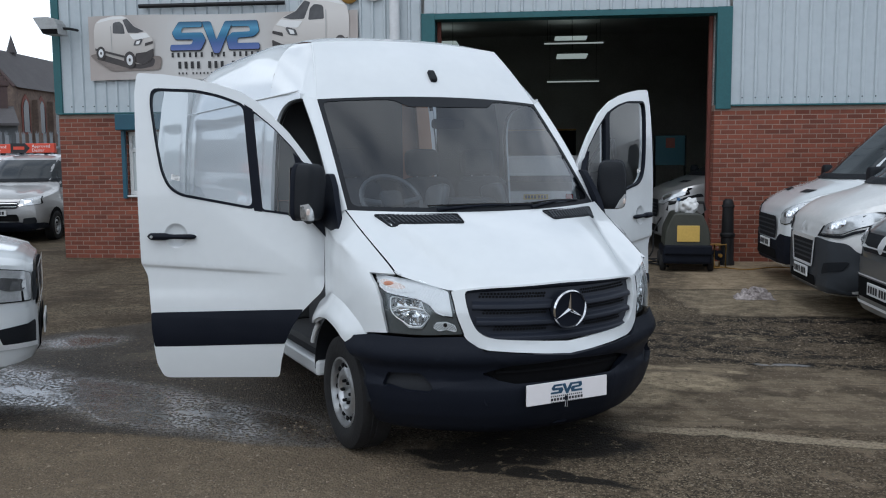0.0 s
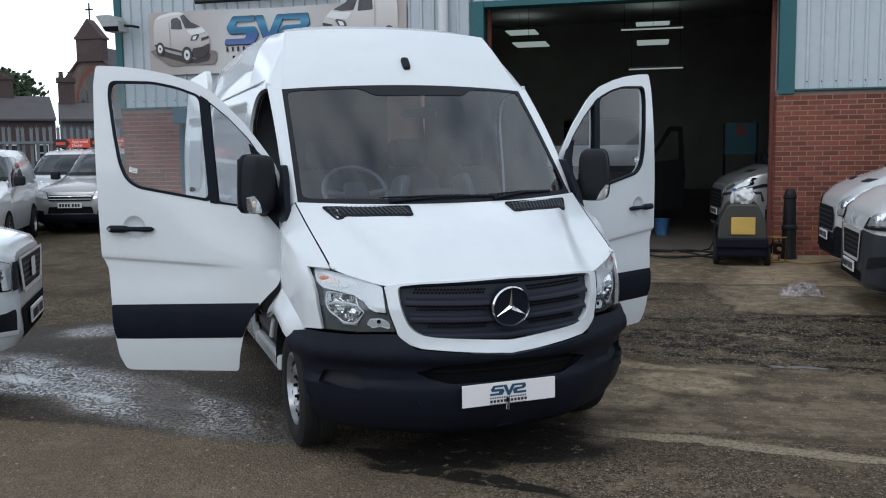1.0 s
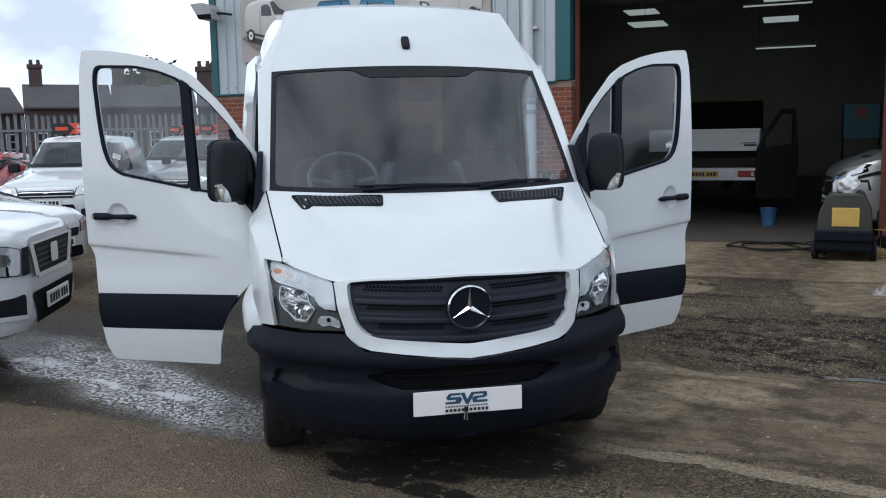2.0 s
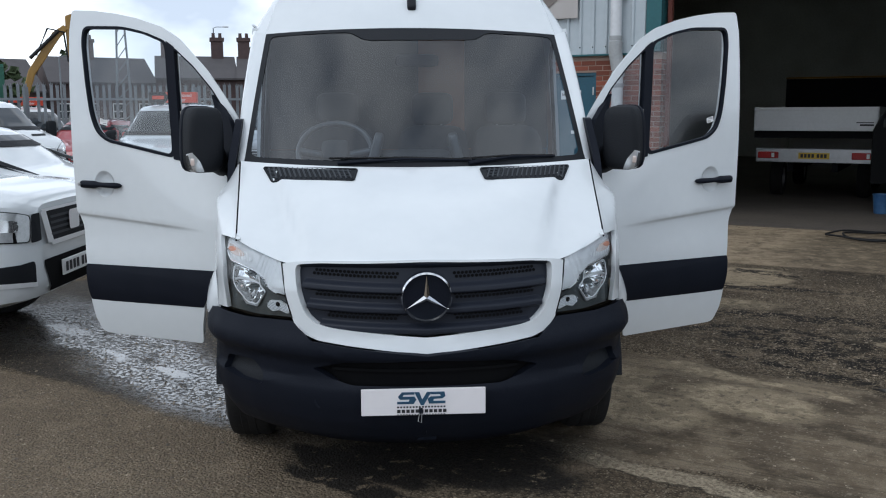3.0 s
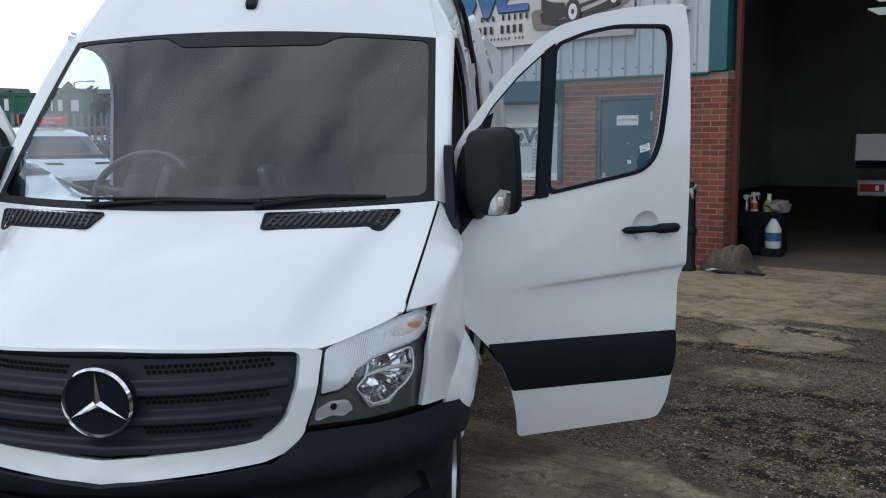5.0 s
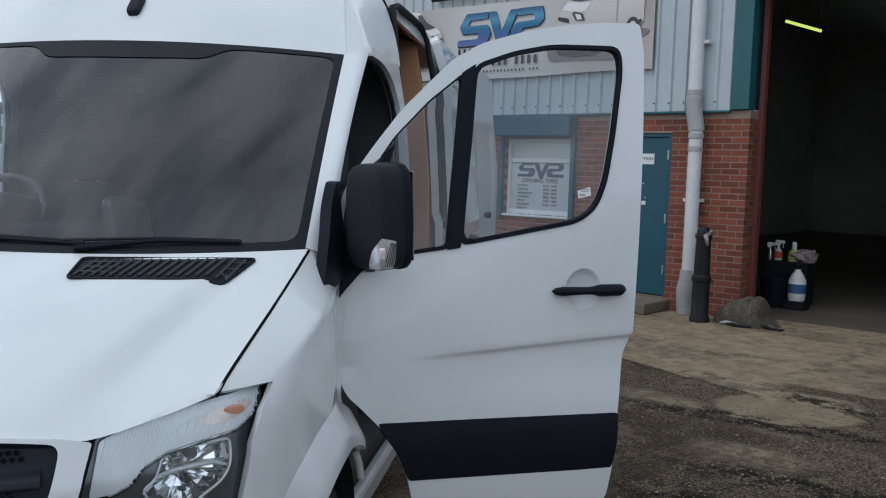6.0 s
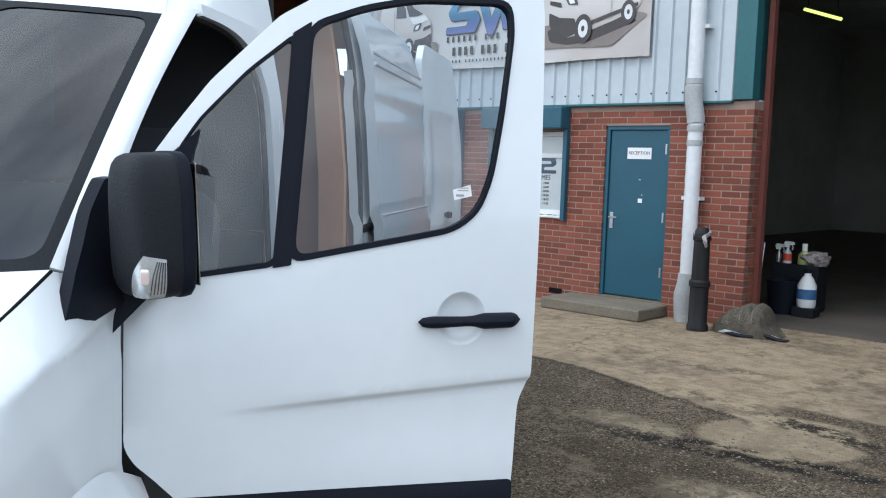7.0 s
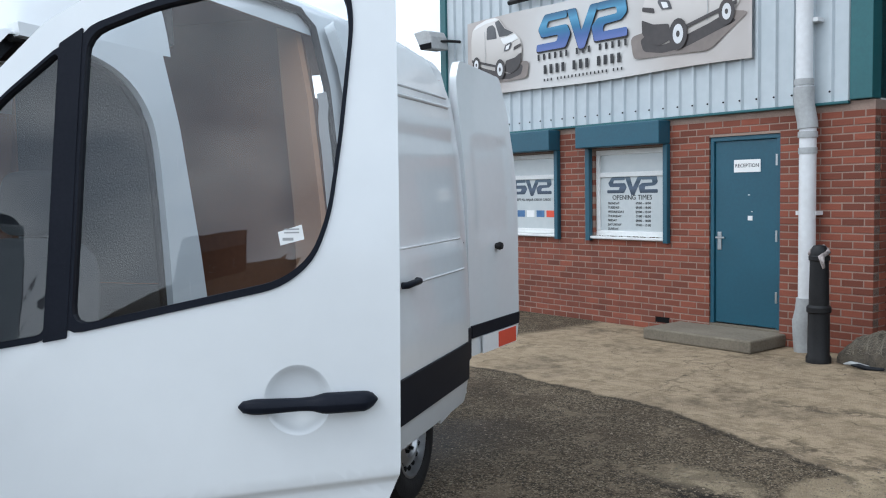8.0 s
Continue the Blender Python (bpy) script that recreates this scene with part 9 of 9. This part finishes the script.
def church():
    c = thing("church", pose(-56.7, 82.0, 0, 0, 0, 3.6), "dark stone church with pointed windows and a bell gable", "church")
    W, E, R, L = 6.4, 8.9, 12.6, 26.0
    stone = surface("brown_rubble_stone", (0.17, 0.125, 0.10), 0.95, 0, (0.09, 0.065, 0.055), 0.9, 3.5, 0.9, bump=0.4)
    part("gable_wall", prism([(0, 0), (W, 0), (W, E), (W / 2, R), (0, E)], lambda a, b: (a, 0, b), (0, 0.8, 0)), stone, c)
    part("nave_wall", boxes((0.1, W - 0.1, 0.8, L, 0, E)), stone, c)
    part("roof", prism([(-0.3, E - 0.2), (W / 2, R + 0.1), (W + 0.3, E - 0.2), (W / 2, R - 0.4)], lambda a, b: (a, 0.3, b), (0, L, 0)), ROOF_TILE, c, "steep slate roof")
    part("gable_coping", tube([(-0.2, -0.1, E - 0.2), (W / 2, -0.1, R + 0.1), (W + 0.2, -0.1, E - 0.2)], 0.16, 6), FAR_BRICK, c)
    cote = part("bell_gable", boxes((W / 2 - 1.35, W / 2 + 1.35, -0.35, 0.9, R - 1.6, R + 0.7), (W / 2 - 1.5, W / 2 + 1.5, -0.45, 1.0, R + 0.6, R + 0.85)), FAR_BRICK, c, "dark brick bell gable")
    part("bell_gable_roof", prism([(-1.4, R + 0.85), (1.4, R + 0.85), (0, R + 2.6)], lambda a, b: (W / 2 + a, -0.45, b), (0, 1.4, 0)), FAR_BRICK, cote)
    part("cross", boxes((W / 2 - 0.06, W / 2 + 0.06, 0.1, 0.2, R + 2.5, R + 4.2), (W / 2 - 0.4, W / 2 + 0.4, 0.1, 0.2, R + 3.5, R + 3.65)), IRON, cote)
    point = lambda x, w, z0, z1: [(x - w / 2, z0), (x + w / 2, z0), (x + w / 2, z1 - w * 0.75), (x + w * 0.32, z1 - w * 0.3), (x, z1), (x - w * 0.32, z1 - w * 0.3), (x - w / 2, z1 - w * 0.75)]
    big = part("window_arch", prism(point(W / 2, 3.6, 6.4, 10.6), lambda a, b: (a, -0.06, b), (0, 0.1, 0)), RUST, c, "red brick pointed arch")
    part("arch_field", prism(point(W / 2, 3.0, 6.4, 10.1), lambda a, b: (a, -0.10, b), (0, 0.05, 0)), stone, big)
    for x, w, z1 in ((W / 2, 0.95, 9.7), (W / 2 - 1.0, 0.75, 8.4), (W / 2 + 1.0, 0.75, 8.4)):
        part("window", prism(point(x, w, 6.5, z1), lambda a, b: (a, -0.14, b), (0, 0.05, 0)), CAR_GLASS, big, "pointed dark window")
    for i in range(7):
        y = 2.4 + 3.2 * i
        arch_s = part("side_arch", prism(point(y, 1.7, 4.2, 8.2), lambda a, b: (W - 0.08, a, b), (0.06, 0, 0)), RUST, c, "red brick pointed arch")
        part("side_window", prism(point(y, 1.15, 4.4, 7.7), lambda a, b: (W - 0.03, a, b), (0.06, 0, 0)), CAR_GLASS, arch_s, "pointed dark window")
        part("buttress", boxes((W - 0.1, W + 0.5, y + 1.35, y + 1.85, 0, E - 1.2)), stone, c)
    sp = part("spirelet", lathe([(0.4, 0), (0.4, 0.5), (0.55, 0.55), (0.0, 2.4)], 8), ROOF_TILE, c)
    sp.matrix_basis = pose(W / 2, 6.2, R - 0.5)


church()


def excavator():
    x, y = polar(51.7, 34, (2.3, 1.7))
    e = thing("excavator", pose(x, y, 0, 0, 0, 54), "yellow excavator with a raised boom behind the fence", "excavator")
    part("boom", prism([(-1.8, 1.0), (-1.6, 1.0), (-0.98, 2.95), (-0.1, 4.25), (0.16, 4.5), (0.02, 4.65), (-0.35, 4.38), (-1.18, 3.1)], lambda a, b: (a, -0.2, b), (0, 0.4, 0)), YELLOW_PAINT, e, "yellow boom", bevel=0.03)
    part("stick", prism([(0.08, 4.95), (0.32, 5.05), (0.42, 4.6), (0.36, 2.4), (0.28, 1.6), (0.15, 2.6), (0.08, 4.4)], lambda a, b: (a, -0.16, b), (0, 0.32, 0)), YELLOW_PAINT, e, "yellow dipper arm", bevel=0.03)
    part("ram", tube([(-1.1, -0.25, 3.5), (-0.15, -0.25, 4.45)], 0.06, 8), IRON, e)
    part("hose", tube([(-0.9, -0.22, 3.6), (-0.5, -0.25, 4.5), (0.0, -0.25, 4.4), (0.1, -0.25, 3.4)], 0.035, 6), RUBBER, e)
    part("bucket", prism([(0.1, 1.8), (0.7, 1.6), (0.8, 0.9), (0.3, 0.4), (-0.2, 0.8)], lambda a, b: (a, -0.5, b), (0, 1.0, 0)), STEEL, e)
    part("house", boxes((-4.2, -1.6, -1.1, 1.1, 0.9, 2.2)), IRON, e, bevel=0.1)
    part("track", boxes((-4.3, -1.0, -1.3, -0.7, 0, 0.8)), RUBBER, e, bevel=0.2)
    part("track", boxes((-4.3, -1.0, 0.7, 1.3, 0, 0.8)), RUBBER, e, bevel=0.2)


excavator()


def container():
    c = thing("shipping_container", pose(-18.15, 16.05, 0, 0, 0, 240.8), "green steel container with white lettering behind the fence", "container")
    vs, n = [], 60
    for z in (0.15, 2.82):
        vs += [(6.05 * i / n, 0.03 if i % 4 in (1, 2) else 0.0, z) for i in range(n + 1)]
    part("side", (vs, [(i, i + 1, n + 2 + i, n + 1 + i) for i in range(n)]), GREEN_PAINT, c, "ribbed green side", thick=0.02)
    part("shell", boxes((0, 6.05, -2.4, -0.03, 0.12, 2.84)), GREEN_PAINT, c, bevel=0.03)
    part("top_rail", boxes((0, 6.06, -0.03, 0.06, 2.78, 2.86), (0, 6.06, -0.03, 0.06, 0.1, 0.2)), GREEN_PAINT, c)
    letter_bars(c, [(0.25 + i * 0.3, 0.43 + i * 0.3, 2.42, 2.70) for i in range(11) if i != 4], lambda a, b: (a, 0.045, b), PAPER)


container()


def mast(deg, dist, h, label, lattice=False):
    x, y = polar(deg, dist)
    m = thing("mast", pose(x, y, 0, 0, 0, deg), label, "mast", "masts and poles")
    if lattice:
        bm = bmesh.new()
        for s in (-1, 1):
            tube([(s * 0.5, 0, 0), (s * 0.22, 0, h)], 0.07, 6, bm)
        n = int(h / 0.8)
        for i in range(n):
            a, c = 0.5 - 0.28 * i / n, 0.5 - 0.28 * (i + 1) / n
            tube([(-a, 0, h * i / n), (c, 0, h * (i + 1) / n)], 0.03, 5, bm)
        part("frame", bm, GALV, m)
        part("head", boxes((-0.6, 0.6, -0.05, 0.05, h - 0.1, h + 0.1)), GALV, m)
    else:
        part("pole", tube([(0, 0, 0), (0, 0, h)], [0.09, 0.05], 8), GALV, m)
        part("arm", tube([(0, 0, h), (0.3, 0, h + 0.12), (1.0, 0, h + 0.12)], 0.035, 6), GALV, m)
        part("lantern", boxes((0.9, 1.4, -0.1, 0.1, h + 0.08, h + 0.2)), PVC, m, bevel=0.03)


mast(47.6, 60, 7.4, "galvanised lattice mast beyond the fence", True)
mast(57.5, 70, 5.9, "grey street lamp beyond the fence")
mast(51.2, 70, 5.6, "grey street lamp among the houses")
mast(42.6, 88, 9.5, "thin aerial mast above the roofs")
mast(31.7, 26, 3.9, "grey camera pole behind the fence")


def tree(deg, dist, h, r):
    """A tapered trunk with limbs and a crown of many small leaf clumps."""
    x, y = polar(deg, dist)
    t = thing("tree", pose(x, y, 0), "dark green leafy tree behind the roofs", "tree", "trees beyond the fence")
    rnd, bm = random.Random(int(deg * 10)), bmesh.new()
    tube([(0, 0, 0), (0.1, 0, h * 0.3), (0, 0.1, h * 0.6)], [r * 0.12, r * 0.09, r * 0.04], 8, bm)
    for i in range(7):
        a = i * 0.9
        tube([(0, 0, h * (0.3 + 0.04 * i)), (math.cos(a) * r * 0.5, math.sin(a) * r * 0.5, h * (0.5 + 0.05 * i))], [r * 0.05, r * 0.015], 6, bm)
    part("trunk", bm, FAR_BRICK, t)
    vs, fs = [], []
    for i in range(900):
        d = Vector((rnd.gauss(0, 1), rnd.gauss(0, 1), rnd.gauss(0, 1))).normalized()
        q = r * rnd.uniform(0.45, 1.0) * (1 + 0.35 * noise.noise(d * 2.3))
        c = Vector((d.x * q, d.y * q, h - r * 0.9 + d.z * q * 0.9))
        s, k = rnd.uniform(0.12, 0.3) * r * 0.45, len(vs)
        u = Vector((rnd.gauss(0, 1), rnd.gauss(0, 1), rnd.gauss(0, 1))).normalized()
        w = u.orthogonal().normalized()
        vs += [tuple(c + u * s), tuple(c + w * s), tuple(c - u * s), tuple(c - w * s), tuple(c + u.cross(w) * s * 0.6)]
        fs += [(k, k + 1, k + 4), (k + 1, k + 2, k + 4), (k + 2, k + 3, k + 4), (k + 3, k, k + 4)]
    tagged(part("crown", (vs, fs), LEAF, t), kind="stuff")


tree(38.6, 88, 9.2, 2.6), tree(39.8, 90, 8.2, 2.0), tree(55.4, 44, 4.2, 2.2), tree(59.5, 52, 4.0, 2.4), tree(50.5, 90, 7.2, 2.4)

# unseen houses, added behind the camera for the reflections in glass and paint
for _d, _c in ((150.0, (1.5,)), (165.0, ()), (180.0, (2.0, 5.0)), (196.0, ()), (212.0, (3.0,)), (228.0, ()), (250.0, (2.0,)), (275.0, ()), (120.0, (3.0,)), (98.0, ())):
    house(facing(_d, 118), 13.0, 4.8, 7.4, 8.0, 3, _c)
brick_wall("wall_brick_west", LEFT, OPEN_L, (-3.75, OPEN_L, 0.0, 2.5))
brick_wall("wall_brick_east", OPEN_R, RIGHT, (OPEN_R, 5.2, 0.6, 2.0))
pier("wall_pier_west", OPEN_L, 1), pier("wall_pier_east", OPEN_R, -1)
